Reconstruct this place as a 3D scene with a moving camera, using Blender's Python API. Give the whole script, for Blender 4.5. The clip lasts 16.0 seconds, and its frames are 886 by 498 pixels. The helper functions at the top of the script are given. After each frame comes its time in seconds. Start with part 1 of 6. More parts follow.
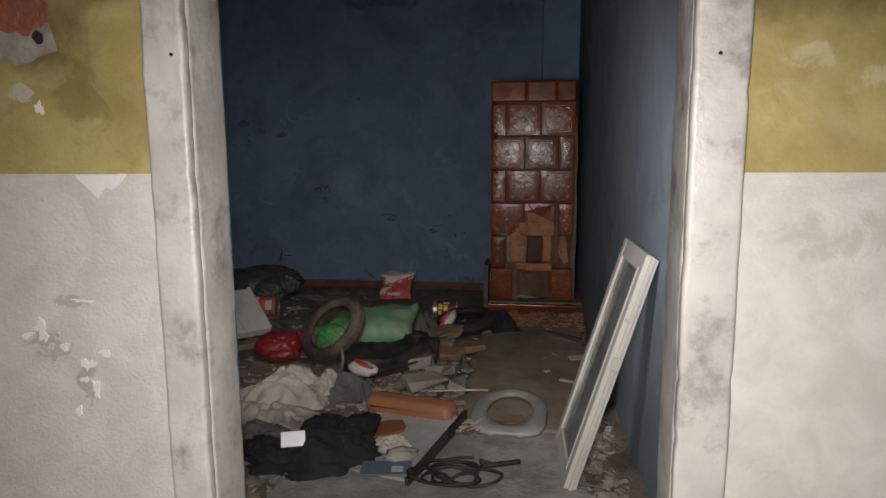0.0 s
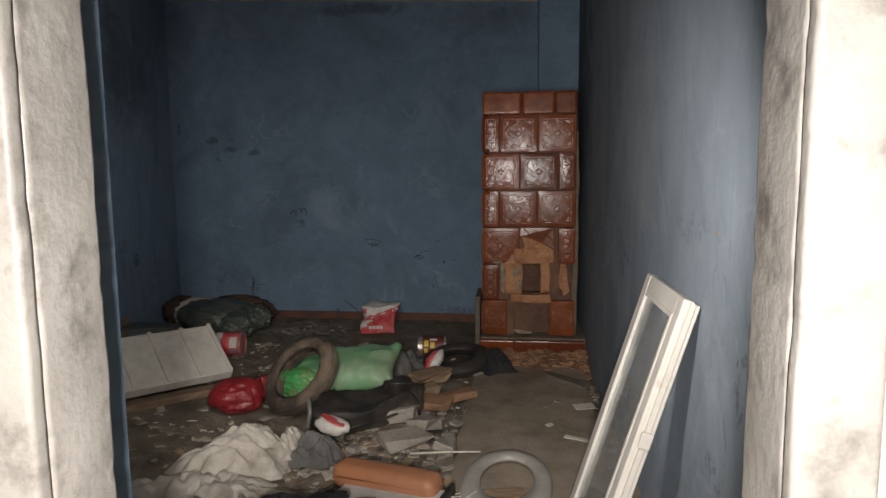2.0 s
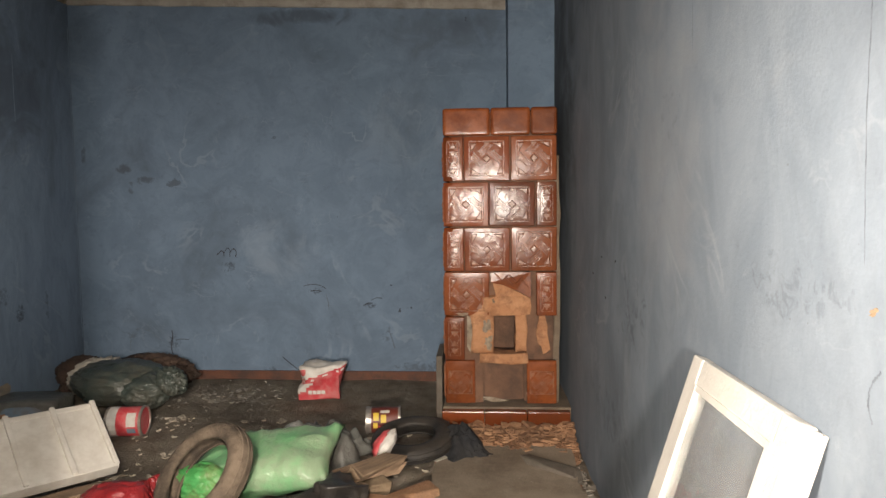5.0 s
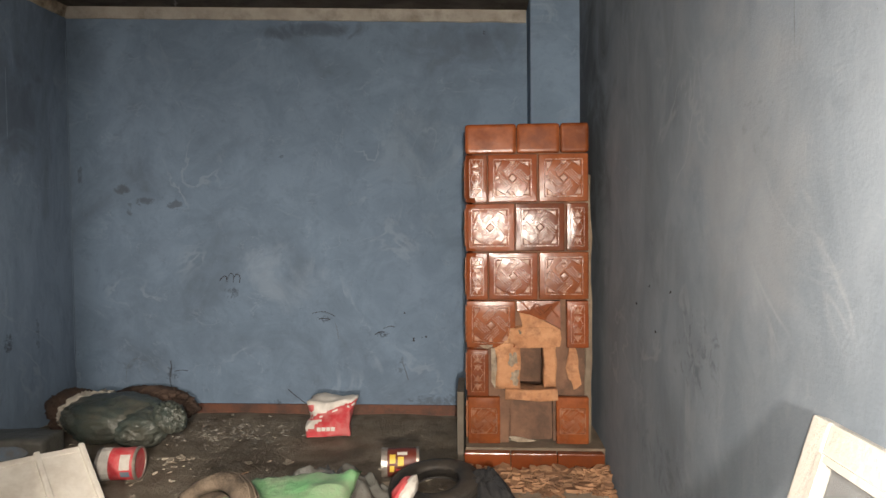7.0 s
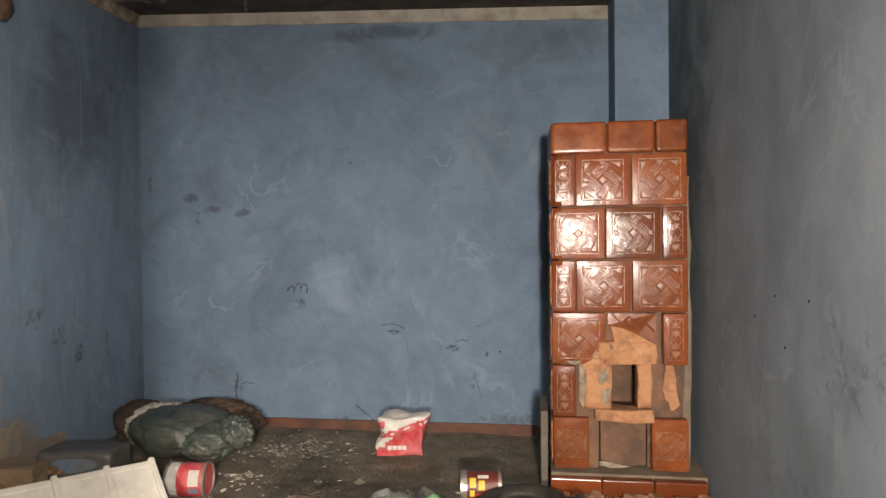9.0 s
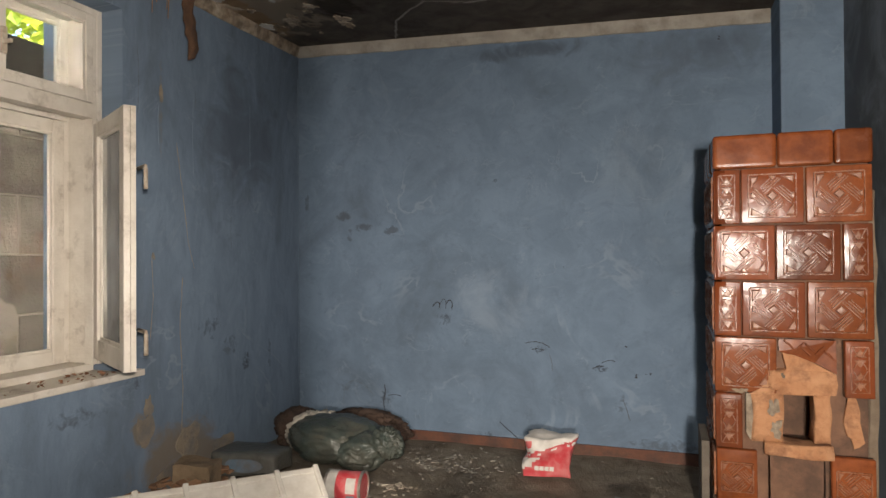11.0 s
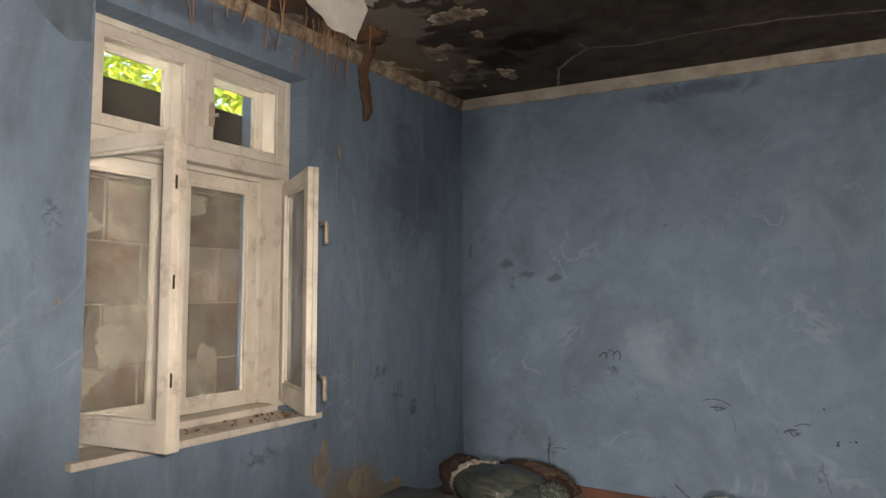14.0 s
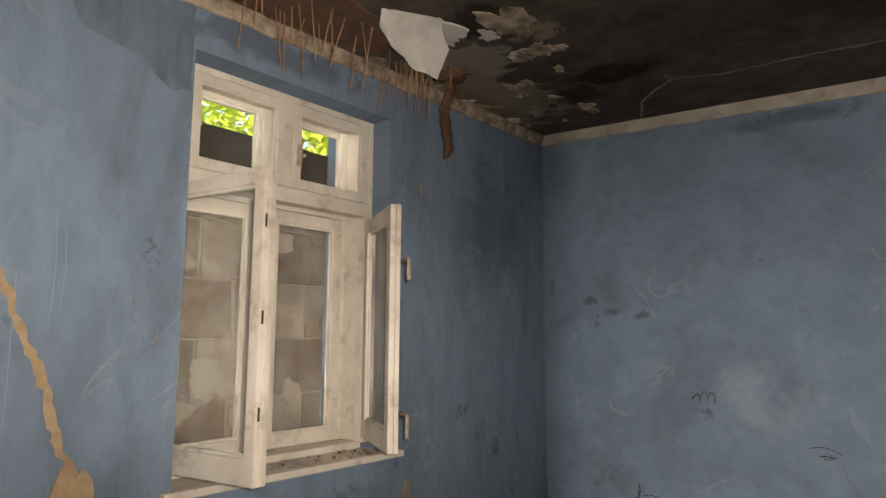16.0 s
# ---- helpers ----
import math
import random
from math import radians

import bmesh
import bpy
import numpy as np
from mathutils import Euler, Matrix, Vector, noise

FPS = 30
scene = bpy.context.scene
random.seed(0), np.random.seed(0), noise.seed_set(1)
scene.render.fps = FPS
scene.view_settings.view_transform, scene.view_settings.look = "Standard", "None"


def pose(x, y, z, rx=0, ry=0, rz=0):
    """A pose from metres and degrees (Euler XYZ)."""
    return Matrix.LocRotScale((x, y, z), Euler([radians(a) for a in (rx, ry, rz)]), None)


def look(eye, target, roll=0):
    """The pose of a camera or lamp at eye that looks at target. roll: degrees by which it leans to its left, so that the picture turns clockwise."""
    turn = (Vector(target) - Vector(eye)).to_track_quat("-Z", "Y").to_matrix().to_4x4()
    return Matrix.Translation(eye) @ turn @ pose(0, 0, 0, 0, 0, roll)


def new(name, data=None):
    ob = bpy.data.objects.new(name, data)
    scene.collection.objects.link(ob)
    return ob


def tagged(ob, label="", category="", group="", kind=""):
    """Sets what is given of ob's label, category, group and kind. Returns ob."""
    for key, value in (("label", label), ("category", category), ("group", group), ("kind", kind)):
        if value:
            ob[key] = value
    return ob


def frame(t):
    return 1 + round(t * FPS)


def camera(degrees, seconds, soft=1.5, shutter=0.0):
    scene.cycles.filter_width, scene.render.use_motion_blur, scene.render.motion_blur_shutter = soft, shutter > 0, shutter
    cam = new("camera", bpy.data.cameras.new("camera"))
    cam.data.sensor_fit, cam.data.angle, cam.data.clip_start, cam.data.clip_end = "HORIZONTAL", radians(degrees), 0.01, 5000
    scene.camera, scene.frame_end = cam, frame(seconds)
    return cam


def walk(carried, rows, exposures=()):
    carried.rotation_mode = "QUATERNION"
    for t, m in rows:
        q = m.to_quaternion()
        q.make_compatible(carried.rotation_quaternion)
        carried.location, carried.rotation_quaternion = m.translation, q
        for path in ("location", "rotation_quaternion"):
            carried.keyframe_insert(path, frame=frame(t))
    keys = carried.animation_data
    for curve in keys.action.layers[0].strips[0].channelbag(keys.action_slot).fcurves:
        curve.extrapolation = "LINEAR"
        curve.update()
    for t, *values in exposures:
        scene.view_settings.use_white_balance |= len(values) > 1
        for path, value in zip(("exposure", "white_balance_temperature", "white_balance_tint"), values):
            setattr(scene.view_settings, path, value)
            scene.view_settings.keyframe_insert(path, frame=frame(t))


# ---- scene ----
cam = camera(68.0, 16.0)
PATH = [
    (0, (0.22, 0.195, 1.104), (-0.051, 2.153, 0.804), -0.4),
    (0.5, (0.221, 0.278, 1.098), (-0.03, 2.241, 0.811), -0.4),
    (1, (0.246, 0.39, 1.085), (-0.003, 2.356, 0.814), -0.5),
    (1.5, (0.241, 0.504, 1.078), (-0.009, 2.472, 0.824), -0.5),
    (2, (0.19, 0.653, 1.09), (-0.057, 2.623, 0.851), -0.5),
    (2.5, (0.166, 0.759, 1.086), (-0.063, 2.734, 0.864), -0.5),
    (3, (0.15, 0.887, 1.067), (-0.059, 2.865, 0.863), -0.6),
    (3.5, (0.159, 1.051, 1.063), (-0.03, 3.033, 0.867), -0.7),
    (4, (0.157, 1.171, 1.068), (-0.01, 3.156, 0.89), -0.7),
    (6.5, (0.085, 1.53, 1.087), (-0.031, 3.524, 1.001), -0.6),
    (7, (0.035, 1.573, 1.087), (-0.097, 3.567, 1.016), -0.6),
    (7.5, (-0.017, 1.614, 1.08), (-0.168, 3.608, 1.029), -0.6),
    (8, (-0.041, 1.687, 1.076), (-0.221, 3.678, 1.032), -0.8),
    (8.5, (-0.075, 1.732, 1.059), (-0.284, 3.721, 1.031), -0.7),
    (9, (-0.109, 1.744, 1.047), (-0.395, 3.723, 1.026), -0.6),
    (11.5, (-0.22, 1.699, 1.08), (-0.96, 3.557, 1.118), -0.3),
    (12, (-0.231, 1.676, 1.091), (-1.044, 3.503, 1.148), -0.2),
    (12.5, (-0.233, 1.679, 1.105), (-1.122, 3.469, 1.179), -0.2),
    (13, (-0.234, 1.701, 1.106), (-1.193, 3.454, 1.199), -0.1),
    (13.5, (-0.237, 1.715, 1.107), (-1.263, 3.428, 1.222), -0.1),
    (14, (-0.24, 1.721, 1.114), (-1.324, 3.395, 1.261), -0.1),
    (14.5, (-0.238, 1.727, 1.119), (-1.375, 3.362, 1.295), -0.0),
    (15, (-0.243, 1.726, 1.125), (-1.428, 3.324, 1.331), 0.2),
    (15.5, (-0.26, 1.73, 1.114), (-1.487, 3.293, 1.351), 0.2),
    (16, (-0.265, 1.732, 1.11), (-1.534, 3.255, 1.37), 0.3),
]
EXPOSURES = [(0, 0.12, 6050, 11), (1, 0.25, 6100, 11), (1.5, 0.45, 6150, 11), (2, 0.95, 6300, 11), (2.5, 1.5, 6450, 11), (3, 1.9, 6600, 12), (4, 2.2, 6800, 12),
             (6.5, 2.65, 6900, 12), (7.5, 2.8, 6950, 12), (9, 2.85, 6950, 12), (11.5, 2.55, 6850, 12), (12.5, 2.45, 6900, 12), (14, 2.42, 7100, 14), (16, 2.35, 7250, 14)]
walk(cam, [(t, look(eye, target, roll)) for t, eye, target, roll in PATH], EXPOSURES)

# ---- world and light ----
world = bpy.data.worlds.new("sky")
scene.world = world
world.use_nodes = True
wn = world.node_tree
sky = wn.nodes.new("ShaderNodeTexSky")
sky.sky_type, sky.sun_disc = "NISHITA", False
sky.sun_elevation, sky.sun_rotation = radians(48), radians(60)
wn.links.new(sky.outputs[0], wn.nodes["Background"].inputs[0])
wn.nodes["Background"].inputs[1].default_value = 0.15
sun = new("sun", bpy.data.lights.new("sun", "SUN"))
sun.data.energy, sun.data.angle, sun.data.color = 5.0, radians(0.5), (1.0, 0.95, 0.87)
sun.matrix_world = look((6, 3.5, 8), (0, 0, 0))


def torch_standin(name, eye, target, watts, radius, cone):
    """A fixed small soft spot, standing in for part of one carried torch."""
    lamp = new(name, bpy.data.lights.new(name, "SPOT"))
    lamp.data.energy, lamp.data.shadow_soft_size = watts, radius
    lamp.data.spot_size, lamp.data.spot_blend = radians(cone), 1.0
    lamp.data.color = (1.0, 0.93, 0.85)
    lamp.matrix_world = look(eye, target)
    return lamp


# Four fixed spots added along the path in place of one moving torch.
torch_standin("torch_standin_hall", (0.16, 0.32, 1.10), (0.04, 2.2, 0.05), 78, 0.05, 148)
torch_standin("torch_standin_doorway", (0.06, 1.58, 1.12), (0.48, 3.0, 0.80), 22, 0.04, 112)
torch_standin("torch_standin_window", (-0.20, 1.75, 1.16), (-2.44, 3.0, 1.60), 50, 0.04, 74)
torch_standin("torch_standin_floor", (-0.20, 1.70, 1.16), (-1.75, 4.6, 0.10), 33, 0.04, 68)


# ---- materials ----
def nodes_of(name):
    m = bpy.data.materials.new(name)
    m.use_nodes = True
    return m, m.node_tree, m.node_tree.nodes["Principled BSDF"]


def mat(name, dark, light, scale=6.0, rough=0.7, bump=0.15, fine=90.0, stain=None, stain_scale=1.6, stain_amount=0.5,
        stretch=(1, 1, 1), metal=0.0, random_tint=0.0, coat=0.0, edge=(0.42, 0.62), bump_scale=None, veins=None, spec=0.5):
    """Two tones by broad noise, stains by a second one, relief by fine noise."""
    m, tree, bsdf = nodes_of(name)
    nd, ln = tree.nodes, tree.links
    tc = nd.new("ShaderNodeTexCoord")
    mp = nd.new("ShaderNodeMapping")
    mp.inputs["Scale"].default_value = stretch
    ln.new(tc.outputs["Object"], mp.inputs[0])

    def noise_node(sc, detail, rgh=0.6, src=mp):
        n = nd.new("ShaderNodeTexNoise")
        n.inputs["Scale"].default_value, n.inputs["Detail"].default_value = sc, detail
        n.inputs["Roughness"].default_value = rgh
        ln.new(src.outputs[0] if src is mp else src.outputs["Object"], n.inputs["Vector"])
        return n

    def mix(fac, a, b):
        x = nd.new("ShaderNodeMix")
        x.data_type = "RGBA"
        ln.new(fac, x.inputs[0])
        for value, slot in ((a, 6), (b, 7)):
            if isinstance(value, tuple):
                x.inputs[slot].default_value = (*value, 1)
            else:
                ln.new(value, x.inputs[slot])
        return x.outputs[2]

    def ramp(src, lo, hi):
        r = nd.new("ShaderNodeMapRange")
        r.inputs[1].default_value, r.inputs[2].default_value = lo, hi
        ln.new(src, r.inputs[0])
        return r.outputs[0]

    n1 = noise_node(scale, 6)
    colour = mix(ramp(n1.outputs["Fac"], 0.3, 0.7), dark, light)
    if stain:
        n2 = noise_node(stain_scale, 8, 0.68)
        amount = nd.new("ShaderNodeMath")
        amount.operation = "MULTIPLY"
        amount.inputs[1].default_value = stain_amount
        ln.new(ramp(n2.outputs["Fac"], *edge), amount.inputs[0])
        colour = mix(amount.outputs[0], colour, stain)
    if veins:
        n4 = noise_node(veins[1], 5, 0.55, tc)
        off = nd.new("ShaderNodeMath")
        off.operation = "SUBTRACT"
        off.inputs[1].default_value = 0.5
        ln.new(n4.outputs["Fac"], off.inputs[0])
        size = nd.new("ShaderNodeMath")
        size.operation = "ABSOLUTE"
        ln.new(off.outputs[0], size.inputs[0])
        line = ramp(size.outputs[0], 0.012, 0.0)
        n5 = noise_node(veins[1] * 1.7, 3, 0.5, tc)
        gate = nd.new("ShaderNodeMath")
        gate.operation = "MULTIPLY"
        ln.new(line, gate.inputs[0])
        ln.new(ramp(n5.outputs["Fac"], 0.45, 0.7), gate.inputs[1])
        soft = nd.new("ShaderNodeMath")
        soft.operation = "MULTIPLY"
        soft.inputs[1].default_value = veins[2]
        ln.new(gate.outputs[0], soft.inputs[0])
        colour = mix(soft.outputs[0], colour, veins[0])
    bsdf.inputs["Specular IOR Level"].default_value = spec
    if random_tint:
        info = nd.new("ShaderNodeObjectInfo")
        hsv = nd.new("ShaderNodeHueSaturation")
        hsv.inputs["Value"].default_value = 1.0
        ln.new(ramp(info.outputs["Random"], 0, 1), hsv.inputs["Fac"])
        val = nd.new("ShaderNodeMapRange")
        val.inputs[3].default_value, val.inputs[4].default_value = 1 - random_tint, 1 + random_tint
        ln.new(info.outputs["Random"], val.inputs[0])
        ln.new(val.outputs[0], hsv.inputs["Value"])
        hsv.inputs["Fac"].default_value = 1.0
        for l in list(hsv.inputs["Fac"].links):
            ln.remove(l)
        ln.new(colour, hsv.inputs["Color"])
        colour = hsv.outputs[0]
    ln.new(colour, bsdf.inputs["Base Color"])
    n3 = noise_node(fine, 5, 0.6, tc)
    rr = nd.new("ShaderNodeMapRange")
    rr.inputs[3].default_value, rr.inputs[4].default_value = max(0.03, rough - 0.12), min(1.0, rough + 0.12)
    ln.new(n1.outputs["Fac"], rr.inputs[0])
    ln.new(rr.outputs[0], bsdf.inputs["Roughness"])
    add = nd.new("ShaderNodeMath")
    add.operation = "ADD"
    ln.new(n3.outputs["Fac"], add.inputs[0])
    ln.new(n1.outputs["Fac"], add.inputs[1])
    bp = nd.new("ShaderNodeBump")
    bp.inputs["Strength"].default_value, bp.inputs["Distance"].default_value = bump, bump_scale or 0.01
    ln.new(add.outputs[0], bp.inputs["Height"])
    ln.new(bp.outputs[0], bsdf.inputs["Normal"])
    bsdf.inputs["Metallic"].default_value = metal
    bsdf.inputs["Coat Weight"].default_value = coat
    bsdf.inputs["Coat Roughness"].default_value = 0.08
    return m


def painted(name, dark, light, soot, pale, plane, marks=(), cloud=0.6, rough=0.9, bump=0.12, broad=2.2, strokes=0.35, smear=(1.0, 1.0)):
    """Brushed limewash or paint: two tones, soft soot clouds, pale brush strokes, specks, and marks of its own.
    marks: (u, v, ru, rv, colour, strength, grain, threshold, edge) in the wall's plane ("xz", "yz" or "xy"), in metres."""
    m, tree, bsdf = nodes_of(name)
    nd, ln = tree.nodes, tree.links
    tc = nd.new("ShaderNodeTexCoord")
    sep = nd.new("ShaderNodeSeparateXYZ")
    ln.new(tc.outputs["Object"], sep.inputs[0])
    uv = nd.new("ShaderNodeCombineXYZ")
    for k, axis in enumerate(plane):
        ln.new(sep.outputs["xyz".index(axis)], uv.inputs[k])
    squash = nd.new("ShaderNodeVectorMath")
    squash.operation = "MULTIPLY"
    squash.inputs[1].default_value = (smear[0], smear[1], 1)
    ln.new(uv.outputs[0], squash.inputs[0])
    made = {}

    def field(scale, detail=6, rgh=0.6, twist=0.0, src=uv):
        key = (scale, detail, rgh, twist, src.name)
        if key not in made:
            n = nd.new("ShaderNodeTexNoise")
            for slot, value in (("Scale", scale), ("Detail", detail), ("Roughness", rgh), ("Distortion", twist)):
                n.inputs[slot].default_value = value
            ln.new(src.outputs[0], n.inputs["Vector"])
            made[key] = n.outputs["Fac"]
        return made[key]

    def ramp(src, lo, hi, top=1.0):
        r = nd.new("ShaderNodeMapRange")
        r.interpolation_type = "SMOOTHSTEP"
        for k, value in ((1, lo), (2, hi), (3, 0.0), (4, top)):
            r.inputs[k].default_value = value
        ln.new(src, r.inputs[0])
        return r.outputs[0]

    def calc(op, a, b):
        x = nd.new("ShaderNodeMath")
        x.operation = op
        for slot, value in ((0, a), (1, b)):
            if isinstance(value, (int, float)):
                x.inputs[slot].default_value = value
            else:
                ln.new(value, x.inputs[slot])
        return x.outputs[0]

    def mix(fac, a, b):
        x = nd.new("ShaderNodeMix")
        x.data_type = "RGBA"
        ln.new(fac, x.inputs[0])
        for value, slot in ((a, 6), (b, 7)):
            if isinstance(value, tuple):
                x.inputs[slot].default_value = (*value, 1)
            else:
                ln.new(value, x.inputs[slot])
        return x.outputs[2]

    colour = mix(ramp(field(broad * 2.1, 9, 0.66, 0.6, squash), 0.32, 0.68), dark, light)
    colour = mix(ramp(field(broad * 0.55, 7, 0.62, 0.9, squash), 0.46, 0.78, cloud), colour, soot)
    colour = mix(ramp(field(13.0, 6, 0.7, 0.4, squash), 0.50, 0.80, cloud * 0.55), colour, soot)
    if strokes:
        for scale, twist, share in ((1.3, 1.4, 1.0), (3.4, 2.2, 0.6)):
            line = ramp(calc("ABSOLUTE", calc("SUBTRACT", field(scale, 4, 0.55, twist), 0.5), 0.0), 0.020, 0.0)
            gate = ramp(field(scale * 1.9, 3, 0.5), 0.48, 0.68, strokes * share)
            colour = mix(calc("MULTIPLY", line, gate), colour, pale)
        colour = mix(ramp(field(5.5, 8, 0.72, 3.0), 0.58, 0.76, strokes * 0.5), colour, pale)
    colour = mix(ramp(field(58.0, 2, 0.5), 0.745, 0.79, 0.6), colour, soot)
    relief = None
    for u, v, ru, rv, tone, strength, grain, threshold, edge in marks:
        away = nd.new("ShaderNodeVectorMath")
        away.operation = "SUBTRACT"
        away.inputs[1].default_value = (u, v, 0)
        ln.new(uv.outputs[0], away.inputs[0])
        unit = nd.new("ShaderNodeVectorMath")
        unit.operation = "MULTIPLY"
        unit.inputs[1].default_value = (1 / ru, 1 / rv, 0)
        ln.new(away.outputs[0], unit.inputs[0])
        size = nd.new("ShaderNodeVectorMath")
        size.operation = "LENGTH"
        ln.new(unit.outputs[0], size.inputs[0])
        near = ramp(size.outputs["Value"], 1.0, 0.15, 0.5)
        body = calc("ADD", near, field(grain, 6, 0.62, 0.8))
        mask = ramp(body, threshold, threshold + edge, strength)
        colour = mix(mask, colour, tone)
        relief = mask if relief is None else calc("MAXIMUM", relief, mask)
    ln.new(colour, bsdf.inputs["Base Color"])
    rr = nd.new("ShaderNodeMapRange")
    rr.inputs[3].default_value, rr.inputs[4].default_value = rough - 0.1, min(1.0, rough + 0.1)
    ln.new(field(broad * 2.1, 9, 0.66, 0.6, squash), rr.inputs[0])
    ln.new(rr.outputs[0], bsdf.inputs["Roughness"])
    bsdf.inputs["Specular IOR Level"].default_value = 0.25
    height = calc("ADD", field(120.0, 5, 0.6), calc("MULTIPLY", field(9.0, 7, 0.6), 2.0))
    if relief is not None:
        height = calc("ADD", height, calc("MULTIPLY", relief, 0.5))
    bp = nd.new("ShaderNodeBump")
    bp.inputs["Strength"].default_value, bp.inputs["Distance"].default_value = bump, 0.01
    ln.new(height, bp.inputs["Height"])
    ln.new(bp.outputs[0], bsdf.inputs["Normal"])
    return m


def dusty_glass(name, dust, amount):
    m, tree, bsdf = nodes_of(name)
    nd, ln = tree.nodes, tree.links
    bsdf.inputs["Transmission Weight"].default_value = 1.0
    bsdf.inputs["Roughness"].default_value = 0.0
    bsdf.inputs["IOR"].default_value = 1.3
    bsdf.inputs["Base Color"].default_value = (0.93, 0.95, 0.94, 1)
    dirt = nd.new("ShaderNodeBsdfDiffuse")
    dirt.inputs[0].default_value = (*dust, 1)
    mixer = nd.new("ShaderNodeMixShader")
    tc = nd.new("ShaderNodeTexCoord")
    n = nd.new("ShaderNodeTexNoise")
    n.inputs["Scale"].default_value, n.inputs["Detail"].default_value = 5.0, 7
    ln.new(tc.outputs["Object"], n.inputs["Vector"])
    r = nd.new("ShaderNodeMapRange")
    r.inputs[1].default_value, r.inputs[2].default_value = 0.3, 0.75
    r.inputs[3].default_value, r.inputs[4].default_value = amount * 0.4, amount * 1.6
    ln.new(n.outputs["Fac"], r.inputs[0])
    ln.new(r.outputs[0], mixer.inputs[0])
    ln.new(bsdf.outputs[0], mixer.inputs[1])
    ln.new(dirt.outputs[0], mixer.inputs[2])
    ln.new(mixer.outputs[0], nd["Material Output"].inputs[0])
    return m


INK, GRIME, BROWN_DAMP = (0.030, 0.034, 0.042), (0.072, 0.084, 0.102), (0.20, 0.155, 0.105)
PALE_LIME, LIME_DARK = (0.30, 0.37, 0.45), (0.072, 0.092, 0.120)
FAR_MARKS = [
    (-2.12, 1.32, 0.10, 0.06, GRIME, 0.65, 22, 0.82, 0.16), (-1.98, 1.25, 0.13, 0.06, GRIME, 0.61, 23, 0.84, 0.16), (-1.80, 1.23, 0.11, 0.06, GRIME, 0.61, 26, 0.82, 0.16),
    (-2.08, 1.20, 0.04, 0.08, GRIME, 0.58, 20, 0.82, 0.16), (-2.38, 1.42, 0.04, 0.16, GRIME, 0.58, 19, 0.86, 0.20), (-1.47, 0.70, 0.13, 0.12, INK, 0.54, 35, 0.94, 0.16),
    (-1.84, 0.22, 0.10, 0.14, INK, 0.61, 38, 0.92, 0.16), (-2.08, 0.27, 0.20, 0.10, GRIME, 0.54, 27, 0.90, 0.26), (-1.22, 0.05, 0.12, 0.05, INK, 0.50, 40, 0.90, 0.18),
    (-0.92, 0.55, 0.12, 0.06, INK, 0.58, 40, 0.96, 0.14), (-0.57, 0.46, 0.10, 0.06, INK, 0.65, 43, 0.94, 0.14), (-0.47, 0.27, 0.08, 0.12, GRIME, 0.58, 32, 0.92, 0.18),
    (-0.25, 0.07, 0.40, 0.08, GRIME, 0.58, 24, 0.82, 0.26), (-1.15, 1.50, 0.06, 0.03, INK, 0.50, 40, 0.94, 0.16), (-0.10, 2.12, 0.75, 0.30, LIME_DARK, 0.55, 5, 0.62, 0.50),
    # First two here: broad dark clouds along the top and in the upper left.
    (-0.95, 2.22, 0.55, 0.10, LIME_DARK, 0.7, 7, 0.72, 0.3), (-2.35, 2.10, 0.30, 0.35, LIME_DARK, 0.25, 5, 0.70, 0.45), (-1.15, 0.80, 0.55, 0.35, PALE_LIME, 0.35, 3.5, 0.80, 0.30),
    (-0.35, 1.55, 0.65, 0.5, PALE_LIME, 0.22, 4.5, 0.82, 0.30),
]
LEFT_MARKS = [
    (4.50, 0.72, 0.20, 0.16, INK, 0.54, 24, 0.92, 0.24), (4.66, 0.60, 0.16, 0.14, GRIME, 0.58, 30, 0.90, 0.22), (4.80, 0.50, 0.08, 0.14, INK, 0.65, 38, 0.92, 0.16),
    (5.02, 0.50, 0.05, 0.22, GRIME, 0.58, 27, 0.92, 0.22), (3.70, 0.44, 0.34, 0.10, INK, 0.54, 24, 0.90, 0.26), (4.00, 0.52, 0.12, 0.10, INK, 0.50, 32, 0.92, 0.20),
    (2.80, 1.38, 0.10, 0.20, INK, 0.54, 27, 0.94, 0.20), (2.35, 1.10, 0.20, 0.25, GRIME, 0.43, 22, 0.94, 0.22), (4.30, 0.12, 0.55, 0.34, BROWN_DAMP, 0.8, 6, 0.72, 0.30),
    (4.02, 0.30, 0.10, 0.14, BROWN_DAMP, 0.8, 9, 0.78, 0.16), (4.16, 1.75, 0.03, 0.55, BROWN_DAMP, 0.4, 11, 0.86, 0.25), (3.30, 2.26, 0.9, 0.12, LIME_DARK, 0.7, 8, 0.68, 0.3),
    # First mark here: a broad dark cloud beside the far corner.
    (4.75, 1.75, 0.60, 0.70, LIME_DARK, 0.65, 5, 0.68, 0.40), (4.62, 1.20, 0.30, 0.25, GRIME, 0.36, 16, 0.92, 0.31), (3.2, 0.25, 0.8, 0.2, GRIME, 0.36, 15, 0.90, 0.31),
]
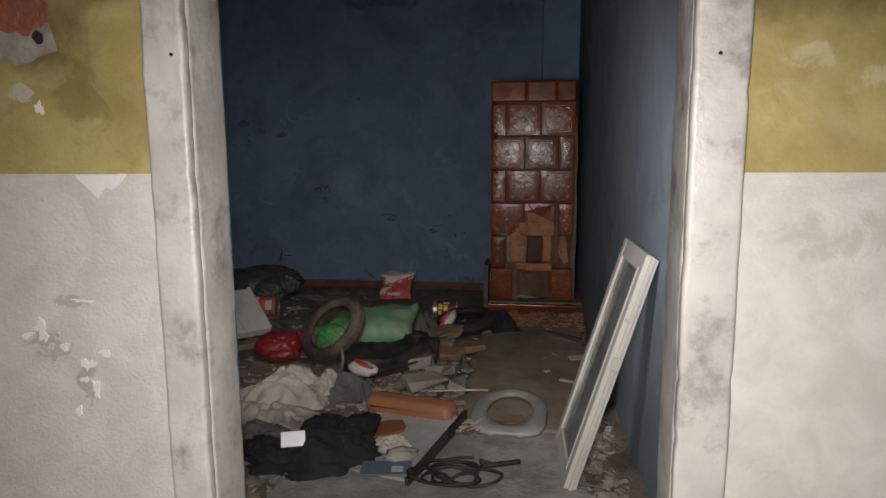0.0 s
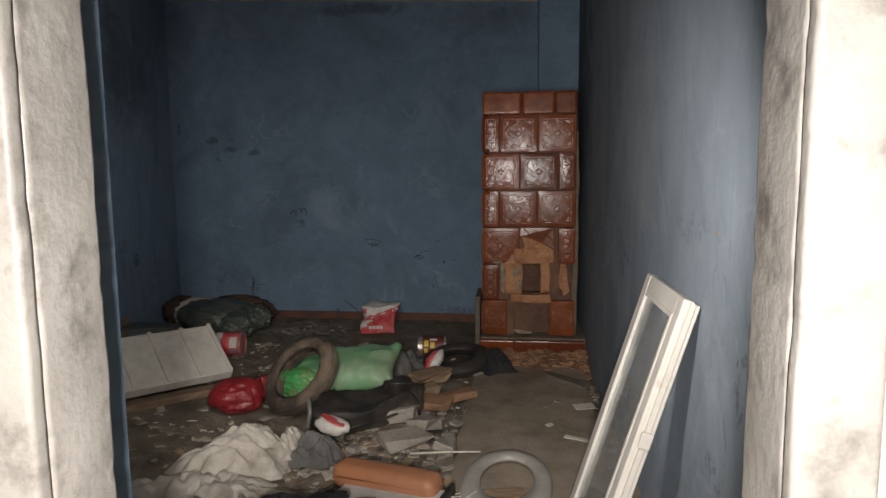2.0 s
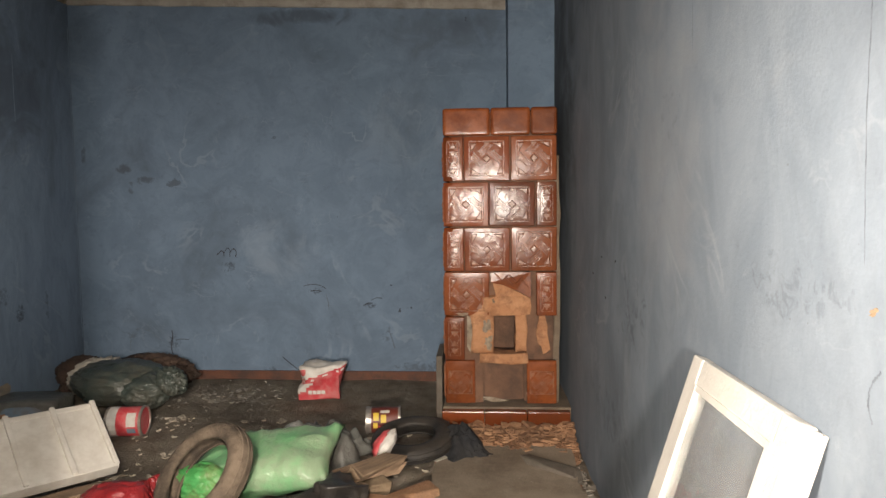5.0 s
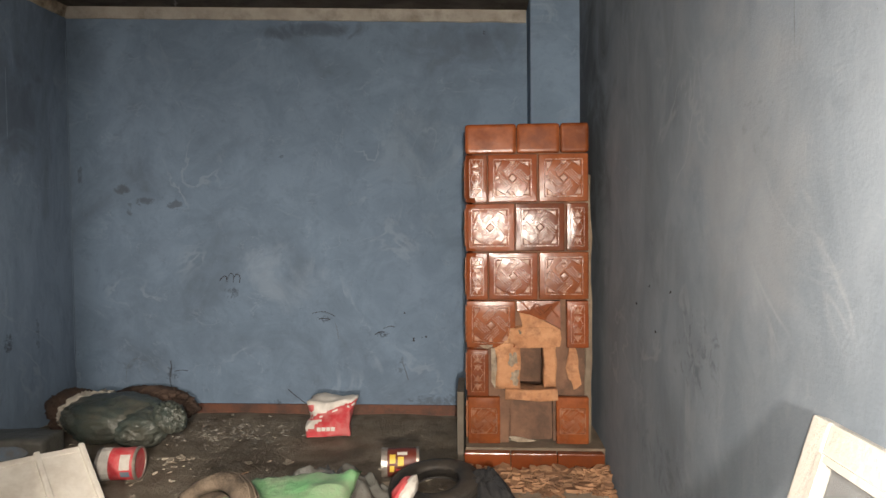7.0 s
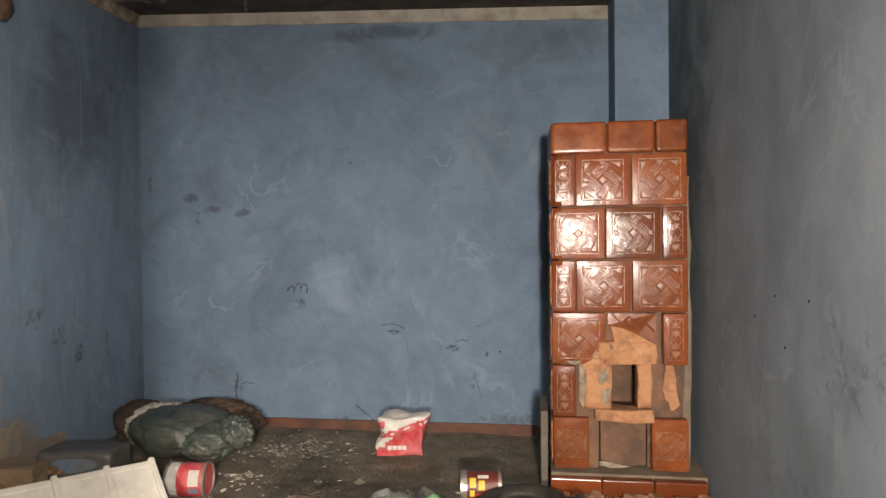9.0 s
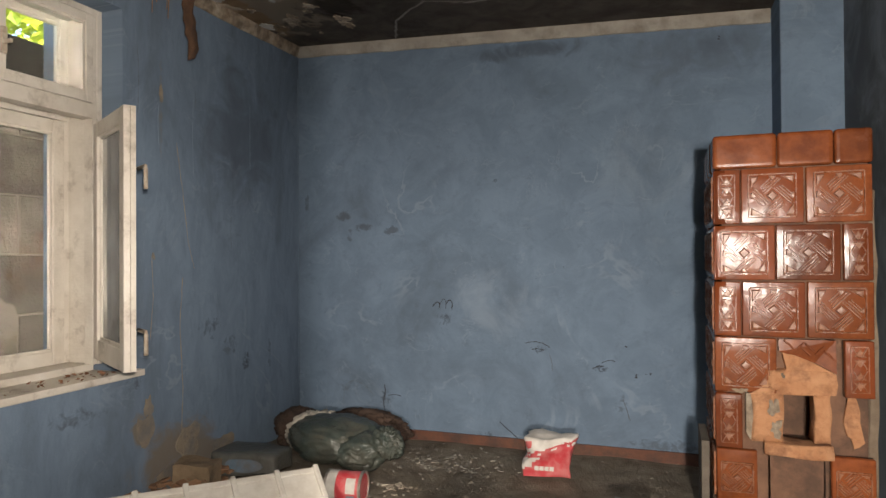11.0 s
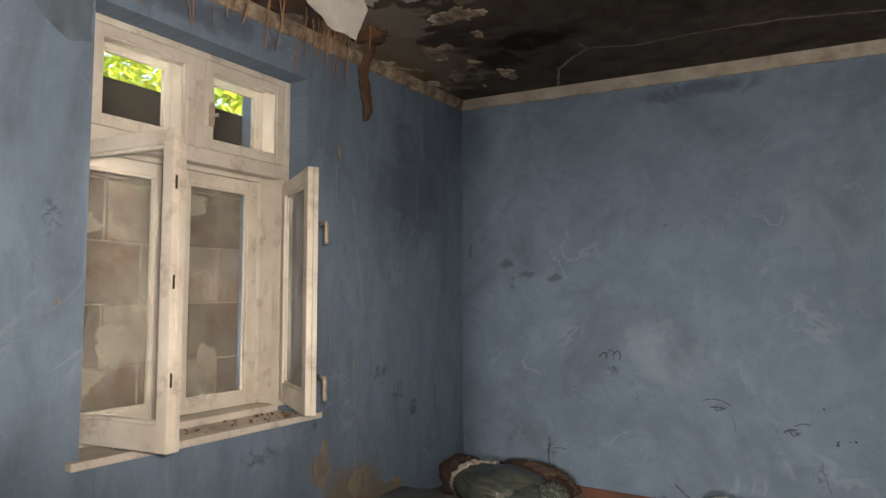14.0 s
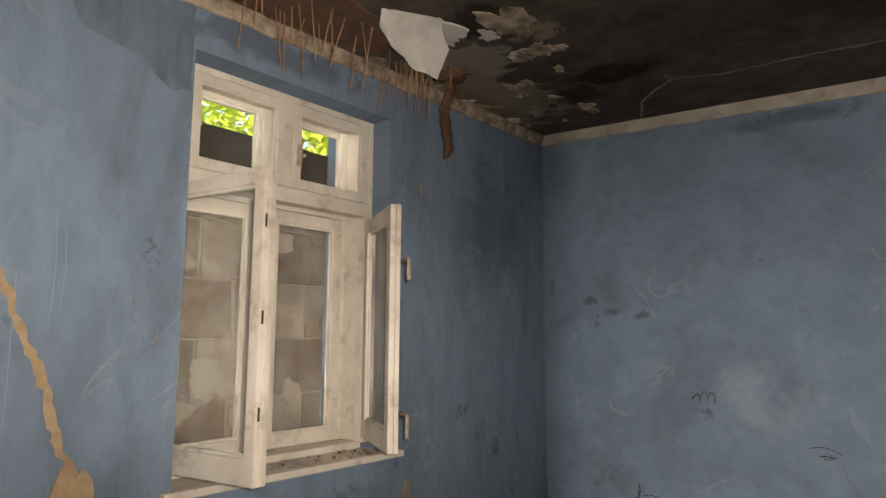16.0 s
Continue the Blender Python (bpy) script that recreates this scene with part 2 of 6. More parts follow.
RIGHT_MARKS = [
    # First two marks: broad dark grey clouds, at the far end and high up.
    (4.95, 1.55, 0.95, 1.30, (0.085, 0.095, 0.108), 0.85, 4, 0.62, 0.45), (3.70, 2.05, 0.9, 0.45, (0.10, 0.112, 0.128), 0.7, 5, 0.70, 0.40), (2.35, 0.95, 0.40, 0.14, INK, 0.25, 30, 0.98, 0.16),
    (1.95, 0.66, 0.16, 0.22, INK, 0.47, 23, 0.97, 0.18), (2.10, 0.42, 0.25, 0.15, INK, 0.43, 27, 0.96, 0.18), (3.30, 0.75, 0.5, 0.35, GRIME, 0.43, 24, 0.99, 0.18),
    (2.95, 1.30, 0.25, 0.25, GRIME, 0.36, 32, 1.00, 0.16), (3.6, 0.35, 0.8, 0.25, GRIME, 0.40, 16, 0.94, 0.26), (2.6, 1.7, 0.5, 0.4, (0.36, 0.38, 0.395), 0.35, 6, 0.85, 0.3),
    (3.05, 1.25, 0.7, 0.9, (0.34, 0.345, 0.35), 0.35, 3, 0.80, 0.35),
]
BLUE = painted("blue_limewash", (0.142, 0.200, 0.272), (0.180, 0.250, 0.338), LIME_DARK, PALE_LIME, "xz", FAR_MARKS)
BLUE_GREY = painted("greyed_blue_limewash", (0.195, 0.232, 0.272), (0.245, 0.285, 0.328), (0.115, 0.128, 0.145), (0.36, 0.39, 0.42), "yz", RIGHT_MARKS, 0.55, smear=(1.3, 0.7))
BLUE_LEFT = painted("streaked_blue_limewash", (0.140, 0.190, 0.255), (0.178, 0.240, 0.320), LIME_DARK, (0.27, 0.33, 0.39), "yz", LEFT_MARKS, 0.65, smear=(1.7, 0.6))
CEIL_MARKS = [
    (-2.30, 4.55, 0.60, 0.95, (0.42, 0.35, 0.265), 0.85, 7, 0.74, 0.10), (-2.05, 4.05, 0.45, 0.40, (0.46, 0.41, 0.34), 0.85, 6, 0.80, 0.06), (-2.36, 4.6, 0.16, 0.9, (0.36, 0.24, 0.14), 0.8, 11, 0.72, 0.2),
    (-1.85, 4.75, 0.30, 0.30, (0.040, 0.030, 0.024), 0.8, 7, 0.80, 0.20), (-1.55, 4.55, 0.45, 0.25, (0.030, 0.024, 0.020), 0.85, 5, 0.76, 0.25), (-1.75, 3.75, 0.35, 0.35, (0.045, 0.034, 0.026), 0.8, 6, 0.78, 0.20),
    (-1.62, 3.95, 0.30, 0.20, (0.44, 0.36, 0.27), 0.8, 9, 0.88, 0.08), (-2.30, 3.3, 0.35, 0.6, (0.20, 0.12, 0.07), 0.85, 9, 0.70, 0.2), (-0.6, 4.4, 0.9, 0.5, (0.05, 0.042, 0.036), 0.7, 3, 0.72, 0.35),
    (-1.1, 3.6, 0.6, 0.5, (0.20, 0.175, 0.15), 0.6, 5, 0.76, 0.3),
]
SOOT_CEIL = painted("sooty_ceiling_plaster", (0.125, 0.104, 0.088), (0.205, 0.176, 0.152), (0.060, 0.050, 0.042), (0.27, 0.24, 0.21), "xy", CEIL_MARKS, 0.8, 0.95, 0.35, 2.6, 0.25)
FLAKED = mat("flaked_pale_plaster", (0.30, 0.22, 0.145), (0.50, 0.43, 0.34), 14, 0.95, 0.9, 70, (0.10, 0.07, 0.048), 11, 0.8)
CORNICE = mat("dirty_white_cornice_paint", (0.30, 0.27, 0.23), (0.44, 0.41, 0.36), 7, 0.85, 0.5, 80, (0.13, 0.105, 0.08), 6, 0.7, edge=(0.48, 0.72))
HALL_WHITE = painted("hall_white_dado_paint", (0.575, 0.54, 0.49), (0.68, 0.645, 0.59), (0.47, 0.43, 0.375), (0.74, 0.71, 0.66), "xz", [
    (-0.78, 0.70, 0.14, 0.08, (0.40, 0.36, 0.31), 0.7, 24, 0.92, 0.06), (-0.70, 0.62, 0.06, 0.14, (0.38, 0.34, 0.29), 0.7, 22, 0.90, 0.06), (0.75, 0.95, 0.25, 0.10, (0.45, 0.41, 0.36), 0.6, 14, 0.86, 0.2),
    (-0.72, 0.80, 0.12, 0.03, (0.42, 0.38, 0.33), 0.7, 30, 0.88, 0.08)], 0.35, 0.5, 0.3, 4.0, 0.3)
HALL_YELLOW = painted("hall_yellow_limewash", (0.37, 0.29, 0.10), (0.47, 0.39, 0.165), (0.215, 0.150, 0.052), (0.56, 0.49, 0.27), "xz", [
    (-0.72, 1.34, 0.22, 0.16, (0.13, 0.092, 0.032), 0.8, 7, 0.62, 0.5), (-0.66, 1.20, 0.12, 0.16, (0.22, 0.16, 0.05), 0.7, 12, 0.80, 0.2), (-0.60, 1.40, 0.10, 0.06, (0.08, 0.06, 0.025), 0.8, 8, 0.66, 0.5),
    (0.72, 1.36, 0.30, 0.09, (0.15, 0.11, 0.04), 0.8, 7, 0.60, 0.5), (0.68, 1.25, 0.10, 0.05, (0.56, 0.49, 0.29), 0.7, 15, 0.80, 0.2), (0.80, 1.22, 0.08, 0.04, (0.56, 0.49, 0.29), 0.7, 17, 0.80, 0.2),
    (-0.80, 1.22, 0.06, 0.05, (0.55, 0.51, 0.44), 0.7, 18, 0.82, 0.1)], 0.7, 0.9, 0.25, 4.0, 0.3)
DOOR_WHITE = mat("worn_white_gloss_paint", (0.46, 0.43, 0.395), (0.66, 0.63, 0.58), 6, 0.36, 0.3, 45, (0.20, 0.18, 0.16), 11, 0.75, edge=(0.52, 0.70))
FLOOR_DIRT = mat("dirty_concrete_floor", (0.29, 0.24, 0.18), (0.46, 0.395, 0.315), 7, 0.9, 0.8, 60, (0.105, 0.080, 0.058), 5.0, 0.65, edge=(0.50, 0.68))
LINO = mat("worn_brown_linoleum", (0.265, 0.212, 0.155), (0.37, 0.305, 0.23), 5, 0.75, 0.4, 70, (0.125, 0.096, 0.068), 3.5, 0.8, edge=(0.46, 0.68))
SKIRT = mat("red_brown_skirting_paint", (0.11, 0.04, 0.025), (0.17, 0.07, 0.04), 8, 0.7, 0.4, 60, (0.05, 0.035, 0.03), 9, 0.7)
GLAZE = mat("brown_glazed_terracotta", (0.150, 0.034, 0.011), (0.245, 0.066, 0.022), 7, 0.21, 0.25, 16, (0.075, 0.026, 0.015), 7, 0.75, random_tint=0.35, spec=0.3, edge=(0.48, 0.68))
# Paler than the glaze for wear, with edge glints put into the colour.
RELIEF = mat("worn_glinting_relief", (0.22, 0.078, 0.034), (0.44, 0.225, 0.135), 30, 0.28, 0.2, 40, (0.15, 0.045, 0.02), 16, 0.7, random_tint=0.2)
GLAZE_PALE = mat("orange_worn_glaze", (0.22, 0.058, 0.018), (0.31, 0.092, 0.030), 7, 0.24, 0.12, 22, (0.11, 0.028, 0.010), 8, 0.7, random_tint=0.2, spec=0.22)
CLAY = mat("broken_fire_clay", (0.40, 0.175, 0.078), (0.58, 0.31, 0.165), 14, 0.95, 0.9, 60, (0.20, 0.085, 0.045), 13, 0.75, edge=(0.48, 0.66))
CLAY_DARK = mat("sooty_fire_clay", (0.13, 0.07, 0.045), (0.24, 0.13, 0.08), 12, 0.95, 0.8, 50, (0.06, 0.04, 0.03), 9, 0.6)
MORTAR = mat("grey_mortar", (0.15, 0.11, 0.075), (0.25, 0.195, 0.14), 14, 0.95, 0.8, 80)
WINDOW_PAINT = mat("grubby_white_window_paint", (0.52, 0.47, 0.40), (0.70, 0.655, 0.58), 5, 0.5, 0.3, 60, (0.20, 0.15, 0.105), 7, 0.75, edge=(0.54, 0.72))
SASH_PAINT = mat("white_sash_paint", (0.57, 0.54, 0.485), (0.67, 0.64, 0.58), 6, 0.4, 0.25, 70, (0.30, 0.25, 0.19), 9, 0.6, edge=(0.58, 0.74))
BLOCK = mat("grey_concrete_block", (0.135, 0.116, 0.096), (0.30, 0.265, 0.225), 6, 0.95, 0.9, 60, (0.150, 0.092, 0.058), 4, 0.8, random_tint=0.30, edge=(0.50, 0.64))
BLOCK_JOINT = mat("block_joint_mortar", (0.24, 0.21, 0.175), (0.33, 0.295, 0.25), 9, 0.95, 0.8, 60)
BRICK = mat("red_brick", (0.30, 0.08, 0.05), (0.42, 0.14, 0.08), 14, 0.95, 0.9, 60, (0.2, 0.12, 0.09), 10, 0.5, random_tint=0.15)
GLASS_DIRTY = dusty_glass("grey_filmed_glass", (0.21, 0.21, 0.205), 0.45)
GLASS = dusty_glass("dusty_window_glass", (0.17, 0.155, 0.13), 0.045)
SOOT = mat("soot_smudge", (0.016, 0.016, 0.018), (0.040, 0.042, 0.046), 20, 0.95, 0.2, 90)
PALE_CRACK = mat("pale_filler", (0.24, 0.215, 0.19), (0.36, 0.33, 0.30), 9, 0.95, 0.4, 60)
STEEL = mat("painted_steel_hook", (0.38, 0.33, 0.26), (0.52, 0.46, 0.38), 30, 0.5, 0.3, 90, (0.14, 0.07, 0.03), 30, 0.6)
DARK = mat("near_black", (0.015, 0.012, 0.010), (0.03, 0.024, 0.02), 9, 1.0, 0.4, 40)


# ---- building helpers ----
def box(bm, x0, y0, z0, x1, y1, z1, m=None):
    v = [bm.verts.new((x, y, z)) for x in (x0, x1) for y in (y0, y1) for z in (z0, z1)]
    for f in ((0, 1, 3, 2), (4, 6, 7, 5), (0, 4, 5, 1), (2, 3, 7, 6), (0, 2, 6, 4), (1, 5, 7, 3)):
        bm.faces.new([v[i] for i in f])
    if m is not None:
        bmesh.ops.transform(bm, matrix=m, verts=v)
    return v


def soften(bm, width=0.004, segments=2, angle=40):
    bmesh.ops.recalc_face_normals(bm, faces=bm.faces)
    edges = [e for e in bm.edges if len(e.link_faces) == 2 and e.calc_face_angle(0) > radians(angle)]
    bmesh.ops.bevel(bm, geom=edges, offset=width, segments=segments, affect="EDGES", profile=0.6, clamp_overlap=True)
    return bm


def mesh_of(name, bm, smooth=False):
    bmesh.ops.recalc_face_normals(bm, faces=bm.faces)
    me = bpy.data.meshes.new(name)
    bm.to_mesh(me)
    bm.free()
    if smooth:
        me.polygons.foreach_set("use_smooth", [True] * len(me.polygons))
    return me


def part(name, bm, material, parent=None, label="", smooth=False, at=None):
    ob = new(name, mesh_of(name, bm, smooth))
    ob.data.materials.append(material)
    ob.parent = parent
    if at is not None:
        ob.matrix_basis = at
    return tagged(ob, label)


def structure(name, bm, material, label, at=None):
    return tagged(part(name, bm, material, None, label, at=at), category=name.split("_")[0], kind="structure")


def rough_up(bm, amount, scale, seed=0.0):
    """Uneven edges and faces."""
    for v in bm.verts:
        v.co += noise.noise_vector(v.co * scale + Vector((seed, seed * 1.7, -seed))) * amount
    return bm


def blob(bm, rx, ry, depth, seed=0, n=18, ragged=0.35, m=None):
    """A thin slab with a ragged outline, in the xy plane, its top at z = depth."""
    rng = random.Random(seed)
    ph = [rng.uniform(0, 6.28) for _ in range(4)]
    top, low = [], []
    for i in range(n):
        a = 2 * math.pi * i / n
        k = 1 + ragged * (0.5 * math.sin(2 * a + ph[0]) + 0.35 * math.sin(3 * a + ph[1]) + 0.3 * math.sin(5 * a + ph[2])) + rng.uniform(-0.5, 0.5) * ragged
        top.append(bm.verts.new((rx * k * math.cos(a), ry * k * math.sin(a), depth)))
        low.append(bm.verts.new((rx * k * 1.02 * math.cos(a), ry * k * 1.02 * math.sin(a), 0)))
    c = bm.verts.new((0, 0, depth))
    for i in range(n):
        j = (i + 1) % n
        bm.faces.new((c, top[i], top[j]))
        bm.faces.new((top[i], low[i], low[j], top[j]))
    bm.faces.new(low[::-1])
    if m is not None:
        bmesh.ops.transform(bm, matrix=m, verts=top + low + [c])
    return bm


def ribbon(bm, points, width, depth, m=None, seed=0):
    """A thin ragged strip along points (x, y) in the xy plane, its top at z = depth."""
    rng = random.Random(seed)
    dense = []
    for (xa, ya), (xb, yb) in zip(points, points[1:]):
        k = max(2, int(math.hypot(xb - xa, yb - ya) / 0.02))
        dense += [(xa + (xb - xa) * i / k, ya + (yb - ya) * i / k) for i in range(k)]
    dense.append(points[-1])
    rows = []
    for i, (x, y) in enumerate(dense):
        xa, ya = dense[max(0, i - 1)]
        xb, yb = dense[min(len(dense) - 1, i + 1)]
        d = Vector((xb - xa, yb - ya, 0)).normalized()
        side = Vector((-d.y, d.x, 0))
        jog = side * rng.uniform(-0.4, 0.4) * width
        w = width * rng.uniform(0.5, 1.1) * (0.35 if i in (0, len(dense) - 1) else 1)
        p = Vector((x, y, 0)) + jog
        rim = Vector((0, 0, depth * 0.85))
        rows.append([bm.verts.new(p + side * w * 0.7 + rim), bm.verts.new(p + Vector((0, 0, depth))), bm.verts.new(p - side * w * 0.7 + rim)])
    for a, b in zip(rows, rows[1:]):
        bm.faces.new((a[0], a[1], b[1], b[0]))
        bm.faces.new((a[1], a[2], b[2], b[1]))
    if m is not None:
        bmesh.ops.transform(bm, matrix=m, verts=[v for r in rows for v in r])
    return bm


def rod(bm, points, radius, sides=8, taper=1.0):
    """A round bar along points."""
    pts = [Vector(p) for p in points]
    rings = []
    for i, p in enumerate(pts):
        d = (pts[min(i + 1, len(pts) - 1)] - pts[max(i - 1, 0)]).normalized()
        u = d.cross(Vector((0.31, 0.17, 0.93)) if abs(d.z) < 0.9 else Vector((1, 0, 0))).normalized()
        w = d.cross(u)
        r = radius * (1 + (taper - 1) * i / max(1, len(pts) - 1))
        rings.append([bm.verts.new(p + (u * math.cos(6.2832 * k / sides) + w * math.sin(6.2832 * k / sides)) * r) for k in range(sides)])
    for a, b in zip(rings, rings[1:]):
        for k in range(sides):
            bm.faces.new((a[k], a[(k + 1) % sides], b[(k + 1) % sides], b[k]))
    bm.faces.new(rings[0][::-1])
    bm.faces.new(rings[-1])
    return bm


def grid_panel(bm, x0, x1, y0, y1, nx, ny, height):
    """A sheet over a rectangle of the plan; height(x, y) gives z."""
    vs = [[bm.verts.new((x0 + (x1 - x0) * i / nx, y0 + (y1 - y0) * j / ny, 0)) for j in range(ny + 1)] for i in range(nx + 1)]
    for col in vs:
        for v in col:
            v.co.z = height(v.co.x, v.co.y)
    for i in range(nx):
        for j in range(ny):
            bm.faces.new((vs[i][j], vs[i + 1][j], vs[i + 1][j + 1], vs[i][j + 1]))
    return vs


def B():
    return bmesh.new()


def empty(name, m, label, category, group=""):
    ob = tagged(new(name), label, category, group)
    ob.matrix_basis = m
    ob.empty_display_size = 0.1
    return ob


# ---- plan ----
XL, XR, YN, YD = -2.438, 0.576, 5.352, 1.55   # left wall, right wall, far wall, room face of the door wall
DL, DR, YH = -0.440, 0.488, 1.415             # door reveal, hall face of the door wall
YDL = 1.685                                   # the door wall is thicker beside the reveal on the window side
WY0, WY1, WZ0, WZ1 = 2.915, 3.935, 0.585, 2.150   # window opening

CEIL_SLOPE = 0.040


def ceil_z(x, y):
    return 2.400 - CEIL_SLOPE * (x - XL) + 0.010 * (y - YN)


# ---- structure ----
bm = B()
box(bm, XL - 0.46, YN, -0.3, XR + 0.25, YN + 0.30, 2.75)
wall_far = structure("wall_far", bm, BLUE, "faded blue limewashed wall with soot and scuffs")
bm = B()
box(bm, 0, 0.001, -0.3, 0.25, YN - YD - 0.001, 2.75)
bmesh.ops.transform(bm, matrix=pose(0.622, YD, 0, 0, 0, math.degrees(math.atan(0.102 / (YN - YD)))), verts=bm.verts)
wall_right = structure("wall_right", bm, BLUE_GREY, "faded blue limewashed wall with grey soot streaks, darker towards the far end")
bm = B()
xo = XL - 0.46
box(bm, xo, YDL + 0.001, -0.3, XL, WY0, 2.75)
box(bm, xo, WY1, -0.3, XL, YN - 0.001, 2.75)
box(bm, xo, WY0, -0.3, XL, WY1, WZ0 - 0.03)
box(bm, xo, WY0, WZ1, XL, WY1, 2.75)
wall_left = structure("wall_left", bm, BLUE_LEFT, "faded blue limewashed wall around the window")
bm = B()
box(bm, xo, YH, -0.3, DL - 0.031, YD, 2.75)
box(bm, xo, YD - 0.001, -0.3, DL - 0.062, YDL, 2.749)
box(bm, DR + 0.03, YH, -0.3, 2.2, YD, 2.75)
box(bm, DL - 0.03, YH, 2.05, DR + 0.03, YD, 2.75)
wall_door = structure("wall_door", bm, BLUE, "blue wall around the doorway")
DADO = 1.060
for nm, z0, z1, material, lab in (("wall_hall_dado", 0.0, DADO, HALL_WHITE, "chipped off-white oil paint dado in the hall"),
                                  ("wall_hall_upper", DADO, 2.6, HALL_YELLOW, "mouldy yellow limewash above the hall dado")):
    t = 0.008 if "dado" in nm else 0.005
    for x0, x1, za, side in ((-1.9, DL - 0.085, z0, "_a"), (DR + 0.094, 1.9, z0, "_b"), (DL - 0.085, DR + 0.094, 2.14, "_over_door")):
        if side != "_over_door" or z1 > 2.2:
            bm = B()
            box(bm, x0, YH - t, za, x1, YH - 0.0005, z1)
            structure(nm + side, bm, material, lab)
bm = B()
box(bm, -2.0, -1.1, -0.3, -1.9, YH, 2.75)
box(bm, 1.9, -1.1, -0.3, 2.0, YH, 2.75)
box(bm, -2.0, -1.2, -0.3, 2.0, -1.1, 2.75)
structure("wall_hall_back", bm, HALL_WHITE, "plain painted walls of the hall")
bm = B()
grid_panel(bm, xo, XR + 0.2, YD - 0.02, YN + 0.25, 60, 60, ceil_z)
bmesh.ops.solidify(bm, geom=bm.faces[:], thickness=-0.12)
ceiling = structure("ceiling", bm, SOOT_CEIL, "soot-blackened plaster ceiling with cracks")
bm = B()
box(bm, -2.0, -1.2, 2.6, 2.0, YH, 2.75)
structure("ceiling_hall", bm, HALL_WHITE, "plain hall ceiling")
# Unseen slab added over both rooms to keep out sun and sky.
bm = B()
box(bm, xo - 0.3, -1.5, 2.76, 2.3, YN + 0.6, 2.9)
structure("roof_slab", bm, FLOOR_DIRT, "unseen slab over the rooms, keeping sun and sky out")


def floor_z(x, y):
    f = 0.016 * noise.noise(Vector((x * 2.1, y * 2.1, 3.1))) + 0.006 * noise.noise(Vector((x * 9, y * 9, 0)))
    return f - 0.012


bm = B()
grid_panel(bm, XL - 0.1, XR + 0.1, YD - 0.14, YN + 0.1, 110, 130, floor_z)
bmesh.ops.solidify(bm, geom=bm.faces[:], thickness=-0.2)
floor_room = structure("floor", bm, FLOOR_DIRT, "filthy concrete floor strewn with rubble and dirt")
bm = B()
box(bm, -2.0, -1.2, -0.2, 2.0, YD - 0.145, -0.006)
structure("floor_hall", bm, FLOOR_DIRT, "dusty concrete hall floor")
bm = B()
grid_panel(bm, -400, 400, -400, 400, 8, 8, lambda x, y: -0.35)
structure("ground", bm, mat("garden_earth", (0.04, 0.05, 0.02), (0.09, 0.10, 0.05), 0.6, 0.95, 0.3), "overgrown ground outside")

# chimney breast behind the stove, cornice, skirting
bm = B()
box(bm, 0.272, 5.07, 0.02, 0.550, YN - 0.001, 2.40)
soften(bm, 0.006, 2)
structure("chimney_breast", bm, BLUE, "blue limewashed chimney breast above the tiled stove")
bm = B()
pts = [XL + i * (0.268 - XL) / 60 for i in range(61)]
prof = ((0.0, -0.065), (-0.010, -0.063), (-0.022, -0.032), (-0.026, 0.004), (0.0, 0.006))
rings = []
for x in pts:
    w = 0.004 * noise.noise(Vector((x * 7, 0, 0)))
    rings.append([bm.verts.new((x, YN - 0.001 + dy, ceil_z(x, YN) + dz + w)) for dy, dz in prof])
for a, b in zip(rings, rings[1:]):
    for k in range(4):
        bm.faces.new((a[k], a[k + 1], b[k + 1], b[k]))
bm.faces.new(rings[0]), bm.faces.new(rings[-1][::-1])
structure("trim_cornice_far", bm, CORNICE, "narrow dirty white plaster cornice strip")
bm = B()
rings = []
for i in range(61):
    y = YD + (YN - 0.03 - YD) * i / 60
    w = 0.010 * noise.noise(Vector((0, y * 6, 5)))
    rings.append([bm.verts.new((XL + 0.001 - dy, y, ceil_z(XL, y) + dz + w)) for dy, dz in prof])
for a, b in zip(rings, rings[1:]):
    for k in range(4):
        bm.faces.new((a[k], a[k + 1], b[k + 1], b[k]))
bm.faces.new(rings[0]), bm.faces.new(rings[-1][::-1])
structure("trim_cornice_left", bm, FLAKED, "crumbling plaster edge along the ceiling")
bm = B()
box(bm, XL + 0.001, YN - 0.012, -0.02, 0.27, YN - 0.001, 0.045)
rough_up(bm, 0.004, 5)
structure("baseboard", bm, SKIRT, "scuffed red-brown painted skirting")

# door frame: casing and lining, painted white
door = empty("door_frame", pose(0, 0, 0), "worn white painted door frame with chipped edges, no door leaf", "door frame")
door["kind"] = "structure"


def worn_board(x0, y0, z0, x1, y1, z1, seed):
    b = B()
    v = box(b, x0, y0, z0, x1, y1, z1)
    ups = [e for e in b.edges if abs(e.verts[0].co.z - e.verts[1].co.z) > 0.5]
    bmesh.ops.bevel(b, geom=ups, offset=0.009, segments=3, affect="EDGES", profile=0.6)
    ups = [e for e in b.edges if abs(e.verts[0].co.z - e.verts[1].co.z) > 0.5]
    bmesh.ops.subdivide_edges(b, edges=ups, cuts=90)
    for p in b.verts:
        n = noise.noise(Vector((p.co.x * 9 + seed, p.co.y * 9, p.co.z * 12)))
        chip = max(0, noise.noise(Vector((seed, p.co.z * 23, p.co.x * 3))) - 0.35) * 0.03
        p.co.x += 0.002 * n + chip * (1 if p.co.x < (x0 + x1) / 2 else -1) * (0.5 + 0.5 * n)
        p.co.y += 0.0015 * n
    return b


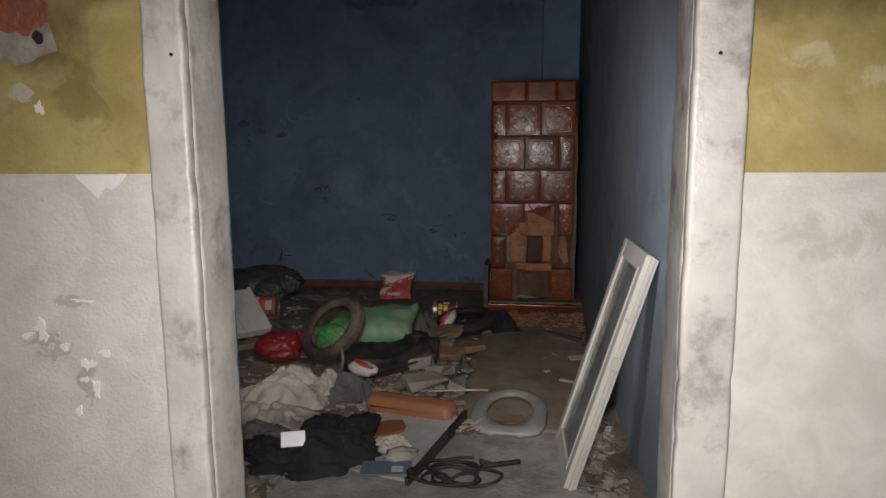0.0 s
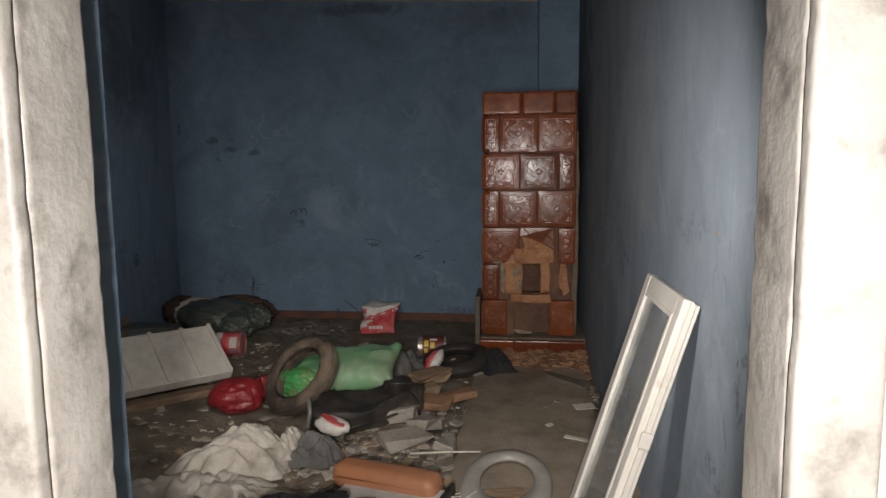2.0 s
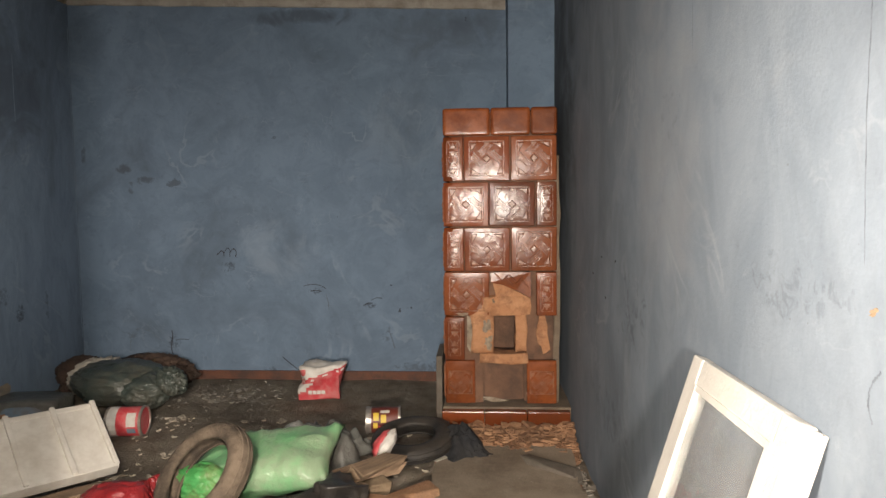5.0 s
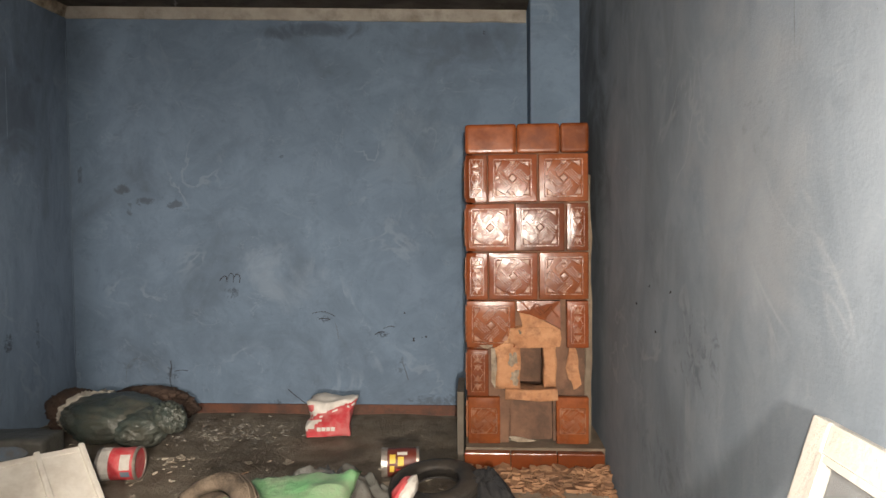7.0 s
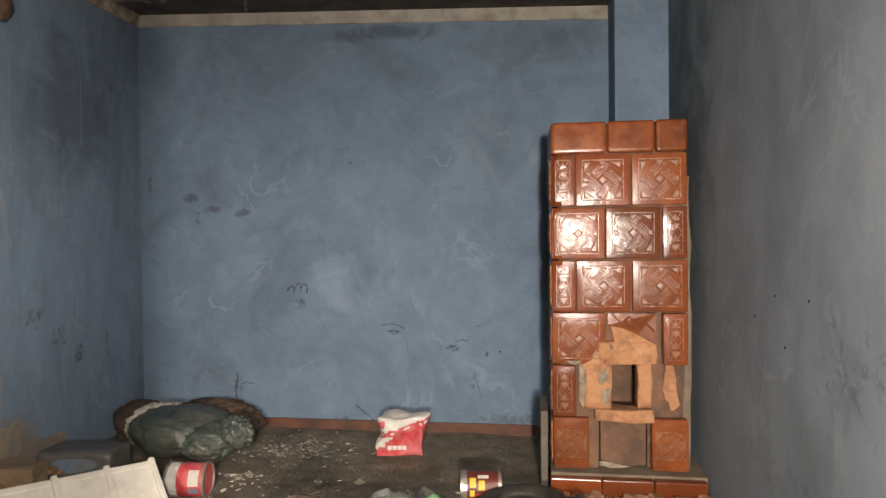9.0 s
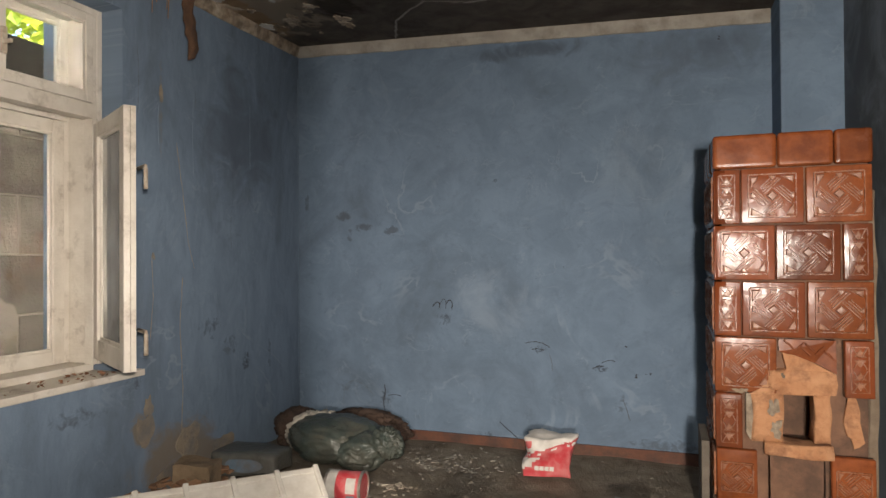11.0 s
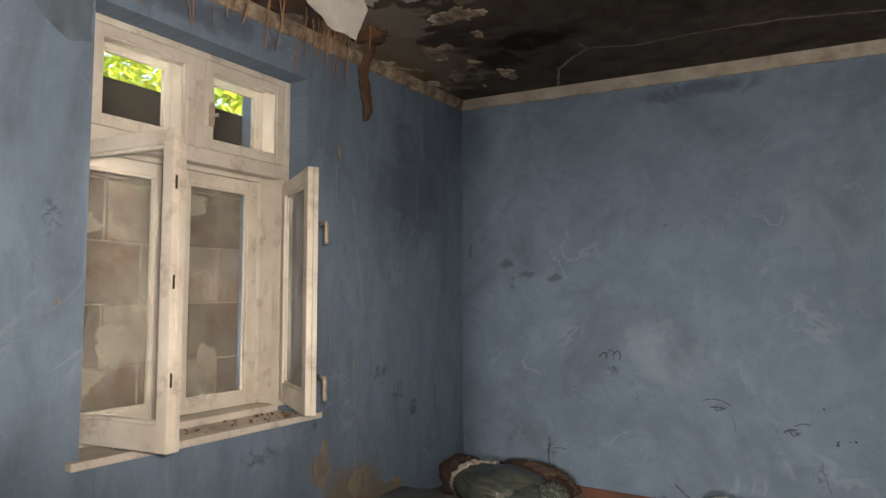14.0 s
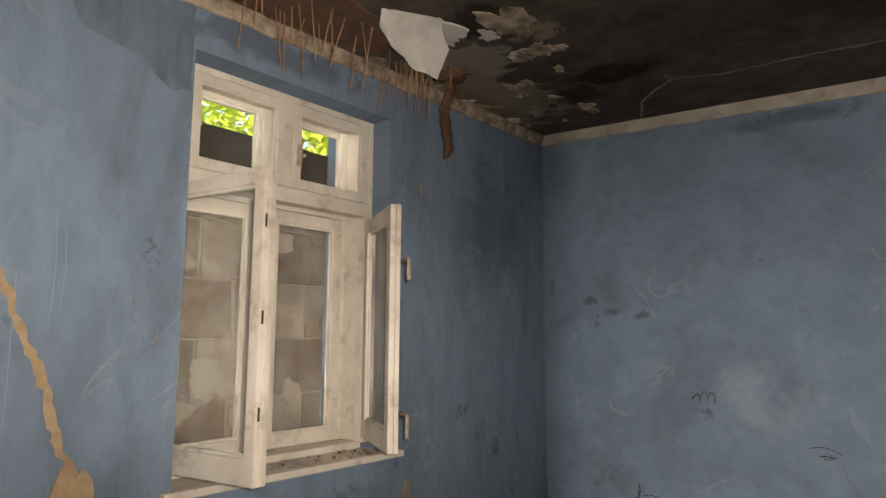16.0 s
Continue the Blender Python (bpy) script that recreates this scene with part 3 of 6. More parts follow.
part("casing", worn_board(DL - 0.085, 1.396, 0.0, DL, YH + 0.01, 2.14, 1), DOOR_WHITE, door, smooth=True)
part("casing", worn_board(DR, 1.396, 0.0, DR + 0.094, YH + 0.01, 2.14, 2), DOOR_WHITE, door, smooth=True)
part("lining", worn_board(DL - 0.029, YH + 0.011, 0.0, DL - 0.001, YD + 0.012, 2.05, 3), DOOR_WHITE, door, smooth=True)
part("lining", worn_board(DR + 0.001, YH + 0.011, 0.0, DR + 0.029, YD + 0.012, 2.05, 4), DOOR_WHITE, door, smooth=True)
bm = B()
box(bm, DL + 0.001, 1.396, 2.03, DR - 0.001, YD + 0.01, 2.14)
part("head_board", soften(bm, 0.006), DOOR_WHITE, door)

# ---- tiled stove ----
SX0, SX1, SY = -0.055, 0.478, 4.445
stove = empty("tiled_stove", pose(0, 0, 0), "brown glazed terracotta tile stove with a broken firebox front", "stove")


def bar(bm, cx, cz, length, width, angle, depth, y0=0.0):
    """A raised strip on a tile's face (the face looks to -y)."""
    m = Matrix.Translation((cx, y0, cz)) @ Matrix.Rotation(radians(angle), 4, "Y")
    v = box(bm, -length / 2, -depth, -width / 2, length / 2, 0, width / 2)
    for p in v:
        if p.co.y < -depth * 0.5:
            p.co.x *= 0.96
            p.co.z *= 0.55
    bmesh.ops.transform(bm, matrix=m, verts=v)


def wedge(bm, pts, depth, y0=0.0):
    """A raised three- or four-sided stud with a sunken rim."""
    c = Vector((sum(p[0] for p in pts) / len(pts), 0, sum(p[1] for p in pts) / len(pts)))
    low = [bm.verts.new((x, y0, z)) for x, z in pts]
    top = [bm.verts.new((c.x + (x - c.x) * 0.7, y0 - depth, c.z + (z - c.z) * 0.7)) for x, z in pts]
    n = len(pts)
    bm.faces.new(top)
    for i in range(n):
        bm.faces.new((low[i], low[(i + 1) % n], top[(i + 1) % n], top[i]))


def tile_mesh(w, h, half=False, plain=False, seed=1.0):
    """A glazed tile: a pillowed slab with a woven diagonal relief. Origin at the face's centre."""
    b = B()
    box(b, -w / 2, 0.004, -h / 2, w / 2, 0.045, h / 2)
    soften(b, 0.003, 1)
    nx, nz = (8, 8) if w > 0.12 else (4, 8)
    vs = [[b.verts.new(((i / nx - 0.5) * (w - 0.006), 0, (k / nz - 0.5) * (h - 0.006))) for k in range(nz + 1)] for i in range(nx + 1)]
    for i in range(nx + 1):
        for k in range(nz + 1):
            p = vs[i][k].co
            rim = min(i, nx - i, k, nz - k)
            p.y = (0.0025, 0.0005, 0.0)[min(rim, 2)] - 0.0016 * (1 - (p.x * 2 / w) ** 2) * (1 - (p.z * 2 / h) ** 2) + 0.0012 * noise.noise(Vector((p.x * 40, seed, p.z * 40)))
    for i in range(nx):
        for k in range(nz):
            b.faces.new((vs[i][k], vs[i + 1][k], vs[i + 1][k + 1], vs[i][k + 1]))
    if plain:
        return mesh_of("tile", b)
    body = len(b.faces)
    y = 0.0005
    if not half:
        s = min(w, h) * 0.5 * 0.78
        for x0, z0, ln, an in ((0, s, 2 * s, 0), (0, -s, 2 * s, 0), (s, 0, 2 * s, 90), (-s, 0, 2 * s, 90)):
            bar(b, x0, z0, ln, 0.005, an, 0.006, y)
        q = s * 0.27
        wedge(b, [(q, 0), (0, q), (-q, 0), (0, -q)], 0.009, y)
        for k in range(4):
            a = 90 * k
            r = Matrix.Rotation(radians(-a), 4, "Y")
            for i in range(4):
                off = q * 1.10 + i * 0.0088
                p = r @ Vector((off * 0.7071 + q * 0.80, 0, off * 0.7071 - q * 0.80))
                bar(b, p.x, p.z, s * (1.02 - 0.10 * i), 0.0046, 45 + a, 0.0065, y)
            tri = [r @ Vector(v) for v in ((0.30 * s, 0, 0.92 * s), (0.92 * s, 0, 0.92 * s), (0.92 * s, 0, 0.55 * s))]
            wedge(b, [(p.x, p.z) for p in tri], 0.006, y)
            tri = [r @ Vector(v) for v in ((-0.16 * s, 0, 0.92 * s), (0.16 * s, 0, 0.92 * s), (0, 0, 0.68 * s))]
            wedge(b, [(p.x, p.z) for p in tri], 0.009, y)
    else:
        sx, sz = w * 0.30, h * 0.40
        for x0, ln in ((-sx, 2 * sz), (sx, 2 * sz)):
            bar(b, x0, 0, ln, 0.004, 90, 0.003, y)
        for z0 in (-sz, sz):
            bar(b, 0, z0, 2 * sx, 0.004, 0, 0.003, y)
        for i in range(4):
            zc = -sz * 0.75 + i * sz * 0.5
            up = 1 if i % 2 else -1
            wedge(b, [(-sx * 0.8, zc - up * sz * 0.2), (sx * 0.8, zc - up * sz * 0.2), (0, zc + up * sz * 0.2)], 0.004, y)
            bar(b, -sx * 0.45, zc, sz * 0.5, 0.004, 62 * up, 0.007, y)
            bar(b, sx * 0.45, zc, sz * 0.5, 0.004, -62 * up, 0.007, y)
    b.faces.ensure_lookup_table()
    for f in b.faces[body:]:
        f.material_index = 1
    me = mesh_of("tile", b)
    for p in me.polygons:
        p.use_smooth = p.material_index == 0
    return me


ROWS_Z = (0.120, 0.332, 0.545, 0.757, 0.970, 1.183, 1.395)
FULL, HALF = tile_mesh(0.212, 0.206), tile_mesh(0.094, 0.206, half=True)
for me in (FULL, HALF):
    me.materials.append(GLAZE)
    me.materials.append(RELIEF)
FULL_PALE = FULL.copy()
FULL_PALE.materials[0] = GLAZE_PALE
NARROW = tile_mesh(0.140, 0.206)
NARROW.materials.append(GLAZE_PALE)
NARROW.materials.append(RELIEF)
rng = random.Random(5)


def set_tile(me, x, row, yaw=0.0, name="tile"):
    ob = new(name, me)
    ob.parent = stove
    z = (ROWS_Z[row] + ROWS_Z[row + 1]) / 2
    ob.matrix_basis = pose(x, SY + rng.uniform(-0.002, 0.003), z + rng.uniform(-0.001, 0.001), rng.uniform(-0.6, 0.6), rng.uniform(-0.4, 0.4), yaw)
    return ob


for row, left_half in ((5, True), (4, False), (3, True)):
    if left_half:
        set_tile(HALF, SX0 + 0.048, row), set_tile(FULL, SX0 + 0.205, row), set_tile(FULL_PALE, SX1 - 0.108, row)
    else:
        set_tile(FULL, SX0 + 0.107, row), set_tile(FULL, SX0 + 0.322, row), set_tile(HALF, SX1 - 0.049, row)
set_tile(FULL_PALE, SX0 + 0.107, 2), set_tile(HALF, SX1 - 0.049, 2)
set_tile(HALF, SX0 + 0.048, 1)
set_tile(NARROW, SX0 + 0.074, 0), set_tile(NARROW, SX1 - 0.072, 0)
# side tiles facing the room
for row in range(6):
    for k in range(3):
        ob = set_tile(FULL, 0, row)
        z = (ROWS_Z[row] + ROWS_Z[row + 1]) / 2
        ob.matrix_basis = pose(SX0, SY + 0.108 + 0.214 * k, z, 0, 0, -90)
# top cornice pieces, bevelled and rounded
for x0, x1 in ((SX0, SX0 + 0.222), (SX0 + 0.224, SX0 + 0.409), (SX0 + 0.411, SX1)):
    bm = B()
    box(bm, x0, SY - 0.004, 1.397, x1, SY + 0.16, 1.525)
    soften(bm, 0.016, 3)
    part("cornice_tile", bm, GLAZE_PALE, stove)
for k in range(3):
    bm = B()
    box(bm, SX0 - 0.004, SY + 0.162 + 0.16 * k, 1.397, SX0 + 0.15, SY + 0.32 + 0.16 * k, 1.525)
    soften(bm, 0.014, 3)
    part("cornice_tile", bm, GLAZE_PALE, stove)
# core with openings
cx0, cx1 = SX0 + 0.030, SX1 - 0.012
bm = B()
YB = 5.066
fx0, fx1 = SX0 + 0.212, SX0 + 0.350
box(bm, cx0, SY + 0.022, 0.757, cx1, YB, 1.50)
box(bm, cx0, SY + 0.030, 0.120, fx0 - 0.03, YB, 0.757)
box(bm, fx1 + 0.03, SY + 0.060, 0.120, cx1, YB, 0.757)
box(bm, fx0 - 0.03, SY + 0.10, 0.12, fx1 + 0.03, YB, 0.345)
box(bm, fx0 - 0.03, SY + 0.24, 0.345, fx1 + 0.03, YB, 0.60)
box(bm, fx0 - 0.03, SY + 0.03, 0.60, fx1 + 0.03, YB, 0.757)
part("core", bm, CLAY_DARK, stove, "sooty clay core")
# fire opening: pale clay jambs, lintel and sill
for nm, lo, hi, sd in (("clay_jamb", (fx0 - 0.085, SY - 0.002, 0.372), (fx0 + 0.022, SY + 0.10, 0.552), 1), ("clay_jamb", (fx1 - 0.012, SY + 0.004, 0.372), (fx1 + 0.040, SY + 0.11, 0.560), 2),
                       ("clay_sill", (fx0 - 0.045, SY - 0.022, 0.322), (fx1 + 0.040, SY + 0.10, 0.368), 3), ("clay_lintel", (fx0 - 0.030, SY - 0.006, 0.560), (fx1 + 0.045, SY + 0.06, 0.640), 4)):
    bm = B()
    box(bm, *lo, *hi)
    bmesh.ops.subdivide_edges(bm, edges=bm.edges[:], cuts=5, use_grid_fill=True)
    rough_up(bm, 0.009, 14, sd)
    part(nm, bm, CLAY, stove, smooth=True)
# broken tile above the opening: its top strip, and the bare clay below
def clay_plate(points, y, depth, seed):
    r = random.Random(seed)
    k = B()
    fr = [k.verts.new((x, y - depth + r.uniform(-0.004, 0.004), z)) for x, z in points]
    bk = [k.verts.new((x, y + 0.03, z)) for x, z in points]
    k.faces.new(fr)
    n = len(points)
    for q in range(n):
        k.faces.new((fr[q], bk[q], bk[(q + 1) % n], fr[(q + 1) % n]))
    k.faces.new(bk[::-1])
    return k


part("clay_shard", clay_plate([(0.176, 0.704), (0.225, 0.694), (0.285, 0.668), (0.352, 0.630), (0.357, 0.590), (0.350, 0.556), (0.250, 0.550), (0.153, 0.548), (0.172, 0.60), (0.190, 0.648)], SY + 0.004, 0.010, 3), CLAY, stove, "pale bare clay behind a broken tile")
part("clay_shard", clay_plate([(0.062, 0.545), (0.100, 0.566), (0.128, 0.600), (0.150, 0.640), (0.156, 0.600), (0.148, 0.548)], SY + 0.004, 0.007, 4), CLAY, stove)
part("clay_shard", clay_plate([(0.052, 0.548), (0.052, 0.40), (0.068, 0.37), (0.078, 0.45), (0.070, 0.545)], SY + 0.002, 0.004, 5), FLAKED, stove)
bm = clay_plate([(0.166, 0.754), (0.354, 0.754), (0.354, 0.632), (0.285, 0.670), (0.166, 0.708)], SY + 0.006, 0.004, 9)
for cx, cz, an in ((0.20, 0.735, 45), (0.235, 0.728, -45), (0.27, 0.725, 45), (0.30, 0.715, -45), (0.33, 0.70, 45), (0.255, 0.712, 45)):
    bar(bm, cx, cz, 0.045, 0.008, an, 0.006, SY + 0.001)
part("broken_tile", bm, GLAZE_PALE, stove, "cracked glazed tile with its lower half broken off")
bm = B()
blob(bm, 0.028, 0.10, 0.01, 12, 12, 0.3, pose(SX1 - 0.062, SY + 0.052, 0.45, 90, 0, 0))
part("clay_shard", bm, CLAY, stove)
for x, z, rx, rz, sd in ((fx0 - 0.012, 0.50, 0.016, 0.035, 4), (fx0 - 0.002, 0.42, 0.020, 0.026, 6), (fx0 - 0.125, 0.556, 0.022, 0.010, 8), (0.178, 0.62, 0.006, 0.010, 9), (fx0 + 0.02, 0.146, 0.05, 0.010, 10)):
    part("plaster_spot", blob(B(), rx, rz, 0.004, sd, 20, 0.5, Matrix(((1, 0, 0, x), (0, 0, -1, SY - 0.006), (0, 1, 0, z), (0, 0, 0, 1)))), FLAKED, stove)
bm = B()
box(bm, fx0 - 0.02, SY + 0.035, 0.135, fx1 + 0.02, SY + 0.05, 0.318)
rough_up(bm, 0.004, 10)
part("ash_door_back", bm, CLAY_DARK, stove)
# base plinth of glazed slabs
for i in range(3):
    bm = B()
    xa = SX0 - 0.012 + i * 0.200
    box(bm, xa, SY - 0.075, -0.015, min(xa + 0.198, 0.542), SY - 0.03, 0.108)
    soften(bm, 0.006)
    part("plinth_slab", bm, GLAZE, stove)
bm = B()
box(bm, SX0 - 0.008, SY - 0.031, -0.015, 0.540, YB, 0.117)
part("plinth", bm, MORTAR, stove, "dusty mortar ledge")
bm = B()
box(bm, SX1 - 0.011, SY + 0.045, 0.118, SX1 + 0.016, YB, 1.30)
bmesh.ops.subdivide_edges(bm, edges=bm.edges[:], cuts=12, use_grid_fill=True)
rough_up(bm, 0.010, 9)
part("side_mortar", bm, MORTAR, stove, "crumbling mortar along the stove's side", smooth=True)

# ---- window ----
window = empty("window_1", pose(0, 0, 0), "grubby white double casement window with inner sashes open", "window")
window["kind"] = "structure"
XI, XO = -2.580, -2.740     # inner and outer frame planes


def frame_piece(nm, lo, hi, parent=window, material=WINDOW_PAINT, w=0.004):
    b = B()
    box(b, *lo, *hi)
    return part(nm, soften(b, w, 2), material, parent)


YM, ZT = 3.425, 1.705
# box of boards between the inner and the outer frames
frame_piece("box_board", (XO - 0.06, WY0 + 0.001, WZ0 + 0.03), (XI + 0.03, WY0 + 0.026, WZ1 - 0.002))
frame_piece("box_board", (XO - 0.06, WY1 - 0.026, WZ0 + 0.03), (XI + 0.03, WY1 - 0.001, WZ1 - 0.002))
frame_piece("box_board", (XO - 0.06, WY0 + 0.027, WZ1 - 0.03), (XI + 0.03, WY1 - 0.027, WZ1 - 0.002))
frame_piece("box_board", (XO - 0.06, WY0 + 0.001, WZ0 - 0.025), (XI - 0.02, WY1 - 0.001, WZ0 + 0.029))
for x, nm in ((XI, "inner"), (XO, "outer")):
    frame_piece("transom", (x - 0.035, WY0 + 0.027, ZT - 0.032), (x + 0.032, WY1 - 0.027, ZT + 0.032))
    frame_piece("stile", (x - 0.02, WY0 + 0.027, WZ0 + 0.03), (x + 0.026, WY0 + 0.050, WZ1 - 0.031))
    frame_piece("stile", (x - 0.02, WY1 - 0.050, WZ0 + 0.03), (x + 0.026, WY1 - 0.027, WZ1 - 0.031))
frame_piece("mullion", (XI - 0.02, YM - 0.022, ZT + 0.033), (XI + 0.034, YM + 0.022, WZ1 - 0.031))
frame_piece("mullion", (XO - 0.02, YM - 0.022, WZ0 + 0.03), (XO + 0.030, YM + 0.022, WZ1 - 0.031))


def sash(width, height, stile=0.055, thick=0.040, bottom=0.070, material=WINDOW_PAINT, name="sash", parent=window, m=None, label="", glass=GLASS, slots=False):
    """A glazed sash: y runs across it from its hinge, z up, x its thickness (room side at +)."""
    b = B()
    box(b, 0, 0, 0, thick, stile, height)
    box(b, 0, width - stile, 0, thick, width, height)
    box(b, 0.0012, stile - 0.0005, 0, thick - 0.0012, width - stile + 0.0005, bottom)
    box(b, 0.0012, stile - 0.0005, height - stile, thick - 0.0012, width - stile + 0.0005, height)
    soften(b, 0.005, 2)
    # moulding round the pane
    y0, y1, z0, z1 = stile - 0.002, width - stile + 0.002, bottom - 0.002, height - stile + 0.002
    for lo, hi in (((0.010, y0, z0), (0.030, y0 + 0.012, z1)), ((0.010, y1 - 0.012, z0), (0.030, y1, z1)), ((0.011, y0 + 0.012, z0), (0.029, y1 - 0.012, z0 + 0.012)), ((0.011, y0 + 0.012, z1 - 0.012), (0.029, y1 - 0.012, z1))):
        box(b, *lo, *hi)
    box(b, 0.0006, width + 0.0002, 0.004, thick * 0.45, width + 0.011, height - 0.004)
    s = part(name, b, material, parent, label, at=m)
    # Slots are solid dark boxes; the shade inside them is put into the colour.
    for zz in (0.22, 0.52, 0.83) if slots else ():
        k = B()
        box(k, thick * 0.62, width - 0.002, height * zz - 0.022, thick * 0.82, width + 0.0015, height * zz + 0.022)
        part("latch_slot", k, DARK, s)
    g = B()
    box(g, 0.018, y0 + 0.004, z0 + 0.004, 0.021, y1 - 0.004, z1 - 0.004)
    pane = part("pane", g, glass, s, "dusty glass pane")
    pane.visible_shadow = False
    return s


up_h = WZ1 - 0.033 - (ZT + 0.034)
half_w = YM - 0.024 - (WY0 + 0.052)
for x in (XI + 0.000, XO - 0.005):
    w = 0.036 if x > XO + 0.05 else 0.024
    sash(half_w, up_h, w, 0.036, w, m=pose(x, WY0 + 0.051, ZT + 0.0335))
    sash(half_w, up_h, w, 0.036, w, m=pose(x, YM + 0.024, ZT + 0.0335))
low_h = ZT - 0.034 - (WZ0 + 0.032)
sash(half_w, low_h, 0.055, 0.036, 0.060, m=pose(XO - 0.005, WY0 + 0.051, WZ0 + 0.031))
sash(half_w, low_h, 0.055, 0.036, 0.060, m=pose(XO - 0.005, YM + 0.024, WZ0 + 0.031))
# open inner sashes
left = sash(0.485, 1.020, 0.048, 0.042, 0.085, m=pose(XI + 0.028, WY0 + 0.030, 0.634, 0, 0, -81), label="inner sash swung wide open into the room", slots=True)
right = sash(0.485, 1.000, 0.062, 0.042, 0.085, m=pose(-2.52, 3.915, 0.645, 0, 0, 0) @ pose(0, 0, 0, 0, 0, 180 + 59), label="inner sash swung half open into the room", glass=GLASS_DIRTY)
# catch on the upper sash and hooked hinges on the open one
bm = B()
box(bm, XI + 0.036, YM + 0.040, 1.835, XI + 0.050, YM + 0.062, 1.935)
box(bm, XI + 0.050, YM + 0.044, 1.870, XI + 0.085, YM + 0.056, 1.885)
part("catch", soften(bm, 0.003), STEEL, window)
for z in (1.410 - 0.645, 0.800 - 0.645):
    bm = B()
    rod(bm, [(-0.014, 0.470, z), (-0.014, 0.562, z), (-0.014, 0.568, z - 0.010), (-0.014, 0.568, z - 0.085)], 0.008)
    part("hook", bm, STEEL, right, smooth=True)
# sill board
bm = B()
box(bm, XI - 0.022, WY0 + 0.002, WZ0 - 0.028, XL + 0.0, WY1 - 0.002, WZ0 + 0.001)
box(bm, XL + 0.0005, WY0 - 0.045, WZ0 - 0.028, XL + 0.040, WY1 + 0.085, WZ0 + 0.001)
part("window_sill", soften(bm, 0.005), WINDOW_PAINT, window)

# ---- block wall that shuts the window outside ----
bm = B()
box(bm, -2.985, WY0 - 0.3, -0.3, -2.925, WY1 + 0.4, 1.99)
blocks = structure("wall_blocks", bm, BLOCK_JOINT, "rough concrete block wall closing the window from outside")
rng = random.Random(3)
for r in range(6):
    off = 0.0 if r % 2 else -0.17
    for c in range(5):
        b = B()
        w = 0.400
        y0 = WY0 - 0.31 + off + c * 0.41
        z0 = 0.30 + r * 0.264
        box(b, -2.93, y0, z0, -2.917 + rng.uniform(-0.004, 0.005), y0 + w, min(1.70, z0 + 0.257))
        bmesh.ops.subdivide_edges(b, edges=b.edges[:], cuts=2, use_grid_fill=True)
        rough_up(b, 0.004, 11, r * 5 + c)
        part("block", soften(b, 0.006, 1), BLOCK, blocks)
# Near-black band over the top of the blocks.
bm = B()
box(bm, -2.99, WY0 - 0.3, 1.715, -2.905, WY1 + 0.4, 2.045)
rough_up(bm, 0.004, 5, 2)
part("tarred_board", soften(bm, 0.004, 1), DARK, blocks, "black band along the top of the blocks")
for y, z, ry, rz, sd in ((3.13, 1.42, 0.09, 0.05, 3), (3.30, 0.92, 0.07, 0.10, 4), (3.62, 1.56, 0.14, 0.05, 5), (3.58, 1.20, 0.04, 0.16, 6), (3.76, 0.83, 0.05, 0.07, 7), (3.12, 0.78, 0.12, 0.06, 8)):
    part("mortar_smear", blob(B(), ry, rz, 0.006, sd, 44, 0.24, Matrix(((0, 0, 1, -2.913), (1, 0, 0, y), (0, 1, 0, z), (0, 0, 0, 1)))), BLOCK_JOINT, blocks)

# ---- more materials ----
DARK_BAG = mat("dark_green_plastic_film", (0.045, 0.060, 0.052), (0.085, 0.105, 0.090), 6, 0.32, 0.5, 25, (0.12, 0.10, 0.075), 5, 0.5, bump_scale=0.02)
GREEN_BAG = mat("pale_green_plastic_film", (0.12, 0.33, 0.14), (0.24, 0.47, 0.24), 5, 0.4, 0.5, 22, (0.27, 0.30, 0.21), 6, 0.7, bump_scale=0.015)
RED_BAG = mat("red_plastic_film", (0.20, 0.014, 0.017), (0.34, 0.026, 0.03), 7, 0.32, 0.5, 25, (0.10, 0.02, 0.02), 6, 0.6, bump_scale=0.02)
GREY_FILM = mat("grey_plastic_film", (0.10, 0.105, 0.095), (0.19, 0.19, 0.17), 6, 0.35, 0.5, 22, (0.07, 0.06, 0.05), 5, 0.6, bump_scale=0.02)
CLOTH = mat("dirty_white_cloth", (0.44, 0.395, 0.33), (0.62, 0.575, 0.50), 9, 0.95, 0.5, 160, (0.20, 0.160, 0.115), 7, 0.75, edge=(0.46, 0.66))
GREY_CLOTH = mat("grey_cloth", (0.10, 0.095, 0.09), (0.20, 0.19, 0.18), 9, 0.95, 0.5, 160, (0.05, 0.045, 0.04), 6, 0.6)
BLACK_CLOTH = mat("black_cloth", (0.010, 0.011, 0.013), (0.026, 0.027, 0.030), 12, 0.9, 0.6, 160, (0.06, 0.055, 0.05), 18, 0.4)
BLACK_LEATHER = mat("scuffed_black_vinyl", (0.012, 0.011, 0.010), (0.032, 0.028, 0.026), 9, 0.42, 0.3, 60, (0.09, 0.075, 0.06), 7, 0.45)
RUBBER = mat("dusty_tyre_rubber", (0.036, 0.026, 0.018), (0.095, 0.070, 0.048), 9, 0.9, 0.7, 70, (0.20, 0.150, 0.105), 8, 0.7, edge=(0.47, 0.64))
BLACK_RUBBER = mat("black_rubber", (0.012, 0.011, 0.010), (0.03, 0.027, 0.024), 9, 0.6, 0.4, 70, (0.08, 0.065, 0.05), 7, 0.5)
BROWN_CLOTH = mat("brown_wool_bundle", (0.055, 0.033, 0.024), (0.11, 0.07, 0.05), 12, 0.95, 0.9, 90, (0.03, 0.02, 0.015), 8, 0.5)
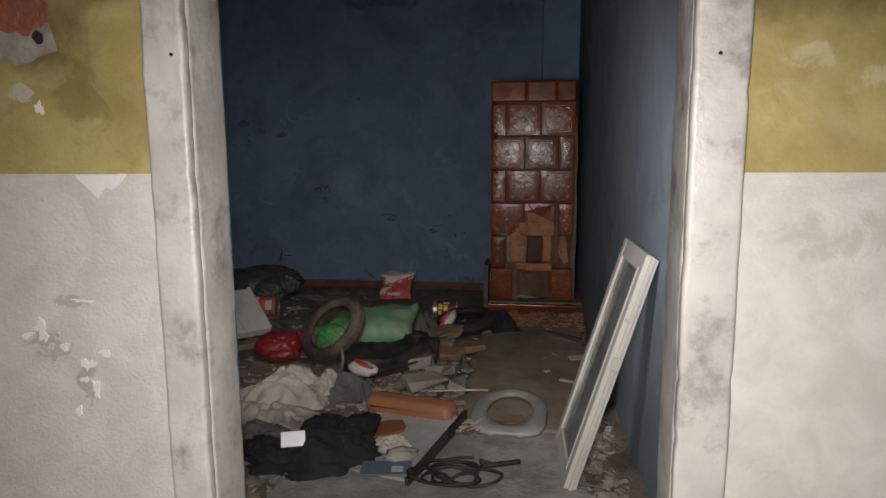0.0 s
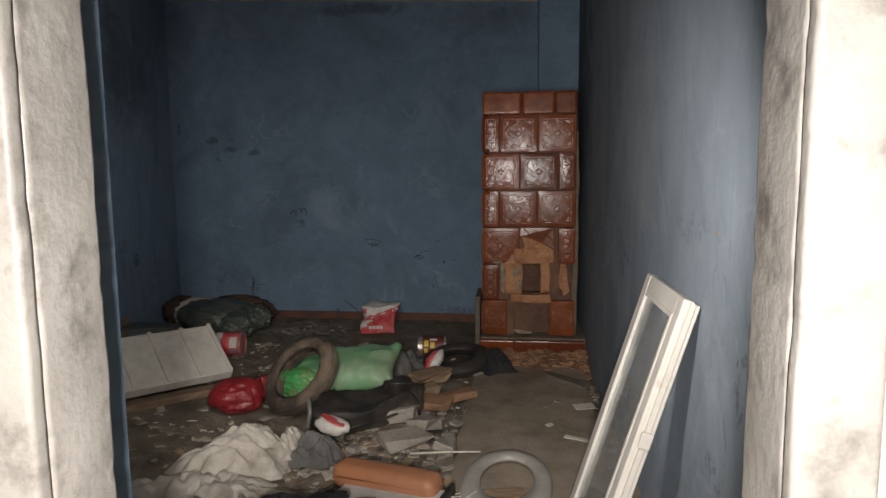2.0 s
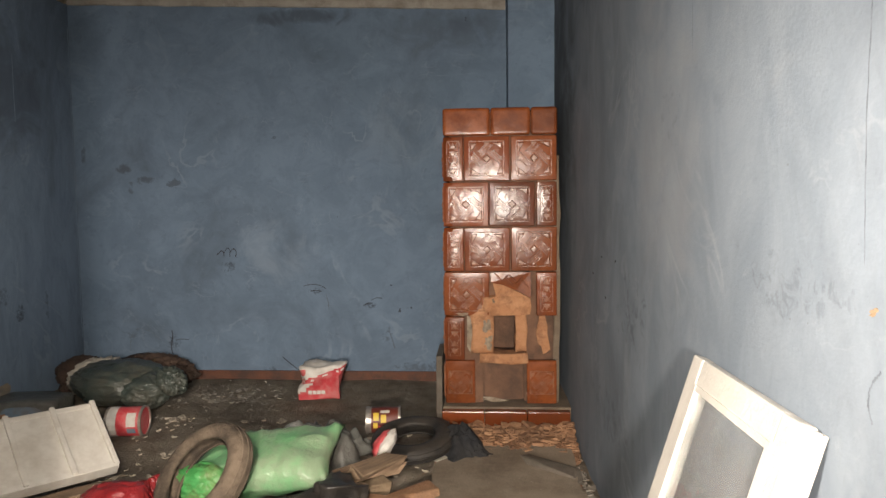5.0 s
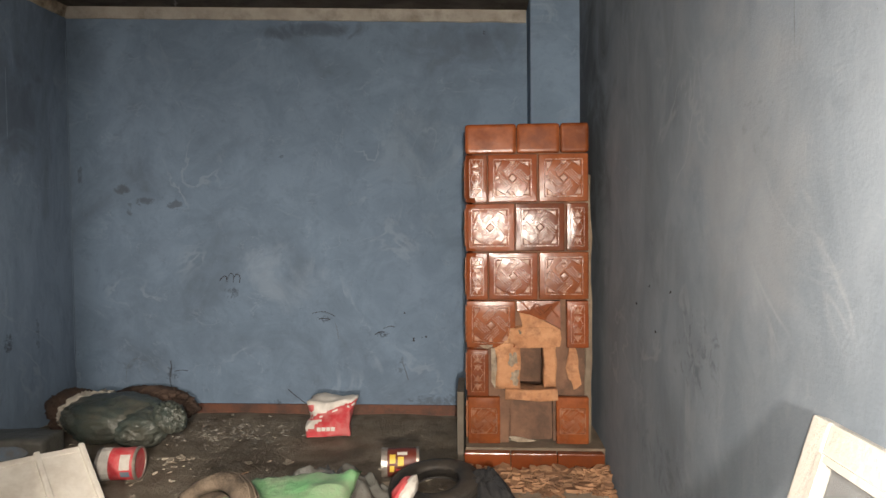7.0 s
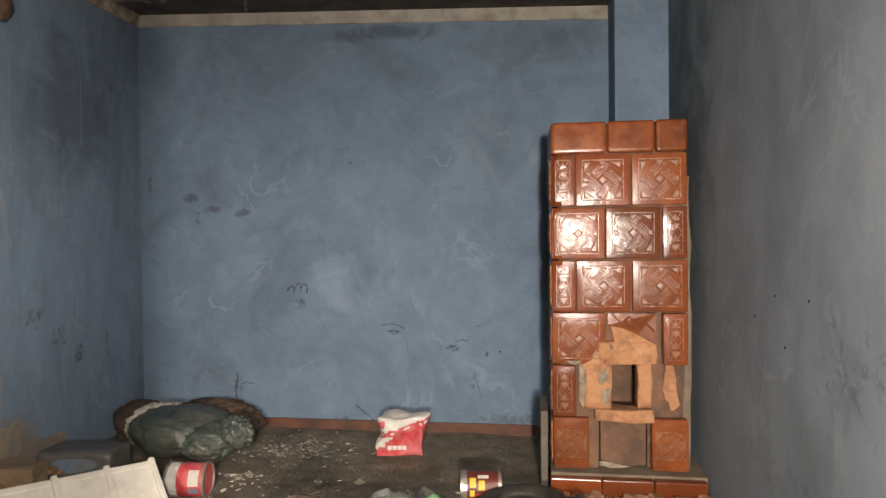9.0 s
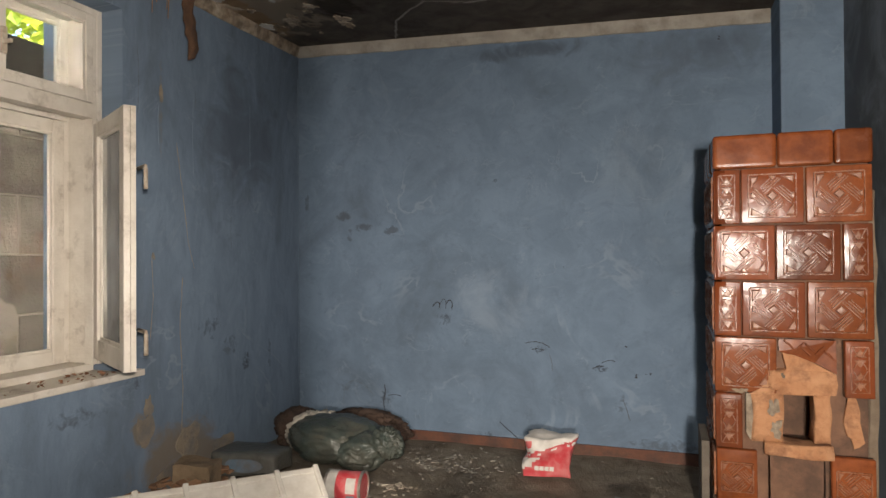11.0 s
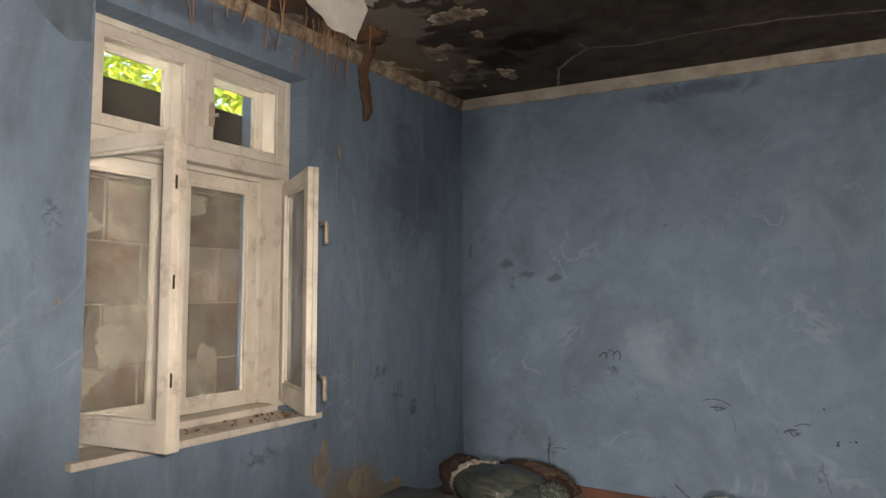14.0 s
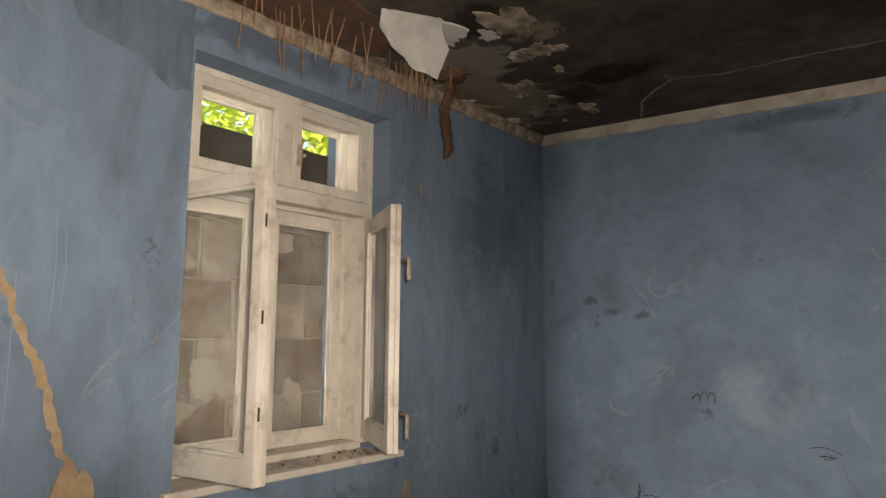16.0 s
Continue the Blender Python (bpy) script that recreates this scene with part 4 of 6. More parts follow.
CREAM_PLASTIC = mat("cream_plastic", (0.56, 0.53, 0.47), (0.66, 0.63, 0.57), 5, 0.45, 0.1, 60, (0.36, 0.31, 0.25), 9, 0.45)
TAN_LEATHER = mat("tan_leatherette", (0.40, 0.165, 0.078), (0.50, 0.225, 0.112), 8, 0.45, 0.2, 120, (0.22, 0.10, 0.055), 8, 0.5)
BROWN_LEATHER = mat("brown_leatherette", (0.22, 0.09, 0.035), (0.30, 0.13, 0.055), 8, 0.5, 0.2, 120)
SEAT_GREY = mat("grey_toilet_seat_plastic", (0.36, 0.345, 0.31), (0.45, 0.43, 0.395), 6, 0.4, 0.1, 60, (0.24, 0.21, 0.17), 9, 0.5)
BOARD_WHITE = mat("white_laminate_board", (0.46, 0.45, 0.44), (0.56, 0.55, 0.53), 6, 0.5, 0.1, 60, (0.30, 0.27, 0.23), 8, 0.5)
PAPER = mat("dirty_paper", (0.50, 0.46, 0.38), (0.66, 0.62, 0.54), 14, 0.9, 0.4, 60, (0.30, 0.24, 0.16), 9, 0.5, random_tint=0.2)
CARDBOARD = mat("torn_cardboard", (0.26, 0.18, 0.11), (0.38, 0.28, 0.18), 10, 0.95, 0.5, 60, (0.14, 0.09, 0.05), 8, 0.6, random_tint=0.2)
WOOD = mat("weathered_wood", (0.22, 0.14, 0.085), (0.36, 0.25, 0.16), 16, 0.85, 0.5, 60, (0.10, 0.065, 0.04), 10, 0.5, (1, 6, 6), random_tint=0.25)
GREY_WOOD = mat("grey_weathered_board", (0.10, 0.085, 0.065), (0.18, 0.15, 0.12), 12, 0.9, 0.5, 60)
RED_PRINT = mat("red_print", (0.48, 0.035, 0.045), (0.58, 0.06, 0.07), 12, 0.55, 0.2, 60, (0.55, 0.4, 0.36), 16, 0.3)
WHITE_PRINT = mat("white_print", (0.60, 0.57, 0.52), (0.70, 0.67, 0.62), 12, 0.6, 0.2, 60, (0.38, 0.33, 0.27), 10, 0.5)
YELLOW_PRINT = mat("yellow_print", (0.62, 0.42, 0.04), (0.70, 0.50, 0.08), 12, 0.55, 0.2, 60)
MAROON = mat("maroon_label", (0.09, 0.018, 0.012), (0.16, 0.035, 0.022), 10, 0.45, 0.2, 60)
TIN = mat("dull_tinplate", (0.42, 0.40, 0.36), (0.56, 0.53, 0.48), 12, 0.4, 0.2, 60, (0.18, 0.10, 0.05), 14, 0.6, metal=0.7)
BLUE_LABEL = mat("faded_blue_label", (0.10, 0.16, 0.22), (0.18, 0.25, 0.32), 12, 0.7, 0.2, 60, (0.16, 0.12, 0.09), 8, 0.6)
CONCRETE = mat("pale_concrete_screed", (0.33, 0.305, 0.27), (0.47, 0.44, 0.40), 7, 0.95, 0.7, 60, (0.13, 0.11, 0.09), 5, 0.6)
PLASTER_BIT = mat("plaster_rubble", (0.30, 0.265, 0.22), (0.48, 0.44, 0.38), 16, 0.95, 0.5, 60, (0.15, 0.12, 0.09), 9, 0.6)
CLAY_BIT = mat("clay_rubble", (0.29, 0.145, 0.075), (0.47, 0.27, 0.15), 16, 0.95, 0.5, 60, (0.12, 0.07, 0.045), 9, 0.6)
DRY_LEAF = mat("dry_leaves", (0.14, 0.06, 0.03), (0.26, 0.13, 0.07), 20, 0.8, 0.3, 60)
REED = mat("dry_reed", (0.24, 0.13, 0.07), (0.38, 0.22, 0.12), 20, 0.85, 0.4, 60)
FIBRE = mat("rotten_fibre", (0.060, 0.032, 0.018), (0.14, 0.075, 0.042), 18, 0.95, 0.9, 60)
WHITE_PLASTER = mat("hanging_white_plaster", (0.46, 0.45, 0.42), (0.60, 0.58, 0.55), 7, 0.95, 0.4, 60, (0.26, 0.24, 0.21), 6, 0.5)
BLUE_OLD = mat("older_sooty_blue_paint", (0.105, 0.142, 0.182), (0.145, 0.19, 0.24), 5, 0.9, 0.3, 120, (0.05, 0.06, 0.07), 3, 0.6, (1.6, 1.6, 0.6))
PALE_BLUE = mat("pale_blue_lines", (0.195, 0.262, 0.335), (0.225, 0.298, 0.375), 9, 0.9, 0.2, 120)
TAN_PLASTER = mat("bare_tan_plaster", (0.32, 0.225, 0.13), (0.44, 0.33, 0.21), 14, 0.95, 0.7, 60, (0.20, 0.12, 0.07), 9, 0.5)
LEAF = mat("sunlit_leaves", (0.15, 0.21, 0.02), (0.24, 0.30, 0.035), 3, 0.6, 0.1, 60)
glow = LEAF.node_tree.nodes.new("ShaderNodeBsdfTranslucent")
glow.inputs[0].default_value = (0.62, 0.68, 0.07, 1)
blend = LEAF.node_tree.nodes.new("ShaderNodeMixShader")
blend.inputs[0].default_value = 0.5
LEAF.node_tree.links.new(LEAF.node_tree.nodes["Principled BSDF"].outputs[0], blend.inputs[1])
LEAF.node_tree.links.new(glow.outputs[0], blend.inputs[2])
LEAF.node_tree.links.new(blend.outputs[0], LEAF.node_tree.nodes["Material Output"].inputs[0])
BARK = mat("tree_bark", (0.08, 0.06, 0.045), (0.14, 0.11, 0.08), 8, 0.95, 0.8, 40)
GLOSS_CARD = mat("glossy_white_card", (0.80, 0.80, 0.80), (0.86, 0.86, 0.86), 6, 0.30, 0.05, 60)


# ---- shape helpers ----
def lump(rx, ry, rz, seed=0, crease=0.14, scale=2.6, fine=0.04, low=0.15, subdiv=5, folds=(1, 1, 1)):
    """A crumpled soft body that sits on z = 0."""
    b = B()
    bmesh.ops.create_icosphere(b, subdivisions=subdiv, radius=1.0)
    s = Vector((seed * 1.37, seed * 0.71, -seed * 0.53))
    for v in b.verts:
        d = v.co.normalized()
        w = d + 0.25 * noise.noise_vector(d * 2.0 + s)
        w = Vector((w.x * folds[0], w.y * folds[1], w.z * folds[2]))
        ridge = 1 - abs(noise.noise(w * scale + s)) * 2.6
        k = 0.90 + crease * ridge + 0.14 * noise.noise(d * 1.3 + s) + fine * (1 - 2.6 * abs(noise.noise(w * scale * 2.7 + s))) + fine * 0.5 * (1 - 2.6 * abs(noise.noise(w * scale * 6.3 - s)))
        v.co = Vector((d.x * rx, d.y * ry, d.z * rz)) * k
        z = v.co.z + rz * (1 - low)
        v.co.z = z if z > 0 else z * 0.03
    return b


def cloth(rx, ry, high, seed, folds=3.0, ragged=0.3, lay=(1.0, 2.2)):
    """A dropped piece of cloth: a sheet in folds that comes down to the floor at its ragged hem."""
    b = B()
    s = Vector((seed * 1.31, seed * 0.77, seed * 0.19))
    nr, na = 30, 84
    c0 = b.verts.new((0, 0, high * 0.8))
    rings = []
    for i in range(1, nr + 1):
        f = i / nr
        ring = []
        for k in range(na):
            t = 2 * math.pi * k / na
            out = 1 + ragged * noise.noise(Vector((math.cos(t) * 1.6, math.sin(t) * 1.6, seed))) + ragged * 0.4 * noise.noise(Vector((math.cos(t) * 5, math.sin(t) * 5, seed)))
            x, y = rx * f * out * math.cos(t), ry * f * out * math.sin(t)
            p = Vector((x * lay[0], y * lay[1], 0)) * folds / max(rx, ry)
            p += 0.5 * noise.noise_vector(p * 0.6 + s)
            ridge = 1 - min(2.0, (2.6 * noise.noise(p + s)) ** 2)
            ridge2 = 1 - min(2.0, (2.6 * noise.noise(p * 1.9 - s)) ** 2)
            body = (1 - f ** 2.2) * (0.75 + 0.5 * noise.noise(Vector((x / rx, y / ry, seed)) * 1.4))
            ring.append(b.verts.new((x, y, max(0.004, high * (body * 0.75 + (0.26 * ridge + 0.07 * ridge2) * (1 - f ** 4))))))
        rings.append(ring)
    for k in range(na):
        b.faces.new((c0, rings[0][k], rings[0][(k + 1) % na]))
    for p, q in zip(rings, rings[1:]):
        for k in range(na):
            b.faces.new((p[k], q[k], q[(k + 1) % na], p[(k + 1) % na]))
    bmesh.ops.smooth_vert(b, verts=b.verts[:], factor=0.5, use_axis_z=True)
    bmesh.ops.solidify(b, geom=b.faces[:], thickness=0.004)
    return b


def crumpled_box(sx, sy, sz, seed, amount=0.02, cuts=14):
    """A paper sack: a box that has slumped and creased, on z = 0."""
    b = B()
    box(b, -sx, -sy, 0, sx, sy, sz)
    bmesh.ops.subdivide_edges(b, edges=b.edges[:], cuts=cuts, use_grid_fill=True)
    s = Vector((seed, seed * 0.6, -seed))
    for v in b.verts:
        p = v.co.copy()
        n1 = noise.noise_vector(p * 7 + s)
        r = 1 - abs(noise.noise(p * 16 + s)) * 2.4
        f = 0.25 + 0.75 * min(1, p.z / sz + 0.2)
        v.co += n1 * amount * 1.6 * f + Vector((p.x / sx, p.y / sy, 0.4)) * r * amount * 0.5 * f
        v.co.z = max(v.co.z, 0.0)
    return b


def revolve(profile, n=48):
    """A closed ring section (radius, height) turned about z."""
    b = B()
    rings = [[b.verts.new((r * math.cos(6.28319 * i / n), r * math.sin(6.28319 * i / n), z)) for r, z in profile] for i in range(n)]
    m = len(profile)
    for i in range(n):
        a, c = rings[i], rings[(i + 1) % n]
        for k in range(m):
            b.faces.new((a[k], a[(k + 1) % m], c[(k + 1) % m], c[k]))
    return b


def soft_mesh(name, bm, material, m, label, category, group=""):
    ob = part(name, bm, material, None, label, smooth=True, at=m)
    return tagged(ob, category=category, group=group)


def axes(origin, x, y, z):
    m = Matrix.Identity(4)
    for i, a in enumerate((x, y, z)):
        m.col[i] = (*a, 0)
    m.col[3] = (*origin, 1)
    return m


def chip(bm, m, sx, sy, sz, rng):
    """An angular fragment."""
    v = box(bm, -sx, -sy, 0, sx, sy, sz)
    for p in v:
        p.co += Vector((rng.uniform(-0.4, 0.4) * sx, rng.uniform(-0.4, 0.4) * sy, rng.uniform(-0.25, 0.25) * sz))
    bmesh.ops.transform(bm, matrix=m, verts=v)


def scatter(name, material, label, count, area, sizes, seed, flat=0.5, heap=None, slim=(0.5, 1.0)):
    rng = random.Random(seed)
    verts, faces = [], []
    for _ in range(count):
        x, y = area(rng)
        s = rng.uniform(*sizes) * (0.5 + rng.random())
        sx, sy, sz = s, s * rng.uniform(*slim), s * flat * rng.uniform(0.4, 1.2)
        lift = heap(x, y) * rng.random() if heap else 0.0
        m = Matrix.Translation((x, y, floor_z(x, y) - sz * 0.15 + lift)) @ Euler((rng.uniform(-0.3, 0.3), rng.uniform(-0.3, 0.3), rng.uniform(0, 6.3))).to_matrix().to_4x4()
        k = len(verts)
        for a in (-1, 1):
            for c in (-1, 1):
                for d in (0, 1):
                    verts.append(m @ Vector((a * sx * rng.uniform(0.6, 1.1), c * sy * rng.uniform(0.6, 1.1), d * sz * rng.uniform(0.6, 1.2))))
        faces += [tuple(k + i for i in f) for f in ((0, 1, 3, 2), (4, 6, 7, 5), (0, 4, 5, 1), (2, 3, 7, 6), (0, 2, 6, 4), (1, 5, 7, 3))]
    me = bpy.data.meshes.new(name)
    me.from_pydata(verts, [], faces)
    me.materials.append(material)
    return tagged(new(name, me), label, "rubble", kind="stuff")


# ---- sash leaning on the wall ----
yv = Vector((0.011, -0.42, 0.002)).normalized()
zv = Vector((0.235, 0.060, 0.770))
zv = (zv - yv * zv.dot(yv)).normalized()
xv = yv.cross(zv)
SASH_H, SASH_W = 0.835, 0.425
rear_corner = Vector((0.601, 2.225, 0.772))
lean = empty("loose_window_sash", axes(rear_corner - yv * SASH_W - zv * SASH_H, xv, yv, zv), "loose white window sash leaning against the blue wall", "window sash")
sash(SASH_W - 0.011, SASH_H, 0.050, 0.028, 0.075, SASH_PAINT, "glazed_frame", lean, pose(0.010, 0, 0), glass=GLASS_DIRTY)
for nm, y0, y1, z0, z1 in (("rear_stile", 0.002, 0.030, 0.004, SASH_H - 0.006), ("rear_stile", SASH_W - 0.034, SASH_W - 0.004, 0.004, SASH_H - 0.006), ("rear_rail", 0.0305, SASH_W - 0.0345, SASH_H - 0.040, SASH_H - 0.007), ("rear_rail", 0.0305, SASH_W - 0.0345, 0.005, 0.045)):
    bm = B()
    box(bm, -0.002, y0, z0, 0.0096, y1, z1)
    part(nm, soften(bm, 0.002, 1), SASH_PAINT, lean)
bm = B()
box(bm, 0.002, SASH_W + 0.0005, 0.46, 0.030, SASH_W + 0.009, 0.50)
part("hinge", soften(bm, 0.002), SASH_PAINT, lean)

# ---- stove side plank ----
bm = B()
box(bm, -0.105, 4.52, -0.01, -0.075, 4.80, 0.335)
rough_up(bm, 0.004, 8)
tagged(part("plank", soften(bm, 0.004), GREY_WOOD, None, "grey weathered plank end standing beside the stove"), category="plank")

# ---- slabs on the floor ----
def slab(name, x0, y0, x1, y1, z, material, label, seed):
    rng = random.Random(seed)
    b = B()
    loop = []
    for (xa, ya), (xb, yb) in (((x0, y0), (x1, y0)), ((x1, y0), (x1, y1)), ((x1, y1), (x0, y1)), ((x0, y1), (x0, y0))):
        for i in range(12):
            f = i / 12
            loop.append((xa + (xb - xa) * f + rng.uniform(-0.012, 0.012), ya + (yb - ya) * f + rng.uniform(-0.012, 0.012)))
    top = [b.verts.new((x, y, z)) for x, y in loop]
    low = [b.verts.new((x * 1.0, y, -0.05)) for x, y in loop]
    b.faces.new(top)
    n = len(loop)
    for i in range(n):
        b.faces.new((top[i], low[i], low[(i + 1) % n], top[(i + 1) % n]))
    b.faces.new(low[::-1])
    return tagged(part(name, b, material, None, label), category="floor covering", kind="structure")


slab("floor_lino", -0.070, 2.66, 0.500, 4.20, 0.014, LINO, "worn brown linoleum sheet on the floor", 1)
slab("floor_screed", -0.62, 1.56, 0.40, 2.64, 0.010, CONCRETE, "pale cracked cement screed inside the doorway", 2)

# ---- heap by the far corner ----
bag = empty("rubbish_bag", pose(-1.90, 4.84, 0, 0, 0, -12), "dark green plastic rubbish bag tied in a knot", "rubbish bag")
part("bag_body", lump(0.31, 0.215, 0.125, 3, 0.06, 1.7, 0.035, folds=(0.6, 1.8, 1.8)), DARK_BAG, bag, smooth=True)
b2 = lump(0.075, 0.065, 0.065, 9, 0.25, 3.5, 0.12)
part("knot", b2, DARK_BAG, bag, smooth=True, at=pose(0.34, -0.02, 0.10, 20, 30, 0))
b2 = lump(0.15, 0.14, 0.10, 12, 0.08, 2.2, 0.03, folds=(0.6, 1.6, 1.6))
part("bag_neck", b2, DARK_BAG, bag, smooth=True, at=pose(0.21, -0.05, 0.0, 0, 0, 0))
soft_mesh("wool_roll", lump(0.13, 0.17, 0.110, 21, 0.12, 3.0, 0.08), BROWN_CLOTH, pose(-2.245, 5.02, 0, 0, 0, 20), "dark brown wool bundle against the wall", "bundle")
soft_mesh("cloth_strip", lump(0.055, 0.17, 0.105, 23, 0.12, 4.0, 0.12), CLOTH, pose(-2.085, 4.93, 0.02, 0, 0, -24), "stained pale cloth strip beside the bag", "cloth")
soft_mesh("cardboard_mound", lump(0.26, 0.11, 0.105, 27, 0.12, 3.0, 0.08), BROWN_CLOTH, pose(-1.88, 5.16, 0.0, 0, 0, -5), "brown rags heaped behind the rubbish bag", "rags")
can = empty("plastic_canister", pose(-2.22, 4.55, 0, 0, 0, 6), "squashed grey plastic canister with a faded label", "canister")
bm = B()
box(bm, -0.17, -0.11, 0.0, 0.17, 0.11, 0.105)
bmesh.ops.subdivide_edges(bm, edges=bm.edges[:], cuts=4, use_grid_fill=True)
rough_up(bm, 0.02, 6, 3)
part("canister_body", soften(bm, 0.01, 1), GREY_FILM, can, smooth=True)
bm = B()
blob(bm, 0.10, 0.032, 0.003, 4, 16, 0.1, pose(0.02, -0.128, 0.058, 82, 0, 0))
part("paper_label", bm, BLUE_LABEL, can, "faded blue paper label")
bm = B()
box(bm, -0.09, -0.07, 0, 0.09, 0.07, 0.11)
bmesh.ops.subdivide_edges(bm, edges=bm.edges[:], cuts=3, use_grid_fill=True)
rough_up(bm, 0.016, 9, 8)
tagged(part("cardboard_box", bm, CARDBOARD, None, "crushed brown cardboard box by the wall", at=pose(-2.33, 4.27, 0, 0, 0, 12)), category="box")


def tin_can(m, radius, length, body, label, bars):
    """A tin lying on its side, its axis along x."""
    c = empty("paint_can", m, label, "can", "paint tins on the floor")
    turn = Matrix.Rotation(radians(90), 4, "Y")
    b = B()
    bmesh.ops.create_cone(b, segments=36, radius1=radius, radius2=radius, depth=length, cap_ends=True)
    bmesh.ops.transform(b, matrix=turn, verts=b.verts)
    part("can_body", soften(b, 0.004, 2, 60), body, c, smooth=False)
    for s in (-1, 1):
        b = revolve([(radius * 0.93, -0.006), (radius * 1.05, -0.006), (radius * 1.05, 0.006), (radius * 0.93, 0.006)], 36)
        bmesh.ops.transform(b, matrix=Matrix.Translation((s * length / 2, 0, 0)) @ turn, verts=b.verts)
        part("rim", b, TIN, c)
    b = B()
    bmesh.ops.create_cone(b, segments=36, radius1=radius * 0.92, radius2=radius * 0.92, depth=0.004, cap_ends=True)
    bmesh.ops.transform(b, matrix=Matrix.Translation((-length / 2 - 0.003, 0, 0)) @ turn, verts=b.verts)
    part("lid", b, TIN, c, "dull tin lid")
    for x0, x1, a0, a1, material in bars:
        b = B()
        cols = []
        for i in range(9):
            a = radians(a0 + (a1 - a0) * i / 8)
            cols.append([b.verts.new((x, -math.cos(a) * r, math.sin(a) * r)) for x, r in ((x0, radius + 0.0015), (x1, radius + 0.0015))])
        for p, q in zip(cols, cols[1:]):
            b.faces.new((p[0], p[1], q[1], q[0]))
        part("print_bar", b, material, c)
    return c


tin_can(pose(-1.555, 4.29, 0.070, 0, 0, 8), 0.068, 0.155, RED_PRINT, "red and white paint tin lying on its side", [(-0.077, -0.030, -60, 110, WHITE_PRINT), (0.018, 0.060, -5, 50, WHITE_PRINT), (0.020, 0.058, -35, -12, BLUE_LABEL)])
tin_can(pose(-0.345, 4.375, 0.062, 0, 0, 6), 0.060, 0.150, MAROON, "dark red paint tin with yellow print lying on its side", [(-0.075, -0.055, -60, 110, TIN), (-0.045, -0.025, -20, 5, YELLOW_PRINT), (-0.045, -0.020, 15, 50, YELLOW_PRINT), (-0.010, 0.015, 5, 40, YELLOW_PRINT), (-0.012, 0.030, 48, 62, WHITE_PRINT), (-0.020, 0.035, -15, -8, RED_PRINT)])

# ---- ribbed plastic panel ----
px = Vector((0.63, 0.77, -0.03)).normalized()
pd = Vector((0.60, -0.55, -0.58))
pd = (pd - px * pd.dot(px)).normalized()
pn = px.cross(-pd)
panel = empty("ribbed_panel", axes(Vector((-1.40, 3.86, 0.165)), px, -pd, pn), "cream ribbed plastic panel lying tilted on the rubbish", "plastic panel")
PL, PH = 0.95, 0.155
bm = B()
box(bm, -PL, -PH, -0.010, 0.0, PH, 0.004)
part("sheet", soften(bm, 0.003), CREAM_PLASTIC, panel)
for y0, y1 in ((-PH - 0.012, -PH + 0.012), (PH - 0.012, PH + 0.012)):
    bm = B()
    box(bm, -PL, y0, -0.045, 0.001, y1, 0.008)
    part("flange", soften(bm, 0.004), CREAM_PLASTIC, panel)
for x in (-0.006, -0.155, -0.315, -0.475, -0.635, -0.795):
    bm = B()
    box(bm, x - 0.012, -PH - 0.006, 0.0, x + 0.008, PH + 0.018, 0.018)
    part("rib", soften(bm, 0.005), CREAM_PLASTIC, panel)
bm = B()
box(bm, -0.62, -0.04, -0.02, 0.0, 0.04, 0.015)
tagged(part("lath", soften(bm, 0.004), WOOD, None, "thin wooden lath under the plastic panel", at=pose(-1.28, 3.70, 0.02, 0, -2, 38)), category="lath")

# ---- middle heap ----
def tyre(R, w, h, material, m, label):
    """A tyre: tread, sidewalls and open beads."""
    prof = []
    for i in range(14):
        a = radians(-150 + 300 * i / 13)
        prof.append((R - w + w * math.cos(a) * (0.96 if abs(a) < 0.5 else 1.0), h * math.sin(a)))
    inner = [(R - w + (w - 0.010) * math.cos(radians(a)), (h - 0.010) * math.sin(radians(a))) for a in (138, 100, 60, 20, -20, -60, -100, -138)]
    t = empty("tyre", m, label, "tyre", "old tyres")
    part("carcass", revolve(prof + inner, 64), material, t, smooth=True)
    for s in (-0.5, 0.0, 0.5):
        b = revolve([(R - 0.0035, s * h - 0.002), (R + 0.0015, s * h - 0.002), (R + 0.0015, s * h + 0.002), (R - 0.0035, s * h + 0.002)], 64) if abs(s) < 0.1 else revolve([(R - 0.010, s * h - 0.002), (R - 0.0035, s * h - 0.002), (R - 0.0035, s * h + 0.002), (R - 0.010, s * h + 0.002)], 64)
        part("tread_rib", b, material, t, smooth=True)
    return t


nz = Vector((-0.42, -0.58, 0.66)).normalized()
nx = Vector((0.92, 0.38, 0)).normalized()
nx = (nx - nz * nx.dot(nz)).normalized()
tyre(0.196, 0.038, 0.046, RUBBER, axes(Vector((-0.825, 3.475, 0.160)), nx, nz.cross(nx), nz), "worn dusty scooter tyre leaning on a green bag")
gb = empty("green_bag", pose(-0.70, 3.74, 0, 0, 0, -4), "light green plastic sack, stuffed and slumped", "plastic sack")


